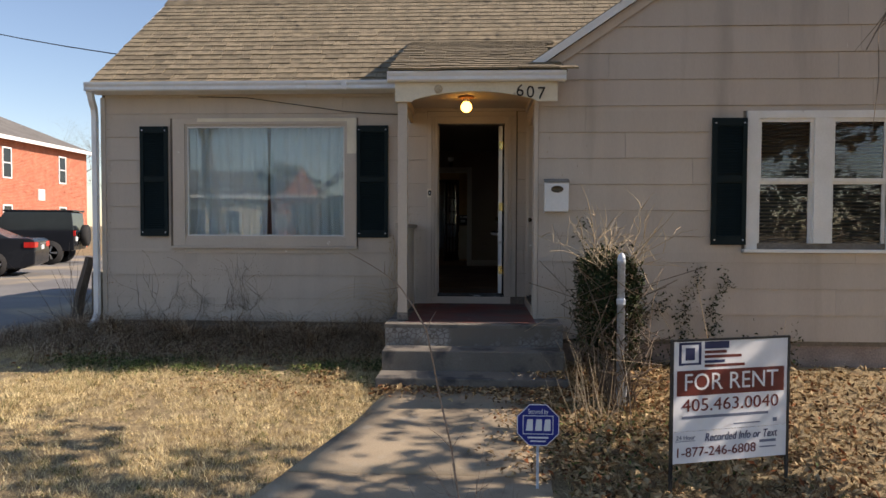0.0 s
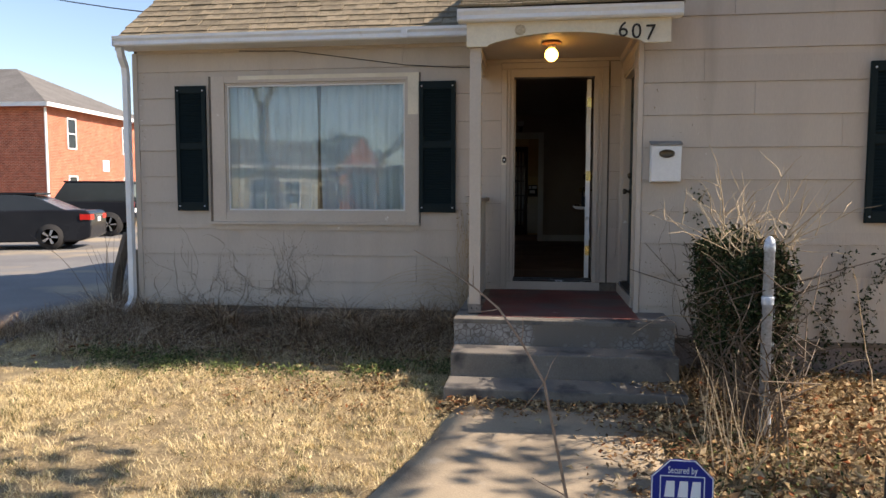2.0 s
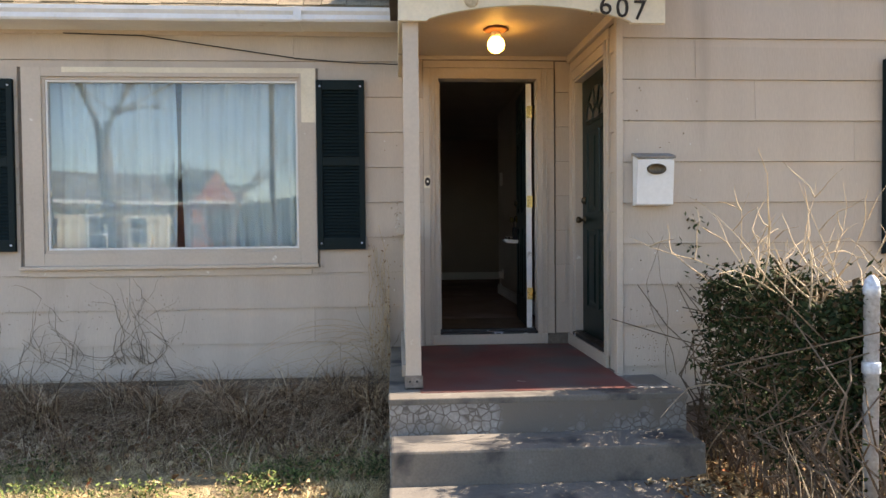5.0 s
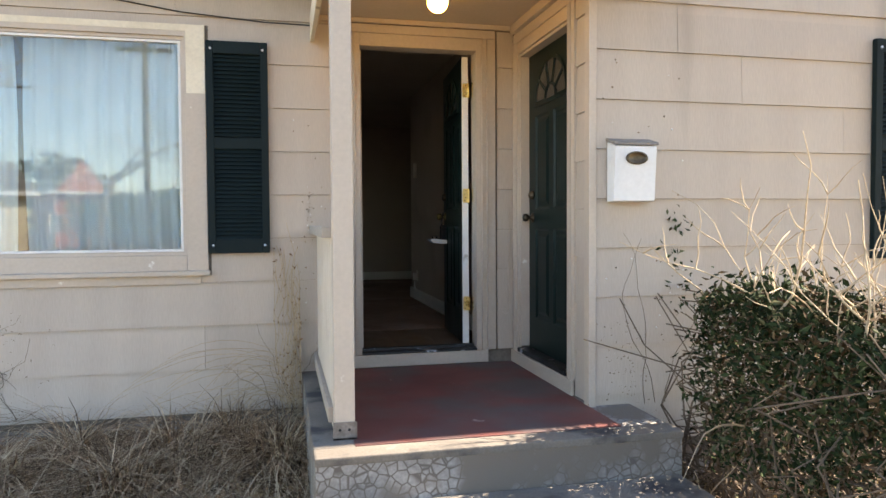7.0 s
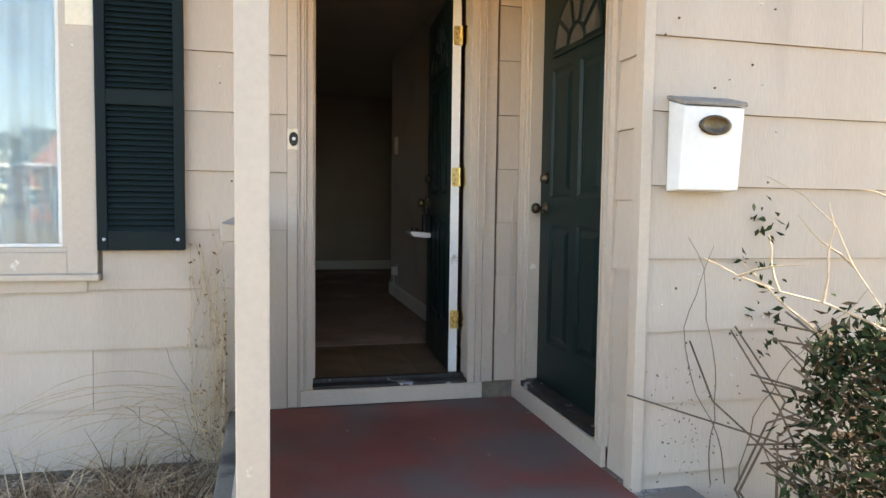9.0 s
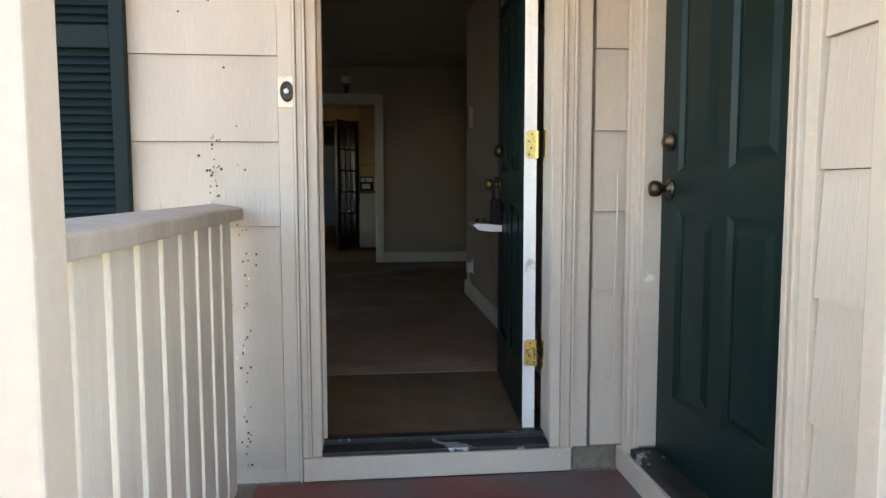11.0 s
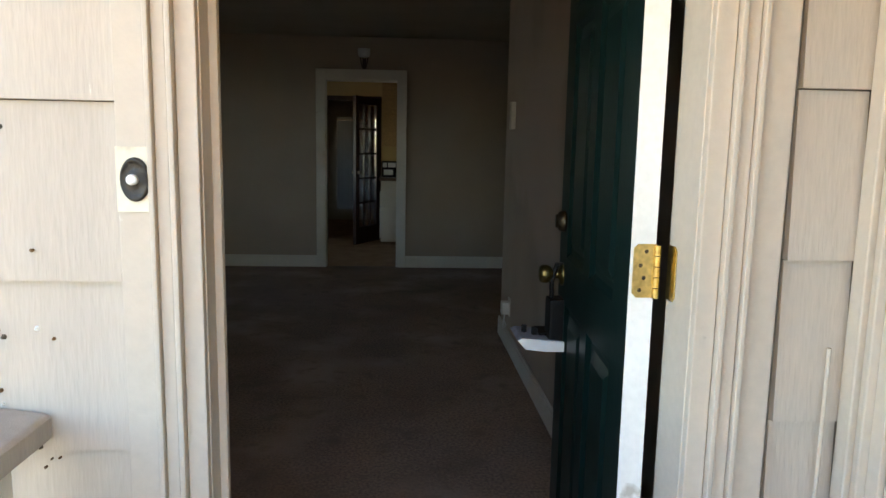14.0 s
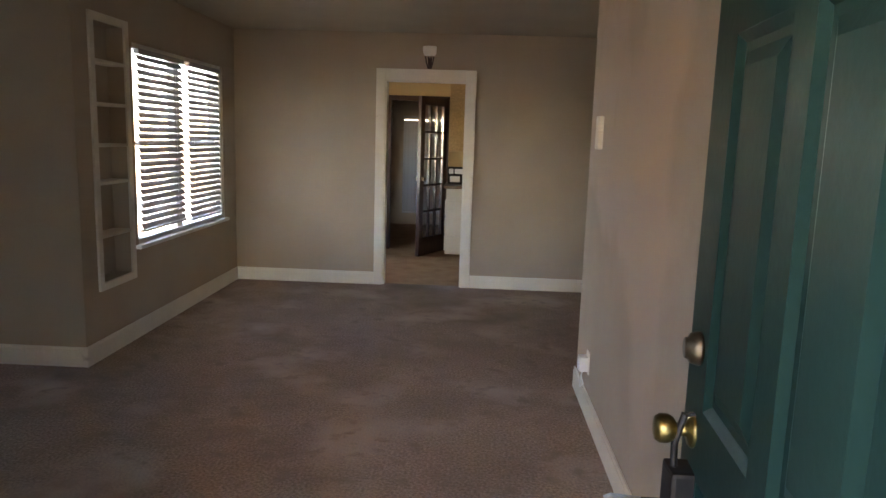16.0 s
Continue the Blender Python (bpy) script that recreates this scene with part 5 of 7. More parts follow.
def car(name, label, profile, cabin, place, width, wheel_x, wheel_r, boxy):
    """A car along x with its tail at x = 0 and nose at -x; profile and cabin are side outlines (x, z)."""
    t = thing(name, place.translation, label, "car")
    q = lambda vf: ([place @ Vector(v) for v in vf[0]], vf[1])

    def lofted(outline, w0, w1, z_low, z_high):
        v, f, n = [], [], len(outline)
        for s in (-1, 1):
            for x, z in outline:
                k = (z - z_low) / (z_high - z_low)
                v.append((x, s * (w0 + (w1 - w0) * max(0, min(1, k))) / 2, z))
        f = [tuple(range(n)), tuple(range(2 * n - 1, n - 1, -1))] + [(i, i + n, (i + 1) % n + n, (i + 1) % n) for i in range(n)]
        return v, f
    zs = [z for _, z in cabin]
    bevelled(fixed(ob_mesh("body", *q(lofted(profile, width, width * 0.94, 0.2, 1.0)), M_CARBLACK, t)), 0.05, 3)
    bevelled(fixed(ob_mesh("cabin", *q(lofted(cabin, width * 0.92, width * (0.90 if boxy else 0.66), min(zs), max(zs))), M_CARGLASS, t)), 0.03, 2)
    roof_top = max(zs)
    xs = [x for x, z in cabin if z > roof_top - 0.06]
    w = width * (0.91 if boxy else 0.68)
    bevelled(fixed(ob_mesh("roof", *q(box_vf(min(xs) - 0.05, max(xs) + 0.05, -w / 2, w / 2, roof_top - 0.02, roof_top + 0.035)), M_CARBLACK, t)), 0.015)
    for x in wheel_x:
        for s in (-1, 1):
            y = s * (width / 2 - 0.10)
            prof = [(wheel_r * 0.62, -0.11), (wheel_r * 0.95, -0.10), (wheel_r, -0.06), (wheel_r, 0.06), (wheel_r * 0.95, 0.10), (wheel_r * 0.62, 0.11)]
            ob_mesh("tyre", *q(lathe_vf(prof, (x, y, wheel_r), "y", 22)), M_TYRE, t, True)
            spokes = [lathe_vf([(wheel_r * 0.60, s * 0.07), (wheel_r * 0.56, s * 0.10), (wheel_r * 0.50, s * 0.08)], (x, y, wheel_r), "y", 22), lathe_vf([(wheel_r * 0.14, s * 0.06), (wheel_r * 0.12, s * 0.105), (0.01, s * 0.108)], (x, y, wheel_r), "y", 12)]
            for a in range(5):
                c, d = math.cos(a * 1.2566), math.sin(a * 1.2566)
                p0, p1 = (x + c * wheel_r * 0.1, y + s * 0.1, wheel_r + d * wheel_r * 0.1), (x + c * wheel_r * 0.56, y + s * 0.09, wheel_r + d * wheel_r * 0.56)
                spokes.append(tube_vf([p0, p1], [0.03, 0.045], 4))
            ob_mesh("rim", *q(many(spokes)), M_RIM, t)
    for s in (-1, 1):
        if boxy:
            lamp = box_vf(-0.02, 0.03, min(s * (width / 2 - 0.16), s * (width / 2 - 0.04)), max(s * (width / 2 - 0.16), s * (width / 2 - 0.04)), 0.98, 1.16)
        else:
            lamp = box_vf(-0.24, 0.012, min(s * (width / 2 - 0.42), s * (width / 2 - 0.012)), max(s * (width / 2 - 0.42), s * (width / 2 - 0.012)), 0.76, 0.90)
        tagged(ob_mesh("tail_lamp", *q(lamp), M_TAIL, t), "red tail lamp")
    ob_mesh("number_plate", *q(box_vf(0.012, 0.03, -0.15, 0.15, 0.70, 0.82) if not boxy else box_vf(0.01, 0.035, -0.75, -0.48, 0.80, 0.95)), M_PLATE, t)
    if not boxy:
        ob_mesh("chrome_bar", *q(box_vf(0.008, 0.03, -0.36, 0.36, 0.845, 0.875)), M_RIM, t)
    else:
        ob_mesh("spare_wheel", *q(lathe_vf([(0.12, 0.04), (0.33, 0.05), (0.38, 0.09), (0.38, 0.24), (0.33, 0.28), (0.1, 0.29)], (0, 0.05, 0.98), "x", 22)), M_TYRE, t, True)
    return t


SEDAN = [(0.0, 0.32), (0.02, 0.62), (0.0, 0.93), (-0.10, 1.0), (-0.9, 1.02), (-3.2, 0.98), (-4.2, 0.84), (-4.55, 0.62), (-4.6, 0.30), (-4.3, 0.20), (-0.3, 0.20)]
SEDAN_CAB = [(-0.55, 0.99), (-1.35, 1.36), (-1.9, 1.42), (-2.6, 1.40), (-3.45, 0.97)]
car("sedan_car", "black sedan car parked in the lot", SEDAN, SEDAN_CAB, pose(-11.55, 18.8, ground_z(-12, 18) + 0.02, 0, 0, 21), 1.78, (-0.95, -3.65), 0.33, False)
JEEP = [(0.0, 0.50), (0.0, 1.12), (-0.05, 1.16), (-2.6, 1.16), (-4.0, 1.10), (-4.1, 0.60), (-3.9, 0.48), (-0.2, 0.46)]
JEEP_CAB = [(-0.02, 1.15), (-0.08, 1.78), (-0.3, 1.82), (-2.1, 1.80), (-2.55, 1.15)]
car("jeep_car", "black boxy four-wheel-drive car with a spare wheel on its tail", JEEP, JEEP_CAB, pose(-13.6, 24.2, ground_z(-14, 24) + 0.02, 0, 0, 18), 1.85, (-0.75, -3.2), 0.41, True)
copy_thing(bpy.data.objects["sedan_car"], pose(-17.6, 21.0, ground_z(-14, 24) + 0.02, 0, 0, 0))

M_BRICK = brick_mat("red_brick", (0.42, 0.115, 0.058), (0.32, 0.082, 0.042), (1.5, 2.7, 3.7))
M_ROOFGREY = surf("grey_far_shingle", (0.17, 0.16, 0.145), (0.13, 0.122, 0.11), 1.2, 0.95, 0.3, 12)
M_PALE = surf("pale_siding_far", (0.62, 0.56, 0.42), (0.56, 0.50, 0.37), 1.5, 0.7, 0.1, 30)


def building(name, label, place, lx, ly, eave, ridge, wall, hip, windows, gable_front=False):
    """A building of lx by ly metres, its near left corner at the pose; windows: (face, u, z0, w, h)."""
    t = thing(name, place.translation, label, "house")
    q = lambda vf: ([place @ Vector(v) for v in vf[0]], vf[1])
    ob_mesh("wall", *q(box_vf(0, lx, 0, ly, -0.3, eave)), wall, t)
    o = 0.45
    a, b, c, d = (-o, -o, eave), (lx + o, -o, eave), (lx + o, ly + o, eave), (-o, ly + o, eave)
    if hip:
        k = min(lx, ly) / 2
        r0, r1 = ((k, ly / 2, ridge), (lx - k, ly / 2, ridge)) if lx >= ly else ((lx / 2, k, ridge), (lx / 2, ly - k, ridge))
        faces = [(0, 1, 5, 4), (1, 2, 5), (2, 3, 4, 5), (3, 0, 4), (3, 2, 1, 0)] if lx >= ly else [(0, 1, 4), (1, 2, 5, 4), (2, 3, 5), (3, 0, 4, 5), (3, 2, 1, 0)]
        vf = ([a, b, c, d, r0, r1], faces)
    elif gable_front:
        vf = ([a, b, c, d, (lx / 2, -o, ridge), (lx / 2, ly + o, ridge)], [(0, 1, 4), (1, 2, 5, 4), (2, 3, 5), (3, 0, 4, 5), (3, 2, 1, 0)])
    else:
        vf = ([a, b, c, d, (-o, ly / 2, ridge), (lx + o, ly / 2, ridge)], [(0, 1, 5, 4), (1, 2, 5), (2, 3, 4, 5), (3, 0, 4), (3, 2, 1, 0)])
    fixed(ob_mesh("roof", *q(vf), M_ROOFGREY, t))
    if gable_front:
        ob_mesh("gable", *q(prism_vf([(0.1, eave + 0.02), (lx - 0.1, eave + 0.02), (lx / 2, ridge - 0.25)], "y", -0.46, -0.5)), wall, t)
    ob_mesh("eaves_board", *q(many([box_vf(-o - 0.03, lx + o + 0.03, -o - 0.06, -o - 0.005, eave - 0.14, eave + 0.05), box_vf(lx + o + 0.005, lx + o + 0.06, -o, ly + o, eave - 0.14, eave + 0.05), box_vf(-o - 0.06, -o - 0.005, -o, ly + o, eave - 0.14, eave + 0.05)])), M_WHITE, t)
    for face, u, z, w, h in windows:
        f = 0.07
        cells = [(u, u + w, z + h - f, z + h), (u, u + w, z, z + f), (u, u + f, z + f, z + h - f), (u + w - f, u + w, z + f, z + h - f), (u + f, u + w - f, z + h / 2 - 0.03, z + h / 2 + 0.03)]
        if face == "front":
            fr, gl = [box_vf(p, r, -0.05, 0.02, s, v) for p, r, s, v in cells], box_vf(u + f, u + w - f, -0.025, -0.005, z + f, z + h - f)
        else:
            fr, gl = [box_vf(lx - 0.02, lx + 0.05, p, r, s, v) for p, r, s, v in cells], box_vf(lx + 0.005, lx + 0.025, u + f, u + w - f, z + f, z + h - f)
        win = ob_mesh("window", *q(many(fr)), M_WHITE, t)
        g = ob_mesh("pane", *q(gl), M_CARGLASS if h > 1 else M_WHITE, None)
        child_of(g, t)
    return t


# two-storey brick flats beyond the lot: the sunlit long side runs back from the near corner
A0, B0 = Vector((-22.9, 32.0, 0)), Vector((-23.3, 41.7, 0))
run = (B0 - A0).length
yaw = math.degrees(math.atan2((B0 - A0).x * -1, (B0 - A0).y))
flats = pose(A0.x, A0.y, 0, 0, 0, yaw) @ Matrix.Translation((-13, 0, 0))
wins = [("side", u, z, 0.75, 1.55) for z in (0.9, 3.75) for u in (1.6, 6.6)] + [("side", 4.6, 2.75, 0.6, 0.6)] + [("front", u, z, 0.8, 1.5) for z in (0.9, 3.75) for u in (2, 6)]
building("apartment_house", "two-storey red brick apartment house with a grey hip roof", flats, 13, run, 5.75, 8.3, M_BRICK, True, wins)
flat2 = building("brick_house", "red brick house with a grey roof behind the lot", pose(-40, 33, 0), 14, 9, 5.6, 8.0, M_BRICK, True, [("front", 3, 3.6, 0.9, 1.5), ("front", 8, 3.6, 0.9, 1.5)])
drain = fixed(ob_mesh("drainpipe", *tube_vf([(A0.x + 0.1, A0.y - 0.1, 5.6), (A0.x + 0.1, A0.y - 0.1, 0.1)], 0.06, 6), M_WHITE, bpy.data.objects["apartment_house"]))

# the other side of the street
building("pale_house", "pale yellow wooden house across the street", pose(-13.2, -26.3, 0, 0, 0, 145), 8, 7, 3.2, 5.0, M_PALE, False, [("front", 1.2, 0.9, 1.0, 1.5), ("front", 5.6, 0.9, 1.0, 1.5), ("front", 3.3, 0.4, 0.95, 2.1)])
building("brick_bungalow", "red brick bungalow with a front gable across the street", pose(-14.6, -49.5, 0, 0, 0, 150), 3.9, 7, 4.2, 7.0, M_BRICK, False, [("front", 1.0, 1.0, 1.1, 1.4), ("front", 3.2, 1.0, 1.1, 1.4)], True)
building("pale_house", "pale wooden house across the street", pose(9, -37, 0, 0, 0, 180), 10, 7, 2.8, 4.4, M_PALE, False, [("front", 1.0, 1.0, 1.1, 1.4), ("front", 6.2, 1.0, 1.1, 1.4)])

M_BARK = surf("grey_brown_bark", (0.16, 0.125, 0.095), (0.10, 0.08, 0.062), 5, 0.95, 0.8, 40, stretch=(1, 1, 0.4))
M_TWIG = surf("bare_twig", (0.20, 0.155, 0.115), (0.14, 0.11, 0.08), 6, 0.9, 0.2, 60)


def tree(label, at, height, seed, levels=5, spread=0.55, lean=(0, 0)):
    r = random.Random(seed)
    t = thing("bare_tree", at, label, "tree")
    trunk, twigs = [], []

    def grow(p, way, length, radius, level):
        pts, rad = [p], [radius]
        w = way.copy()
        n = 3 if level < 3 else 2
        for i in range(n):
            w = (w + Vector((r.gauss(0, 0.16), r.gauss(0, 0.16), r.gauss(0.04, 0.1)))).normalized()
            pts.append(pts[-1] + w * length / n)
            rad.append(radius * (1 - 0.42 * (i + 1) / n))
        (trunk if level < 2 else twigs).append(tube_vf(pts, rad, 8 if level == 0 else 5 if level < 3 else 3))
        if level == levels:
            return
        for k in range(r.choice((3, 4)) if level < 3 else r.choice((2, 3, 3))):
            side = Vector((r.gauss(0, 1), r.gauss(0, 1), r.gauss(0.25, 0.45))).normalized()
            nw = (w * (1 - spread) + side * spread * r.uniform(0.8, 1.5)).normalized()
            j = r.uniform(0.55, 1.0)
            q = pts[-2].lerp(pts[-1], j)
            grow(q, nw, length * r.uniform(0.58, 0.82), rad[-1] * r.uniform(0.5, 0.8), level + 1)
    grow(Vector(at) - Vector((0, 0, 0.1)), Vector((lean[0], lean[1], 1)).normalized(), height * 0.30, height * 0.022, 0)
    ob_mesh("trunk", *many(trunk), M_BARK, t, True)
    ob_mesh("twigs", *many(twigs), M_TWIG, t)
    return t


big = tree("large bare winter tree whose boughs shade the lawn", (5.2, 1.9, -0.08), 11, 5, 6, 0.6)
# two more trees out of view, added for the dappled shade they cast
tree("unseen bare tree added to cast shade on the front yard", (6.6, -1.2, -0.08), 9, 11, 6, 0.6)
tree("unseen bare tree added to dapple the path and steps", (8.7, 4.5, -0.05), 9, 23, 6, 0.6)
hang = [Vector((5.0, 4.7, 4.6)), Vector((4.0, 4.5, 4.0)), Vector((3.2, 4.35, 3.2)), Vector((2.75, 4.25, 2.75)), Vector((2.6, 4.2, 2.5))]
hv = [tube_vf(hang, [0.02, 0.014, 0.009, 0.005, 0.003], 5)]
hr = random.Random(4)
for k in range(22):
    p = hang[hr.randrange(1, 4)].lerp(hang[hr.randrange(2, 5)], hr.random())
    e = p + Vector((hr.gauss(0, 0.22), hr.gauss(0, 0.1), -abs(hr.gauss(0.15, 0.18))))
    hv.append(tube_vf([p, p.lerp(e, 0.5) + Vector((0.02, 0, 0.02)), e], [0.004, 0.003, 0.0015], 3))
ob_mesh("hanging_bough", *many(hv), M_TWIG, big)
# unseen leaves added to the crown to thicken its shade on the ground
crown = random.Random(77)
me = [c for c in big.children if c.name.startswith("twigs")][0].data
ends = [v.co.copy() for v in me.vertices if v.co.z > 2.6]
hung = []
for _ in range(7800):
    p = crown.choice(ends) + Vector((crown.gauss(0, 0.14), crown.gauss(0, 0.14), crown.gauss(-0.05, 0.12)))
    n = Vector((crown.gauss(0, 1), crown.gauss(0, 1), crown.gauss(0, 1))).normalized()
    t = n.orthogonal().normalized()
    b = n.cross(t)
    s = crown.uniform(0.06, 0.13)
    hung.append(([p - t * s, p + b * s * 0.5, p + t * s, p - b * s * 0.5], [(0, 1, 2), (0, 2, 3)]))
tagged(ob_mesh("dry_leaves", *many(hung), surf("added_shade_leaf", (0.28, 0.19, 0.08), (0.20, 0.13, 0.05), 9, 0.85, 0, 50), big), "unseen olive-brown leaves added to the boughs to thicken their shade", kind="stuff")
far_tree = tree("bare winter tree beyond the parking lot", (-34, 52, 0), 13, 31, 5, 0.55)
copy_thing(far_tree, pose(-46, 58, 0, 0, 0, 80))
copy_thing(far_tree, pose(-27, 60, 0, 0, 0, 200))
copy_thing(far_tree, pose(-3, -40, 0, 0, 0, 140))
copy_thing(far_tree, pose(-20, -38, 0, 0, 0, 40))
copy_thing(far_tree, pose(-8.5, -20, 0, 0, 0, 300))
tree("large bare winter tree at the street", (-9.3, -8.5, -0.08), 16, 52, 5, 0.5)
M_FARGREEN = surf("evergreen_hedge", (0.035, 0.05, 0.028), (0.022, 0.034, 0.02), 2, 0.95, 1.0, 9, fine=0.4)


def utility_pole(x, y, h):
    t = thing("utility_pole", (x, y, 0), "wooden utility pole with two crossarms", "utility pole")
    ob_mesh("shaft", *tube_vf([(x, y, -0.2), (x, y, h)], [0.15, 0.1], 8), M_BARK, t, True)
    boxes("crossarm", [(x - 1.2, x + 1.2, y - 0.06, y + 0.06, h - 0.6, h - 0.46), (x - 1.0, x + 1.0, y - 0.06, y + 0.06, h - 1.5, h - 1.36)], M_BARK, t)
    return t


wood = random.Random(8)
clumps = []
for _ in range(9000):
    x = wood.uniform(-75, 45)
    top = 5.5 + 2.0 * math.sin(x * 0.21) + 1.4 * math.sin(x * 0.53 + 1)
    p = Vector((x, -64 + wood.gauss(0, 2.5), top * wood.random() ** 0.7))
    a, b = (Vector((wood.gauss(0, 1), wood.gauss(0, 1), wood.gauss(0, 1))).normalized() * wood.uniform(0.3, 0.75) for _ in range(2))
    clumps.append(([p - a, p + b * 0.6, p + a, p - b * 0.6], [(0, 1, 2), (0, 2, 3)]))
tagged(ob_mesh("far_trees", *many(clumps), M_FARGREEN), "dark line of far trees beyond the street", "trees", kind="stuff")
yard = []
for _ in range(2600):
    p = Vector((wood.uniform(-12.5, -3.0), -31 + wood.gauss(0, 0.7), 2.9 * wood.random() ** 0.6))
    a, b = (Vector((wood.gauss(0, 1), wood.gauss(0, 1), wood.gauss(0, 1))).normalized() * wood.uniform(0.12, 0.3) for _ in range(2))
    yard.append(([p - a, p + b * 0.6, p + a, p - b * 0.6], [(0, 1, 2), (0, 2, 3)]))
tagged(ob_mesh("street_hedge", *many(yard), M_FARGREEN), "dark evergreen hedge across the street", "hedge", kind="stuff")
utility_pole(-5.5, -15, 9.5)
M_WIRE = surf("black_wire", (0.012, 0.012, 0.012), (0.02, 0.02, 0.02), 5, 0.6, 0, 50)


def wire(a, b, sag, r=0.012):
    a, b = Vector(a), Vector(b)
    pts = [a.lerp(b, i / 12) - Vector((0, 0, sag * 4 * (i / 12) * (1 - i / 12))) for i in range(13)]
    return tagged(ob_mesh("cable", *tube_vf(pts, r, 4), M_WIRE), "thin black overhead power cable", "cable", "overhead cables")


wire((-22, 22, 9.6), (-4.0, 12.6, 4.3), 0.4, 0.014)
utility_pole(-31, 27, 19)
utility_pole(-5, 25, 11)
wire((-31, 27, 17.5), (-5, 25, 9.5), 0.5)
wire((-31, 27, 18.4), (-5, 25, 10.4), 0.5)
wire((-31, 27, 13), (-22, 22, 9.6), 0.2)

# ---- signs ----
M_SIGN = surf("white_sign_board", (0.78, 0.78, 0.78), (0.74, 0.74, 0.74), 3, 0.5, 0.03, 50, fine=0.02)
M_NAVY = surf("navy_print", (0.012, 0.02, 0.075), (0.016, 0.025, 0.085), 4, 0.5, 0, 50, fine=0.02)
M_MAROON = surf("maroon_print", (0.14, 0.022, 0.014), (0.12, 0.018, 0.012), 4, 0.5, 0, 50, fine=0.02)
M_GREYINK = surf("grey_print", (0.16, 0.18, 0.24), (0.14, 0.16, 0.22), 4, 0.5, 0, 50, fine=0.02)
M_BLACKMETAL = surf("black_sign_frame", (0.015, 0.015, 0.017), (0.03, 0.028, 0.026), 9, 0.5, 0.1, 60)
SW, SH = 0.685, 0.675
SP = pose(1.51, 4.06, 0.150, 0, 0, 17) @ Matrix.Diagonal((1.10, 1, 1.03, 1))       # lower left corner of the board, turned away to the right
rent = thing("rental_sign", (1.83, 4.18, ground_z(1.83, 4.18)), "white rental sign board in a black metal frame on two legs", "sign")


def on_sign(name, cells, mat, d0=-0.004, d1=0.0):
    v, f = many([box_vf(a, b, d0, d1, c, d) for a, b, c, d in cells])
    return ob_mesh(name, [SP @ Vector(q) for q in v], f, mat, rent)


def sign_text(text, u, w, size, width, mat, shear=0.0):
    o = lettering("lettering", text, size, (0, 0, 0), mat, None, (90, 0, 0), width, 0.001, shear)
    o.data.transform(SP @ Matrix.Translation((u, -0.0058, w)))
    return child_of(o, rent)


on_sign("board", [(0, SW, 0, 0.175), (0, SW, 0.178, SH)], M_SIGN, -0.004, 0.003)
on_sign("frame", [(-0.014, -0.001, -0.32, SH + 0.012), (SW + 0.001, SW + 0.014, -0.32, SH + 0.012), (-0.001, SW + 0.001, SH + 0.001, SH + 0.012)], M_BLACKMETAL, -0.009, 0.009)
on_sign("logo", [(0.03, 0.045, 0.545, 0.67), (0.145, 0.16, 0.545, 0.67), (0.045, 0.145, 0.657, 0.67), (0.045, 0.145, 0.545, 0.556), (0.068, 0.122, 0.572, 0.640)], M_NAVY, -0.0055, -0.0042)
on_sign("name_bars", [(0.18, 0.325, 0.632, 0.672), (0.18, 0.30, 0.552, 0.568)], M_NAVY, -0.0055, -0.0042)
on_sign("name_bars", [(0.18, 0.31, 0.606, 0.622), (0.18, 0.40, 0.580, 0.596), (0.18, 0.42, 0.530, 0.545)], M_MAROON, -0.0055, -0.0042)
on_sign("band", [(0.02, SW - 0.02, 0.375, 0.515)], M_MAROON, -0.0055, -0.0042)
sign_text("FOR RENT", SW / 2, 0.445, 0.135, 0.56, M_SIGN)
sign_text("405.463.0040", SW / 2, 0.318, 0.10, 0.58, M_MAROON)
on_sign("address_bar", [(0.05, 0.57, 0.247, 0.262)], M_GREYINK, -0.0055, -0.0042)
on_sign("small_print", [(0.36, 0.52, 0.20, 0.206), (0.60, 0.625, 0.20, 0.222), (0.015, 0.13, 0.122, 0.125), (0.52, 0.62, 0.055, 0.062), (0.52, 0.62, 0.085, 0.10)], M_GREYINK, -0.0055, -0.0042)
tagged(rent.children[-1], "lines of print too small to read", kind="stuff")
sign_text("Recorded Info or Text", 0.405, 0.135, 0.065, 0.44, M_NAVY, 0.25)
sign_text("24 Hour", 0.075, 0.142, 0.035, 0.11, M_GREYINK)
sign_text("1-877-246-6808", 0.255, 0.058, 0.075, 0.47, M_MAROON)

M_BLUE = surf("blue_enamel", (0.012, 0.022, 0.20), (0.014, 0.026, 0.22), 4, 0.35, 0, 50, fine=0.02)
AX, AY, AZ, AR = 0.76, 4.12, 0.345, 0.132
alarm_sign = thing("security_sign", (AX, AY, ground_z(AX, AY)), "blue octagonal security sign with white border on a stake", "sign")
octa = lambda r: [(AX + r * math.cos(radians(22.5 + 45 * i)), AZ + r * math.sin(radians(22.5 + 45 * i))) for i in range(8)]
prism("plate", octa(AR), "y", AY - 0.003, AY + 0.003, M_BLUE, alarm_sign)
for r0, r1 in ((AR * 0.99, AR * 0.955),):
    o, i = octa(r0), octa(r1)
    ob_mesh("border", *many([prism_vf([o[k], o[(k + 1) % 8], i[(k + 1) % 8], i[k]], "y", AY - 0.0045, AY - 0.0031) for k in range(8)]), M_SIGN, alarm_sign)
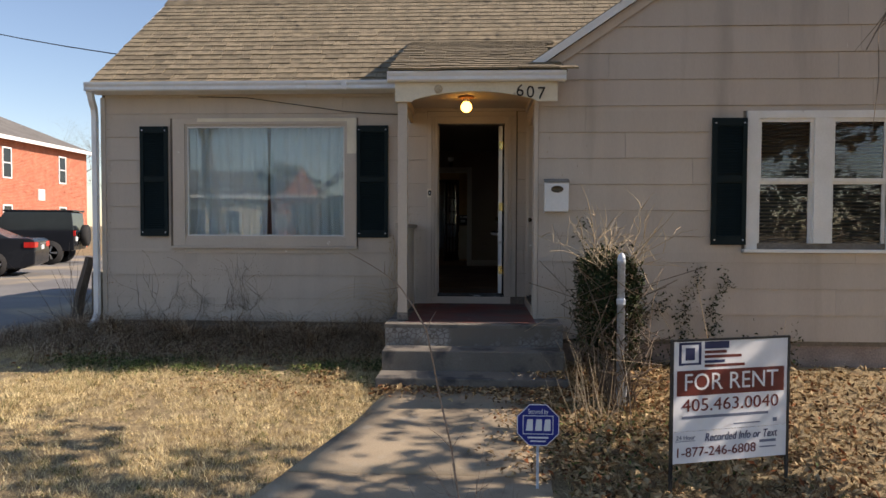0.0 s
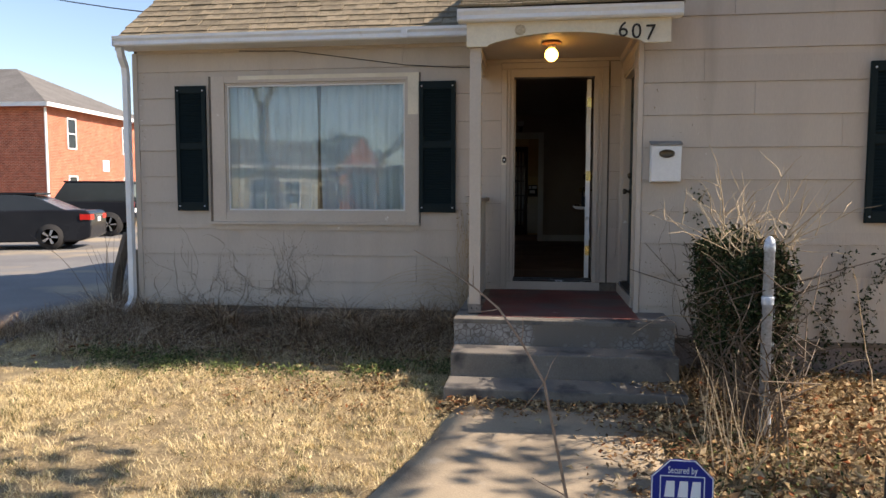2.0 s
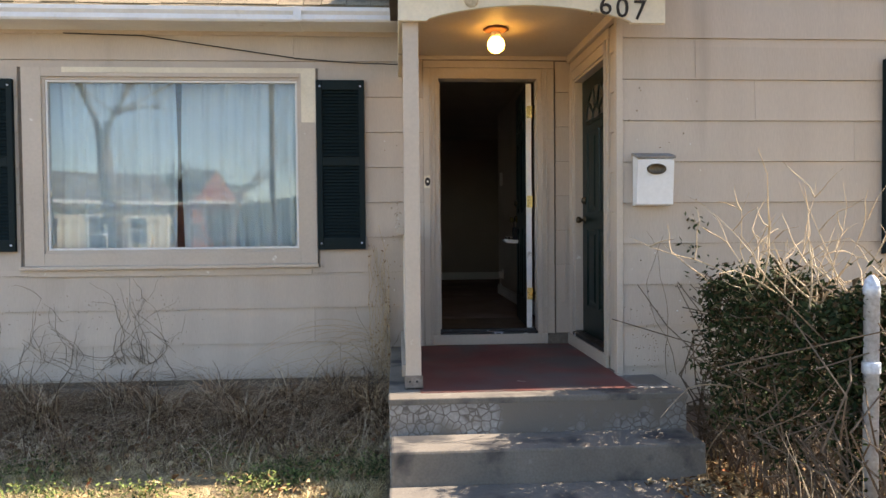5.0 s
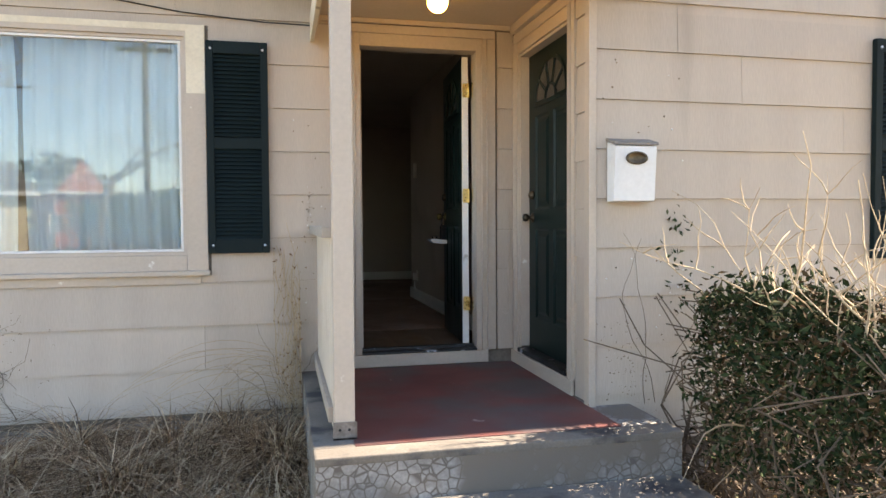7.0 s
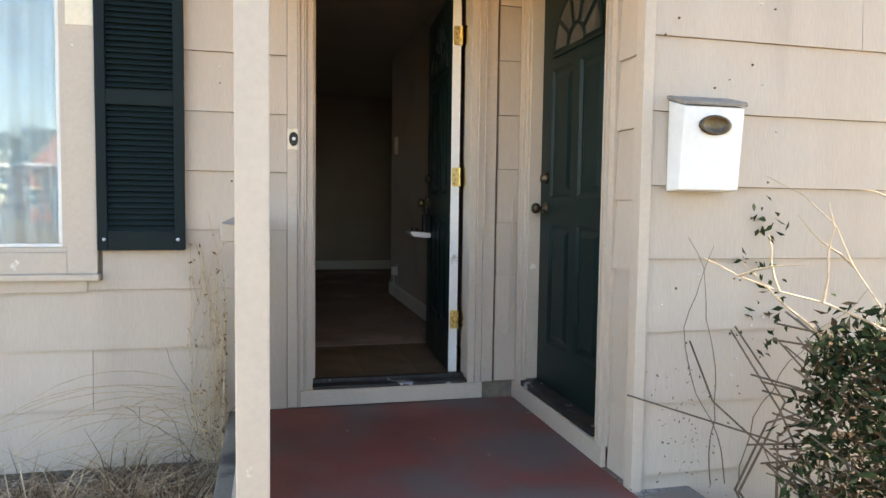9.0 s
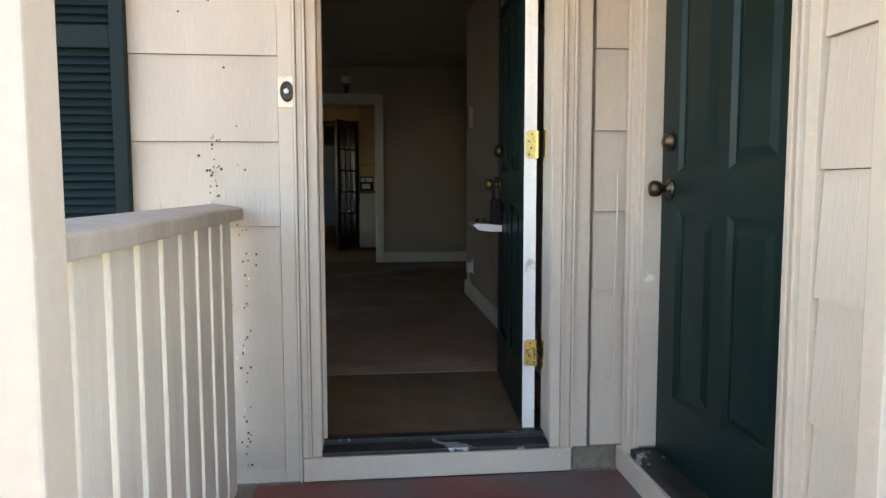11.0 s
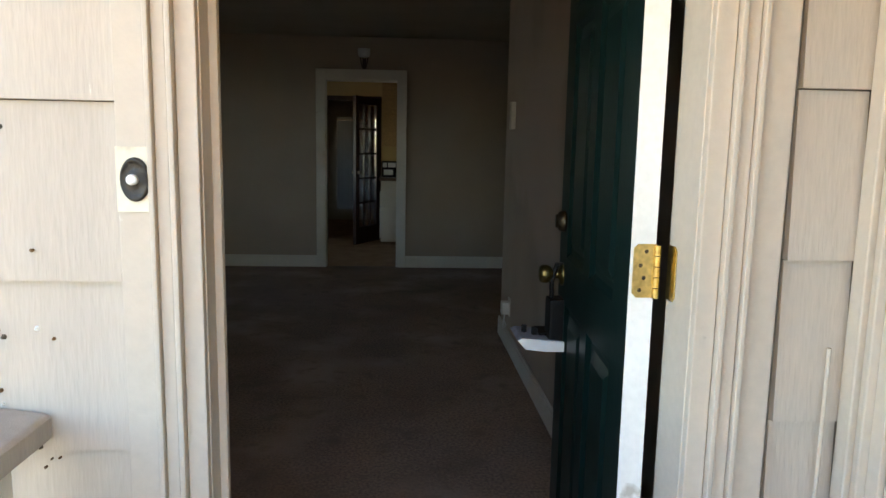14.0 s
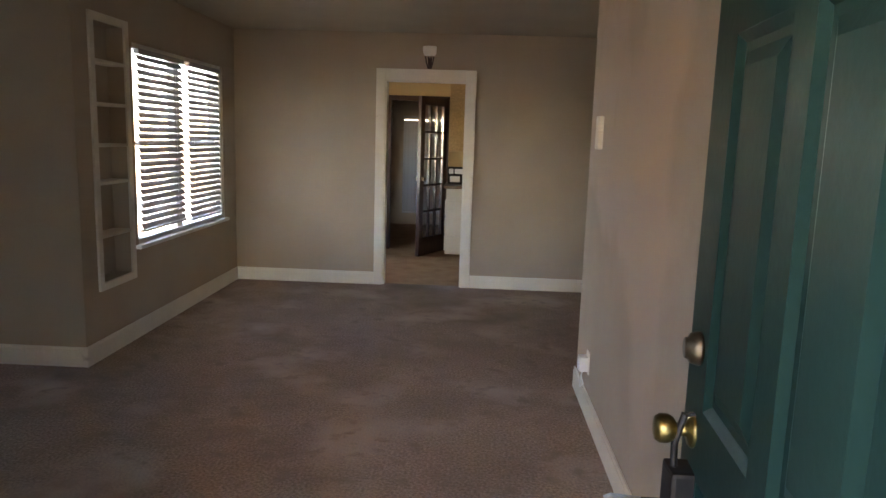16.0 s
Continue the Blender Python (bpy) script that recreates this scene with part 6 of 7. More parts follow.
boxes("panel_lines", [(AX - 0.088, AX + 0.088, AY - 0.0045, AY - 0.0031, AZ + 0.052, AZ + 0.056), (AX - 0.088, AX - 0.084, AY - 0.0045, AY - 0.0031, AZ - 0.05, AZ + 0.052), (AX + 0.084, AX + 0.088, AY - 0.0045, AY - 0.0031, AZ - 0.05, AZ + 0.052), (AX - 0.088, AX + 0.088, AY - 0.0045, AY - 0.0031, AZ - 0.054, AZ - 0.05)], M_SIGN, alarm_sign)
ob_mesh("emblem", *many([prism_vf([(AX + u - 0.020, AZ - 0.033), (AX + u - 0.012, AZ + 0.034), (AX + u + 0.020, AZ + 0.034), (AX + u + 0.020, AZ - 0.033)], "y", AY - 0.0045, AY - 0.0031) for u in (-0.050, 0.002, 0.052)]), M_SIGN, alarm_sign)
lettering("lettering", "Secured by", 0.04, (AX, AY - 0.004, AZ + 0.078), M_SIGN, alarm_sign, (90, 0, 0), 0.115, 0.0008)
boxes("small_print", [(AX - 0.06, AX + 0.06, AY - 0.0045, AY - 0.0031, AZ - 0.078, AZ - 0.068), (AX - 0.045, AX + 0.045, AY - 0.0045, AY - 0.0031, AZ - 0.098, AZ - 0.09)], M_SIGN, alarm_sign)
box("stake", AX - 0.008, AX + 0.008, AY + 0.004, AY + 0.012, -0.15, AZ + 0.06, M_GALV, alarm_sign, 0.002)

# ---- plants: grass, leaves, ivy, stems ----
def scatter_mesh(name, tris, mats, label, category, weights=None):
    """tris: a list of (vertices, faces) bits; each bit takes one of the materials by chance."""
    r = random.Random(3)
    verts, faces, which = [], [], []
    for v, f in tris:
        k = len(verts)
        verts.extend(v)
        m = r.choices(range(len(mats)), weights)[0]
        for q in f:
            faces.append(tuple(i + k for i in q))
            which.append(m)
    me = bpy.data.meshes.new(name)
    me.from_pydata(verts, [], faces)
    for m in mats:
        me.materials.append(m)
    me.polygons.foreach_set("material_index", which)
    me.update()
    return tagged(new(name, me), label, category, kind="stuff")


def plant_mat(name, c, vary=0.3):
    return surf(name, c, tuple(v * (1 - vary) for v in c), 25, 0.85, 0.0, 60, fine=0.2, spec=0.12)


STRAW = [plant_mat("straw_pale", (0.84, 0.69, 0.40)), plant_mat("straw_gold", (0.60, 0.46, 0.23)), plant_mat("straw_brown", (0.27, 0.19, 0.095)), plant_mat("grass_green", (0.10, 0.13, 0.035))]
DEAD = [plant_mat("dead_grass_pale", (0.74, 0.575, 0.375)), plant_mat("dead_grass", (0.40, 0.27, 0.165)), plant_mat("dead_grass_dark", (0.13, 0.08, 0.045))]
LITTER = [plant_mat("leaf_tan", (0.42, 0.28, 0.14)), plant_mat("leaf_brown", (0.25, 0.145, 0.07)), plant_mat("leaf_pale", (0.52, 0.39, 0.22)), plant_mat("leaf_rust", (0.28, 0.10, 0.04)), plant_mat("leaf_dark", (0.12, 0.075, 0.04))]
IVY = [plant_mat("ivy_dark", (0.022, 0.034, 0.014)), plant_mat("ivy_green", (0.042, 0.060, 0.022)), plant_mat("ivy_brown", (0.085, 0.055, 0.028)), plant_mat("ivy_pale", (0.13, 0.13, 0.065))]
WEED = [plant_mat("weed_green", (0.13, 0.15, 0.055)), plant_mat("weed_light", (0.24, 0.30, 0.09)), plant_mat("weed_dark", (0.035, 0.06, 0.02))]
M_STALK = surf("pale_dry_stalk", (0.50, 0.39, 0.25), (0.40, 0.30, 0.19), 9, 0.8, 0.1, 60)
M_VINE = surf("dark_vine_stem", (0.17, 0.125, 0.085), (0.11, 0.08, 0.055), 9, 0.85, 0.1, 60)


def blade(r, x, y, z, h, lean, w):
    a, b = r.uniform(0, 6.283), r.uniform(0, 6.283)
    dx, dy = math.cos(a) * w, math.sin(a) * w
    lx, ly = math.cos(b) * lean * h, math.sin(b) * lean * h
    return [(x - dx, y - dy, z), (x + dx, y + dy, z), (x + lx, y + ly, z + h * math.sqrt(max(0.05, 1 - lean * lean)))], [(0, 1, 2)]


def long_blade(r, x, y, z, h, w, out=1.0):
    a = r.uniform(0, 6.283)
    c, s = math.cos(a), math.sin(a)
    v = []
    for k in range(4):
        u = k / 3
        d = out * h * 0.75 * u * u
        v += [(x + c * d - s * w * (1 - u * 0.9), y + s * d + c * w * (1 - u * 0.9), z + h * (u - 0.50 * out * u * u)), (x + c * d + s * w * (1 - u * 0.9), y + s * d - c * w * (1 - u * 0.9), z + h * (u - 0.50 * out * u * u))]
    return v, [(0, 1, 3, 2), (2, 3, 5, 4), (4, 5, 7, 6)]


def leaf_bit(r, p, size, flat=0.5):
    n = Vector((r.gauss(0, 1), r.gauss(0, 1), r.gauss(0, 1) + flat * 3)).normalized()
    t = n.orthogonal().normalized()
    t.rotate(Matrix.Rotation(r.uniform(0, 6.283), 3, n))
    b = n.cross(t)
    L, W = size, size * r.uniform(0.32, 0.5)
    p = Vector(p)
    c = n * size * r.uniform(-0.12, 0.25)
    return [p - t * L / 2, p + b * W / 2 + c - t * L * 0.08, p + t * L / 2 + n * size * r.uniform(-0.1, 0.2), p - b * W / 2 + c - t * L * 0.08], [(0, 1, 2), (0, 2, 3)]


def on_path(x, y):
    a, b = WALKX(y)
    return y < 6.2 and a + 0.03 < x < b - 0.02


gr1 = random.Random(21)
bits = []
while len(bits) < 15500:
    y = 1.6 + 6.3 * gr1.random() ** 0.85
    x = gr1.uniform(-5.6, 0.0) if gr1.random() < 0.92 else gr1.uniform(1.0, 4.5)
    if on_path(x, y) or (y > 6.06 and x > -0.52 and x < 1.3):
        continue
    n = noise.noise(Vector((x * 1.1, y * 1.1, 0))) + 0.6 * noise.noise(Vector((x * 4, y * 4, 7)))
    if gr1.random() > 0.66 + 0.6 * n:
        continue
    tuft, tall, spread = [], gr1.uniform(0.022, 0.075) * (1 + 0.4 * n), gr1.uniform(0.012, 0.035)
    for _ in range(gr1.randrange(9, 16)):
        u, w = x + gr1.gauss(0, spread), y + gr1.gauss(0, spread)
        if not on_path(u, w):
            tuft.append(blade(gr1, u, w, ground_z(u, w) - 0.015, tall * gr1.uniform(0.6, 1.2), gr1.uniform(0.35, 0.95), gr1.uniform(0.0014, 0.0030)))
    if tuft:
        bits.append(many(tuft))
scatter_mesh("lawn_grass", bits, STRAW, "short dry yellow winter grass of the lawn", "grass", (48, 32, 14, 6))
bits = []
while len(bits) < 24000:
    x, y = gr1.uniform(-5.3, -0.47), 8.5 - abs(gr1.gauss(0, 0.62))
    if x < -4.25:
        y = gr1.uniform(7.4, 9.6)
    if y < 7.05:
        continue
    n = noise.noise(Vector((x * 1.6, y * 1.2, 4)))
    if gr1.random() > 0.6 + n:
        continue
    bits.append(long_blade(gr1, x, y, ground_z(x, y) - 0.02, gr1.uniform(0.12, 0.40) * (1 + 0.7 * n), gr1.uniform(0.002, 0.0048), gr1.uniform(0.9, 2.6)))
for cx, cy in ((-1.2, 8.05), (-0.9, 8.2), (-1.75, 8.15), (-0.65, 7.9), (-3.3, 8.2), (-4.5, 8.3), (-2.5, 8.2), (-2.1, 7.85), (-2.95, 7.9), (-3.75, 8.0), (-1.45, 7.7), (-4.05, 8.25)):
    for _ in range(420):
        x, y = cx + gr1.gauss(0, 0.07), cy + gr1.gauss(0, 0.06)
        bits.append(long_blade(gr1, x, min(y, 8.5), ground_z(x, y) - 0.02, gr1.uniform(0.32, 0.72), gr1.uniform(0.0026, 0.0052), gr1.uniform(0.8, 2.2)))
scatter_mesh("dead_tall_grass", bits, DEAD, "tangled long dead grass along the house wall", "grass", (22, 42, 36))
bits = []
for _ in range(14000):
    x = gr1.uniform(-4.0, -0.5)
    y = 6.80 + gr1.gauss(0, 0.24) - 0.05 * x
    if noise.noise(Vector((x * 2.2, y * 2.2, 9))) + gr1.uniform(-0.25, 0.25) < 0.02:
        continue
    bits.append(leaf_bit(gr1, (x, y, ground_z(x, y) + gr1.uniform(0.0, 0.07)), gr1.uniform(0.014, 0.034), 0.5))
for _ in range(1300):
    x, y = gr1.gauss(1.35, 0.45), gr1.gauss(4.9, 0.5)
    if not on_path(x, y):
        bits.append(leaf_bit(gr1, (x, y, ground_z(x, y) + gr1.uniform(0, 0.05)), gr1.uniform(0.02, 0.045), 0.5))
scatter_mesh("green_weeds", bits, WEED, "low green weeds at the edge of the lawn", "weeds", (5, 3, 4))
bits = []
while len(bits) < 17500:
    u = gr1.random()
    if u < 0.60:
        x, y = 0.95 + abs(gr1.gauss(0.2, 1.7)), gr1.uniform(3.0, 7.2)
    elif u < 0.94:
        x, y = gr1.uniform(-4.3, -0.45), 8.5 - abs(gr1.gauss(0, 0.6))
    else:
        x, y = gr1.uniform(-0.5, 1.4), gr1.gauss(6.08, 0.12)
    if x > 5.5 or on_path(x, y) and gr1.random() < 0.97 or (1.0 < x < 1.3 and y > 6.15) or (-0.5 < x < 1.28 and y > 6.16):
        continue
    bits.append(leaf_bit(gr1, (x, y, ground_z(x, y) + gr1.uniform(0.0, 0.05)), gr1.uniform(0.03, 0.085), 0.55))
for _ in range(2600):
    u = gr1.random()
    if u < 0.45:
        x, y, z = gr1.uniform(-0.45, 1.25), 6.13 - abs(gr1.gauss(0, 0.14)), None
    elif u < 0.93:
        x, y, z = 0.98 - abs(gr1.gauss(0, 0.22)), gr1.uniform(4.2, 6.1), None
    else:
        x, y, z = 1.17 - abs(gr1.gauss(0, 0.12)), gr1.uniform(6.14, 6.42), 0.172
    bits.append(leaf_bit(gr1, (x, y, (ground_z(x, y) + 0.022 if z is None else z) + gr1.uniform(0.0, 0.02)), gr1.uniform(0.02, 0.06), 0.8))
for _ in range(1500):
    x, y = gr1.gauss(-1.2, 0.5), gr1.gauss(6.3, 0.35)
    if x < -0.5 and noise.noise(Vector((x * 2.5, y * 2.5, 2))) > -0.05:
        bits.append(leaf_bit(gr1, (x, y, ground_z(x, y) + gr1.uniform(0.01, 0.06)), gr1.uniform(0.02, 0.05), 0.55))
scatter_mesh("leaf_litter", bits, LITTER, "fallen dry brown leaves in the side bed", "fallen leaves", (28, 21, 27, 8, 16))
bits = []
for _ in range(9000):
    x, y = 0.95 + abs(gr1.gauss(0.1, 1.3)), gr1.uniform(3.0, 7.1)
    if on_path(x, y) or (x < 1.3 and y > 6.15):
        continue
    bits.append(blade(gr1, x, y, ground_z(x, y) - 0.01, gr1.uniform(0.05, 0.16), gr1.uniform(0.5, 0.95), gr1.uniform(0.001, 0.002)))
scatter_mesh("dry_stubble", bits, STRAW, "dry stubble among the fallen leaves", "grass", (40, 30, 25, 5))

# steel fence post and the ivy hedge behind it
fp = thing("fence_post", (1.53, 5.62, 0.0), "galvanised steel fence post with a domed cap, in ivy", "post")
lathe("pipe", [(0.030, -0.1), (0.030, 1.20), (0.033, 1.201), (0.033, 1.235), (0.027, 1.265), (0.012, 1.285), (0.003, 1.29)], (1.53, 5.62, 0.0), M_GALV, fp, n=16)
lathe("collar", [(0.034, 0.88), (0.036, 0.885), (0.036, 0.925), (0.034, 0.93)], (1.53, 5.62, 0.0), M_GALV, fp, n=16)
fixed(ob_mesh("second_pipe", *tube_vf([(1.585, 5.72, -0.1), (1.585, 5.72, 1.12)], 0.02, 10), M_GALV, fp))
ivy = thing("ivy_hedge", (1.58, 6.4, 0.0), "ivy-covered fence forming a dense dark hedge", "hedge")
iv = random.Random(8)
stems = []
for _ in range(150):
    x, y = iv.gauss(1.55, 0.06), iv.uniform(5.5, 7.15)
    top = iv.uniform(0.5, 1.2)
    pts = [(x + iv.gauss(0, 0.05) * k, y + iv.gauss(0, 0.06) * k, top * k / 4) for k in range(5)]
    stems.append(tube_vf(pts, [0.007, 0.006, 0.005, 0.004, 0.003], 4))
for _ in range(26):
    x, y = iv.gauss(1.49, 0.05), iv.uniform(5.5, 6.9)
    pts = [(x + iv.gauss(0, 0.018) * k, y + iv.gauss(0, 0.03) * k, iv.uniform(0.4, 0.8) * k / 4) for k in range(5)]
    stems.append(tube_vf(pts, [0.005, 0.005, 0.004, 0.003, 0.002], 4))
for _ in range(90):
    z = iv.uniform(0.2, 1.15)
    pts = [(iv.gauss(1.56, 0.08), 5.6 + 1.5 * k / 4, z + iv.gauss(0, 0.06)) for k in range(5)]
    stems.append(tube_vf(pts, 0.004, 3))
tagged(ob_mesh("stems", *many(stems), M_VINE, ivy), "woody ivy stems", kind="stuff")
core = []
for _ in range(15000):
    y = 5.62 + 1.28 * iv.random()
    lid = 1.13 + 0.16 * noise.noise(Vector((y * 2.1, 0, 6)))
    z = 0.06 + lid * iv.random() ** 0.7
    half = (0.075 + 0.09 * noise.noise(Vector((y * 2.5, z * 2.5, 2))) + 0.075 * min(1.0, z / 0.7)) * (0.55 + 0.45 * min(1.0, (y - 5.62) / 0.45))
    side = iv.choice((-1, -1, 1, 0))
    x = 1.56 + (side * half + iv.gauss(0, 0.042) if side else iv.uniform(-half, half))
    if side == 0:
        z = max(z, lid + iv.gauss(0.03, 0.06)) if iv.random() < 0.5 else z
        y = 5.66 + abs(iv.gauss(0, 0.06)) if z < 1.1 else y
    dens = noise.noise(Vector((y * 3.0, z * 3.0, 5))) + (z - 0.62) * 1.7
    if iv.random() > 0.70 + dens:
        continue
    core.append(leaf_bit(iv, (x, y, z), iv.uniform(0.026, 0.056), 0.15))
for _ in range(700):
    z = iv.uniform(0.35, 1.2)
    a = iv.uniform(0, 6.28)
    rr = 0.06 + abs(iv.gauss(0, 0.05))
    core.append(leaf_bit(iv, (1.54 + rr * math.cos(a) + 0.03, 5.70 + rr * math.sin(a) * 0.8, z), iv.uniform(0.03, 0.05), 0.1))
iv_leaves = scatter_mesh("leaves", core, IVY, "dense small ivy leaves", "", (42, 30, 20, 9))
child_of(iv_leaves, ivy)
# ivy that climbs the wing wall and creeps along its foot
climb = []
for base, top, n in (((2.42, 0.25), (2.60, 1.06), 260), ((2.72, 0.2), (2.86, 1.02), 240), ((1.50, 1.1), (1.44, 1.62), 60), ((1.7, 0.3), (2.3, 0.75), 320), ((2.9, 0.2), (3.6, 0.42), 120)):
    for _ in range(n):
        k = iv.random() ** 1.2
        wig = 0.04 * math.sin(k * 9)
        climb.append(leaf_bit(iv, (base[0] + (top[0] - base[0]) * k + wig + iv.gauss(0, 0.045), WING_Y - 0.02 - abs(iv.gauss(0.02, 0.02)), base[1] + (top[1] - base[1]) * k + iv.gauss(0, 0.06)), iv.uniform(0.025, 0.05), 0.0))
for _ in range(700):
    climb.append(leaf_bit(iv, (iv.uniform(1.5, 3.6), WING_Y - abs(iv.gauss(0.05, 0.12)), ground_z(2, 7.2) + abs(iv.gauss(0.05, 0.14))), iv.uniform(0.03, 0.05), 0.2))
scatter_mesh("wall_ivy", climb, IVY, "ivy shoots climbing the foot of the wing wall", "ivy", (40, 35, 15, 10))


def sprig(r, p, way, length, rad, wob=0.12, n=6, droop=0.0):
    pts, w = [Vector(p)], Vector(way).normalized()
    for i in range(n):
        w = (w + Vector((r.gauss(0, wob), r.gauss(0, wob), r.gauss(0, wob) - droop))).normalized()
        pts.append(pts[-1] + w * length / n)
    return pts, tube_vf(pts, [rad * (1 - 0.75 * i / n) for i in range(n + 1)], 5)


st = thing("bare_shrub", (1.55, 5.9, 0.0), "pale leafless shrub stems rising out of the ivy", "shrub")
sr = random.Random(12)
sv = []
for _ in range(34):
    p = (sr.gauss(1.56, 0.10), sr.uniform(5.75, 6.7), sr.uniform(0.95, 1.15))
    pts, vf = sprig(sr, p, (sr.gauss(0.1, 0.55), sr.gauss(-0.1, 0.4), 1.0), sr.uniform(0.35, 0.85), sr.uniform(0.003, 0.0065), 0.17)
    sv.append(vf)
    for _ in range(sr.choice((1, 2, 3))):
        q = pts[sr.randrange(2, 6)]
        sv.append(sprig(sr, q, (sr.gauss(0.1, 0.7), sr.gauss(0, 0.5), 0.8), sr.uniform(0.12, 0.3), 0.004, 0.2, 4)[1])
for _ in range(30):
    p = (sr.gauss(1.34, 0.12), sr.gauss(5.35, 0.16), 0.02)
    sv.append(sprig(sr, p, (sr.gauss(-0.12, 0.28), sr.gauss(-0.12, 0.2), 1.0), sr.uniform(0.3, 0.7), sr.uniform(0.002, 0.0042), 0.08, 5)[1])
for p, way, ln, dr in (((1.45, 6.85, 1.12), (-0.7, -0.15, 0.35), 0.45, 0.02), ((1.7, 6.3, 1.0), (-0.9, -0.3, 0.5), 0.9, 0.10), ((1.4, 6.5, 0.62), (-0.9, -0.2, 0.5), 0.75, 0.14), ((2.62, 6.7, 0.1), (-0.25, -0.1, 1.0), 1.0, 0.0), ((2.2, 6.8, 0.1), (0.6, -0.2, 0.6), 0.6, 0.16), ((3.3, 6.9, 0.1), (0.25, 0, 1.0), 0.55, -0.02), ((3.25, 6.9, 0.1), (-0.2, 0, 1.0), 0.45, 0.0), ((1.28, 6.6, 0.1), (-0.2, -0.3, 1.0), 0.42, 0.05), ((1.3, 6.75, 0.1), (0.3, -0.2, 1.0), 0.42, 0.05)):
    sv.append(sprig(sr, p, way, ln, 0.0055, 0.11, 7, dr)[1])
tagged(ob_mesh("stems", *many(sv), M_STALK, st), "pale dry stalks", kind="stuff")

# sapling beside the path
sap = thing("sapling", (0.36, 3.0, -0.08), "thin bare sapling arching over the garden path", "shrub")
main = [(0.36, 3.0, -0.09), (0.345, 3.0, 0.25), (0.30, 3.02, 0.55), (0.25, 3.03, 0.76), (0.19, 3.05, 1.05), (0.13, 3.07, 1.15), (0.07, 3.10, 1.23), (0.0, 3.12, 1.285), (-0.07, 3.15, 1.325), (-0.17, 3.18, 1.375)]
sv = [tube_vf(main, [0.0055, 0.005, 0.0048, 0.0044, 0.0038, 0.0033, 0.0028, 0.0022, 0.0017, 0.0011], 6)]
for i, way, ln in ((4, (0.3, 0, 0.8), 0.13), (4, (-0.5, 0, -0.6), 0.16), (5, (0.25, 0, 0.9), 0.10), (6, (-0.6, 0, -0.15), 0.12), (7, (0.1, 0, 1), 0.08), (3, (-0.7, 0, 0.5), 0.14), (2, (0.6, 0, 0.6), 0.16), (2, (-0.6, 0, 0.7), 0.2)):
    sv.append(sprig(sr, main[i], way, ln * 0.7, 0.002, 0.12, 4)[1])
for _ in range(16):
    p = (sr.gauss(0.42, 0.05), sr.gauss(3.0, 0.05), -0.09)
    pts, vf = sprig(sr, p, (sr.gauss(0.0, 0.32), sr.gauss(0.05, 0.15), 1.0), sr.uniform(0.3, 0.8), sr.uniform(0.0015, 0.003), 0.05, 6)
    sv.append(vf)
    sv.append(sprig(sr, pts[4], (sr.gauss(0, 0.8), 0, 0.8), sr.uniform(0.08, 0.2), 0.0018, 0.15, 4)[1])
ob_mesh("stems", *many(sv), surf("sapling_bark", (0.30, 0.21, 0.15), (0.22, 0.15, 0.10), 9, 0.8, 0.1, 60), sap)

# vines on the house wall
vn = random.Random(30)
vv = []


def wall_vine(x, z, ln, ang, rad=0.0022, y=MAIN_Y - 0.02, wild=0.42):
    pts, a = [Vector((x, y, z))], ang
    n = max(4, int(ln / 0.06))
    for _ in range(n):
        a += vn.gauss(0, wild)
        pts.append(pts[-1] + Vector((math.cos(a) * ln / n, 0, math.sin(a) * ln / n)))
        pts[-1].y = y - abs(vn.gauss(0, 0.006))
    vv.append(tube_vf(pts, [rad * (1 - 0.6 * i / n) for i in range(n + 1)], 4))
    return pts


for _ in range(26):
    p = wall_vine(vn.uniform(-4.1, -2.2), 0.3, vn.uniform(0.35, 0.9), math.pi / 2 + vn.gauss(0, 0.9))
    for _ in range(2):
        q = vn.choice(p[2:])
        wall_vine(q.x, q.z, vn.uniform(0.12, 0.35), vn.uniform(0.2, 2.9), 0.0018)
for _ in range(14):
    wall_vine(vn.gauss(-2.45, 0.12), 0.45, vn.uniform(0.4, 0.85), math.pi / 2 + vn.gauss(0, 0.35), 0.0024)
for _ in range(9):
    wall_vine(vn.uniform(-0.75, -0.5), 0.3, vn.uniform(0.3, 0.7), math.pi / 2 + vn.gauss(0.6, 0.4), 0.0028)
for x0, a0 in ((1.36, 1.75), (1.30, 1.9), (1.42, 1.6)):
    wall_vine(x0, 0.55, 0.95, a0, 0.0021, WING_Y - 0.02, 0.16)
tagged(ob_mesh("wall_vines", *many(vv), M_VINE), "thin leafless vines clinging to the siding", "vine", kind="stuff")
bitsv = []
for _ in range(420):
    bitsv.append(leaf_bit(vn, (vn.choice((vn.gauss(-2.45, 0.2), vn.uniform(-4.2, -2.0), vn.gauss(1.2, 0.08))), 0, vn.uniform(0.35, 1.0)), vn.uniform(0.008, 0.02), 0.0))
bitsv = [([Vector((p[0], (MAIN_Y - 0.022 if p[0] < 0 else WING_Y - 0.022) - abs(p[1]) * 0.5, p[2])) for p in v], f) for v, f in bitsv]
scatter_mesh("vine_leaves", bitsv, [M_VINE, LITTER[4]], "few shrivelled leaves on the wall vines", "vine")
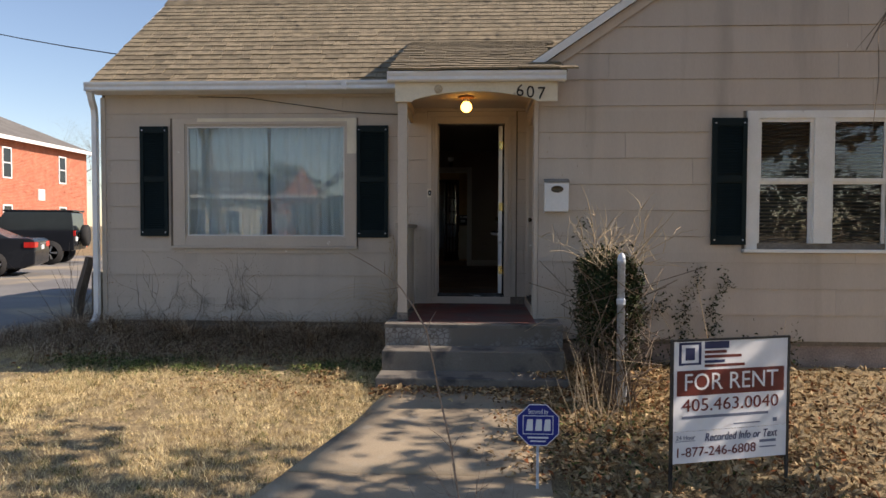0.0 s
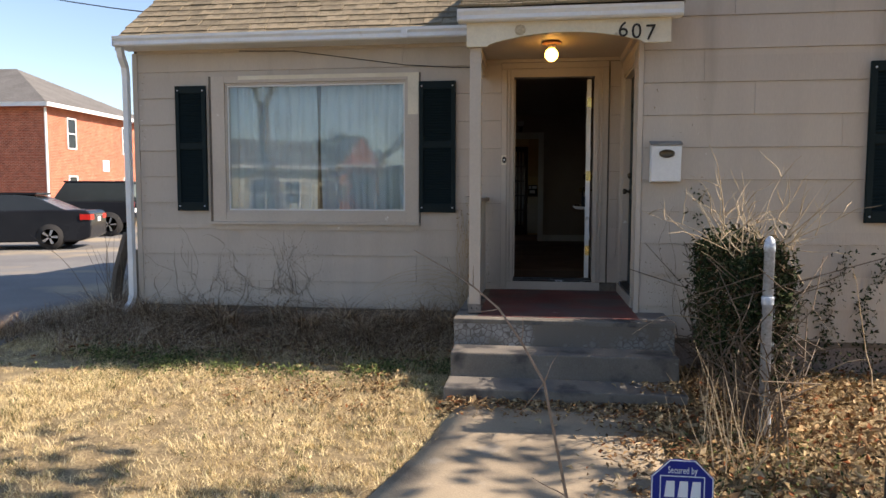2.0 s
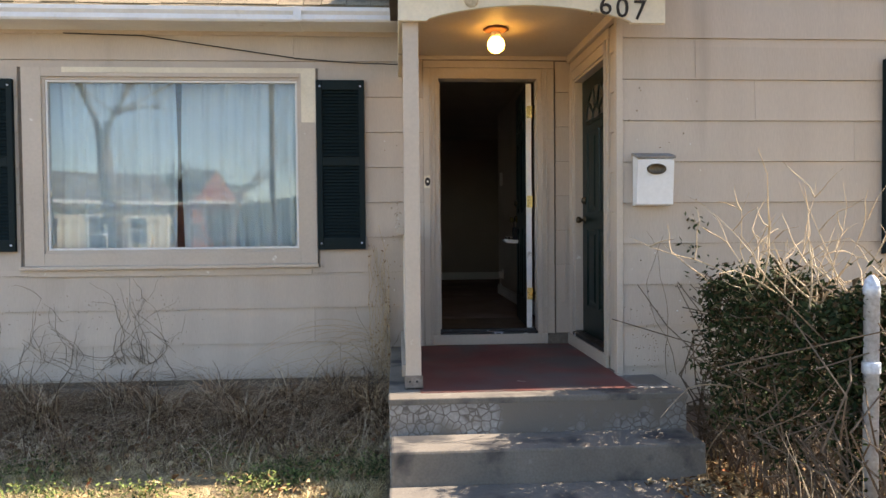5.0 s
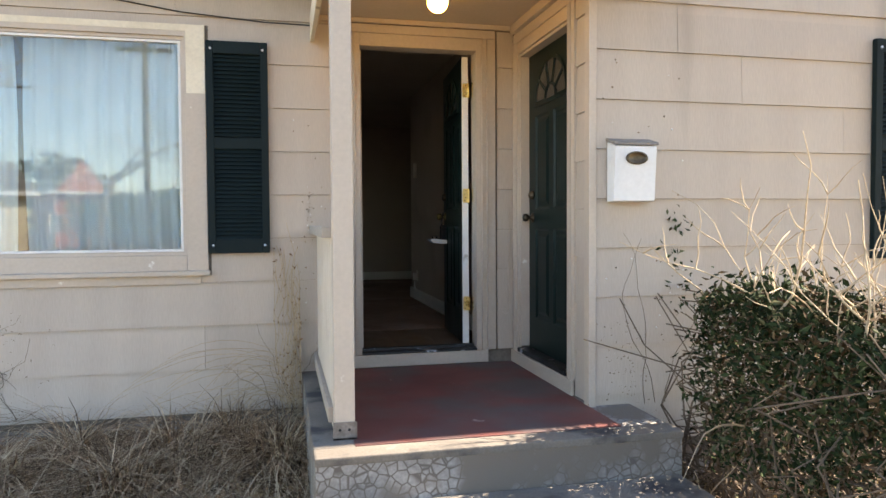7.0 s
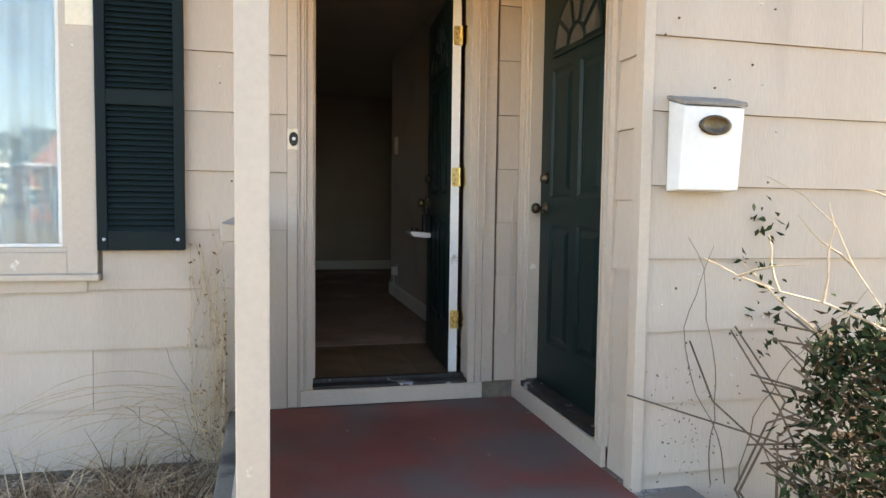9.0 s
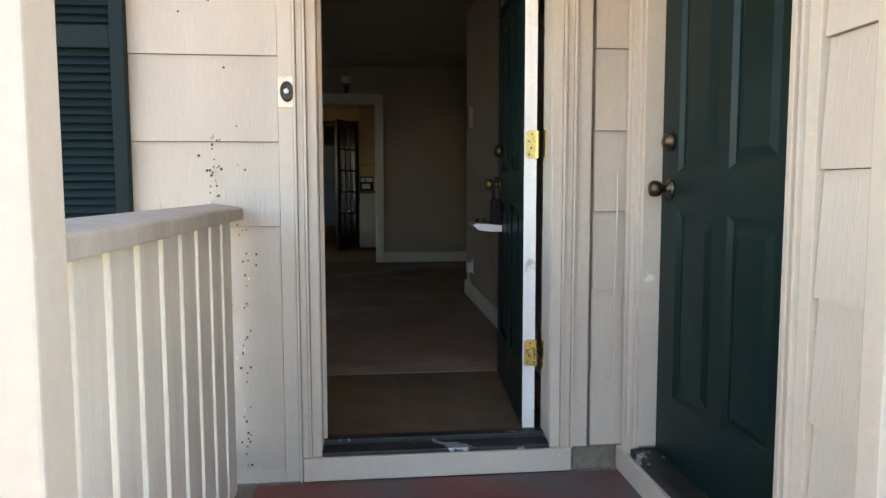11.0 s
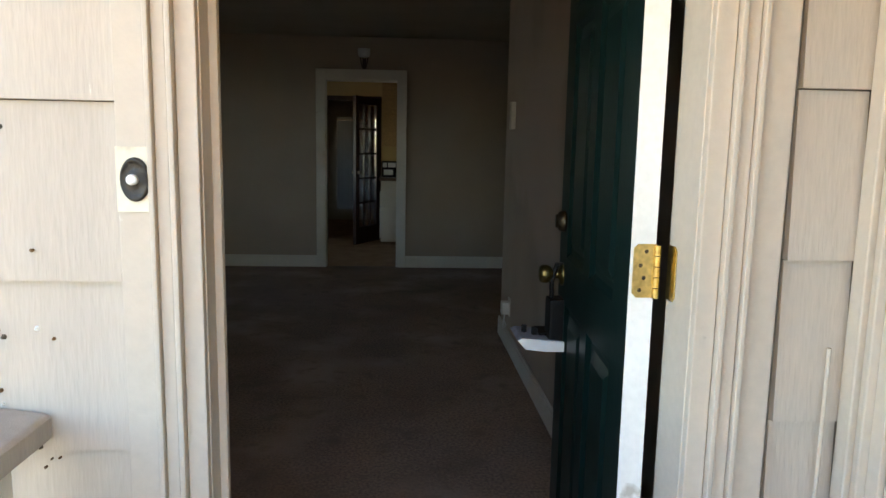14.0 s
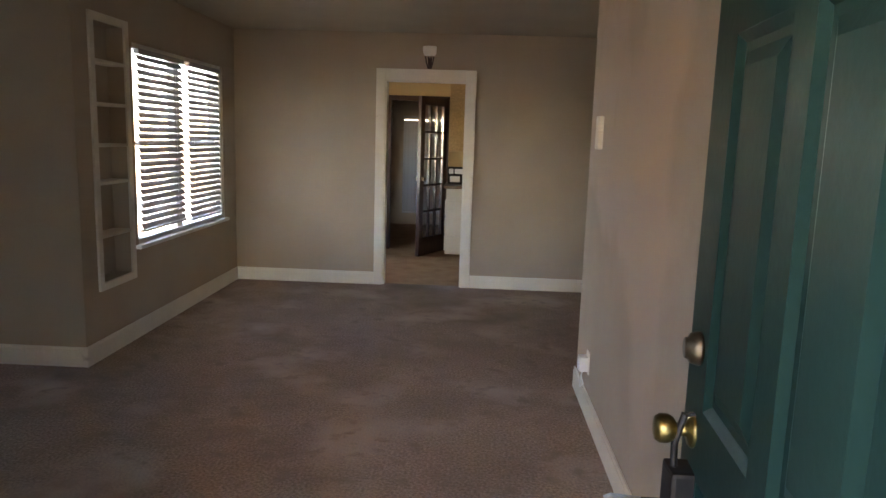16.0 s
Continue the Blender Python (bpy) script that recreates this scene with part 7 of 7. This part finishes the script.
# spent cocoons and specks on the boards
specks = []
for _ in range(90):
    u = vn.random()
    if u < 0.4:
        x, y, z = vn.uniform(1.05, 1.55), WING_Y - 0.018, vn.uniform(0.6, 2.4)
    elif u < 0.75:
        x, y, z = vn.gauss(-0.42, 0.06), MAIN_Y - 0.019, vn.uniform(0.7, 2.4)
    else:
        x, y, z = -4.15 + abs(vn.gauss(0, 0.03)), MAIN_Y - 0.024, vn.uniform(0.6, 3.0)
    specks.append(lathe_vf([(vn.uniform(0.002, 0.0055), 0.003), (vn.uniform(0.0015, 0.004), -0.003), (0.0008, -0.0045)], (x, y, z), "y", 6))
for _ in range(70):
    x, z = (vn.gauss(-0.33, 0.008), vn.uniform(0.6, 1.46)) if vn.random() < 0.7 else (vn.gauss(-0.425, 0.012), vn.uniform(1.5, 1.78))
    specks.append(lathe_vf([(vn.uniform(0.0018, 0.0048), 0.003), (vn.uniform(0.0012, 0.0035), -0.003), (0.0008, -0.0045)], (x, MAIN_Y - 0.019, z), "y", 6))
scatter_mesh("wall_specks", specks, [M_VINE, LITTER[1], M_WHITE], "insect cocoons and bare paint specks on the siding", "specks", (5, 4, 3))

# service cable under the eaves, loose bell wire and old fence timbers
cab2 = [(-3.0, MAIN_Y - 0.03, 3.05), (-2.4, MAIN_Y - 0.03, 3.035), (-1.8, MAIN_Y - 0.028, 2.95), (-1.2, MAIN_Y - 0.028, 2.865), (-0.7, MAIN_Y - 0.028, 2.83), (-0.38, MAIN_Y - 0.05, 2.82)]
tagged(ob_mesh("service_cable", *tube_vf(cab2, 0.0042, 6), M_WIRE), "black cable slung along the wall under the eaves", "cable")
bw = [(0.955, MAIN_Y - 0.03, 1.62), (0.957, MAIN_Y - 0.028, 1.4), (0.950, MAIN_Y - 0.03, 1.15), (0.955, MAIN_Y - 0.028, 0.98), (0.948, MAIN_Y - 0.035, 0.90), (0.925, MAIN_Y - 0.035, 0.885), (0.905, MAIN_Y - 0.03, 0.905)]
tagged(ob_mesh("bell_wire", *tube_vf(bw, 0.0035, 6), M_TRIM), "loose tan wire hanging down beside the door", "wire")
tb = thing("fence_timber", (-4.9, 9.2, 0.1), "leaning old dark fence timbers by the house corner", "fence")
ob_mesh("timber", *tube_vf([(-5.02, 9.25, 0.0), (-4.95, 9.28, 0.55), (-4.83, 9.32, 1.05)], [0.075, 0.07, 0.06], 6), M_BARK, tb)
ob_mesh("timber", *tube_vf([(-4.72, 9.3, 0.0), (-4.72, 9.3, 0.85)], [0.08, 0.075], 4), surf("grey_timber", (0.20, 0.17, 0.13), (0.14, 0.12, 0.09), 6, 0.9, 0.4, 50, stretch=(4, 4, 0.5)), tb)
sv = [sprig(sr, (-4.85 + sr.gauss(0, 0.12), 9.0 + sr.gauss(0, 0.15), 0.05), (sr.gauss(0, 0.5), sr.gauss(0, 0.3), 1), sr.uniform(0.5, 1.3), 0.005, 0.12, 6)[1] for _ in range(26)]
tagged(ob_mesh("dry_brush", *many(sv), M_TWIG), "dry brush round the old fence timbers", "shrub")

# dead creeper in the corner between the porch and the wall
dv = thing("dead_creeper", (-0.52, 8.40, 0.25), "dry brown creeper tangled at the porch corner", "creeper")
cr = random.Random(61)
fine_stems, brown_bits = [], []
for _ in range(34):
    x, y, z = cr.uniform(-0.60, -0.50), cr.uniform(8.30, 8.50), 0.16
    pts, top = [(x, y, z)], cr.uniform(0.6, 1.45)
    while z < top:
        x = min(-0.495, max(-0.66, x + cr.gauss(0.004, 0.022)))
        y = min(8.525, y + cr.gauss(0.008, 0.015))
        z += cr.uniform(0.06, 0.12)
        pts.append((x, y, z))
        if cr.random() < 0.5:
            brown_bits.append(leaf_bit(cr, (x, y - 0.01, z), cr.uniform(0.015, 0.032), 0.1))
    fine_stems.append(tube_vf(pts, 0.0022, 4))
for _ in range(26):
    x, y, z = cr.uniform(-0.62, -0.50), cr.uniform(8.2, 8.45), cr.uniform(0.3, 0.75)
    reach, drop = cr.uniform(0.3, 1.1), cr.uniform(0.1, 0.35)
    pts = [(x - reach * k / 7, min(8.52, y + 0.02 * math.sin(k)), z + 0.16 * math.sin(k / 7 * 2.2) - drop * (k / 7) ** 2) for k in range(8)]
    fine_stems.append(tube_vf(pts, 0.0018, 4))
tagged(ob_mesh("stems", *many(fine_stems), M_STALK, dv), "thin dry stems", kind="stuff")
tagged(ob_mesh("leaves", *many(brown_bits), LITTER[1], dv), "shrivelled brown leaves", kind="stuff")

# ---- boards and shingles ----
clad(wall_front, ("y", MAIN_Y), WALL_L + 0.046, -0.207, 0.314, 0.2815, 3.05, [(-3.365, -1.045, 1.203, 2.793)])
clad(wall_front, ("y", MAIN_Y), 0.874, SIDE_X - 0.004, 0.64, 0.2815, 2.86, [], joint=(3, 4))
clad(wall_side, ("x", SIDE_X + 0.012), WING_Y + 0.036, 7.476, 0.555, 0.262, 2.83, [], joint=(3, 4))
clad(wall_wing, ("y", WING_Y), SIDE_X + 0.014, 5.99, 0.345, 0.262, 4.70, [(3.045, 4.595, 1.23, 2.65)], lambda z: 3.5 - (4.86 - 0.20 - z) / WR if z > 2.9 else SIDE_X + 0.014, lambda z: 3.5 + (4.86 - 0.20 - z) / WR if z > 2.9 else 5.99)


def lay_shingles(parent, x0, x1, foot, head, keep, limit=None):
    """Rows of shingle tabs from the eave (y, z) to the head; keep(x) says which are single parts, the rest are joined."""
    r = random.Random(17)
    (y0, z0), (y1, z1) = foot, head
    length = math.hypot(y1 - y0, z1 - z0)
    up = Vector((0, (y1 - y0) / length, (z1 - z0) / length))
    nrm = Vector((0, -up.z, up.y))
    rows = int(length / 0.135)
    expo = length / rows
    data, rest = {}, []
    for w in (0.14, 0.19, 0.25):
        hw = w / 2 - 0.003
        v = [(-hw, 0, 0), (hw, 0, 0), (hw, expo + 0.05, 0), (-hw, expo + 0.05, 0)]
        vv = []
        for k, (a, b, _) in enumerate(v):
            vv.append(Vector((a, 0, 0)) + up * b + nrm * (0.012 if k < 2 else 0.0))
        for k, (a, b, _) in enumerate(v):
            vv.append(Vector((a, 0, 0)) + up * b - nrm * 0.008)
        f = [(0, 1, 2, 3), (7, 6, 5, 4), (0, 4, 5, 1), (1, 5, 6, 2), (2, 6, 7, 3), (3, 7, 4, 0)]
        data[w] = (vv, f)
    meshes = {}
    for j in range(rows):
        x = x0 + r.uniform(0, 0.02)
        while x < x1:
            w = r.choice((0.14, 0.19, 0.25, 0.25))
            if x + w > x1 + 0.1:
                break
            base = Vector((x + w / 2, y0, z0)) + up * (j * expo - 0.03 + r.uniform(-0.006, 0.006))
            x += w
            if limit and not limit(base):
                continue
            if keep(base):
                if w not in meshes:
                    o = fixed(ob_mesh("shingle", *data[w], M_SHINGLE, parent))
                    meshes[w] = o.data
                else:
                    o = child_of(new("shingle", meshes[w]), parent)
                o.location = base + nrm * r.uniform(0.0, 0.008)
            else:
                rest.append(([v + base for v in data[w][0]], data[w][1]))
    if rest:
        tagged(fixed(ob_mesh("shingles", *many(rest), M_SHINGLE, parent)), "rows of shingles", kind="stuff")


lay_shingles(roof, -4.262, 3.0, (EAVE_Y - 0.02, EAVE_Z - 0.01), (RIDGE_Y, RIDGE_Z - 0.02), lambda p: p.x < -0.5 and p.z < 4.05, lambda p: not (p.x > -0.5 and p.x < 1.2 and p.z < 3.6) and p.z > RAKE(p.x) - 0.1 if p.x > 1.0 else not (-0.42 < p.x and p.z < 3.5))
lay_shingles(hroof, -0.475, 1.27, HOOD0, HOOD1, lambda p: p.z < 3.5, lambda p: True)
tagged(prism("roof_ridge", [(RIDGE_Y - 0.13, RIDGE_Z - 0.10), (RIDGE_Y, RIDGE_Z + 0.012), (RIDGE_Y + 0.13, RIDGE_Z - 0.10), (RIDGE_Y + 0.12, RIDGE_Z - 0.13), (RIDGE_Y, RIDGE_Z - 0.02), (RIDGE_Y - 0.12, RIDGE_Z - 0.13)], "x", -4.27, 3.4, M_SHINGLE), "ridge capping of the shingle roof", "roof", kind="structure")
TT = 0.305
tile_data = None
for i in range(-9, 4):
    for j in range(3):
        x, y = -0.10 + i * TT, MAIN_Y + 0.128 + j * TT
        if x + TT > 0.95 or x < -2.8:
            continue
        if tile_data is None:
            o = box("tile", 0.001, TT - 0.001, 0.001, TT - 0.001, FLOOR_Z - 0.0035, FLOOR_Z + 0.001, M_TILE, bpy.data.objects["floor_entry_base"])
            tile_data = o.data
        else:
            o = child_of(new("tile", tile_data), bpy.data.objects["floor_entry_base"])
        o.location = (x, y, 0)
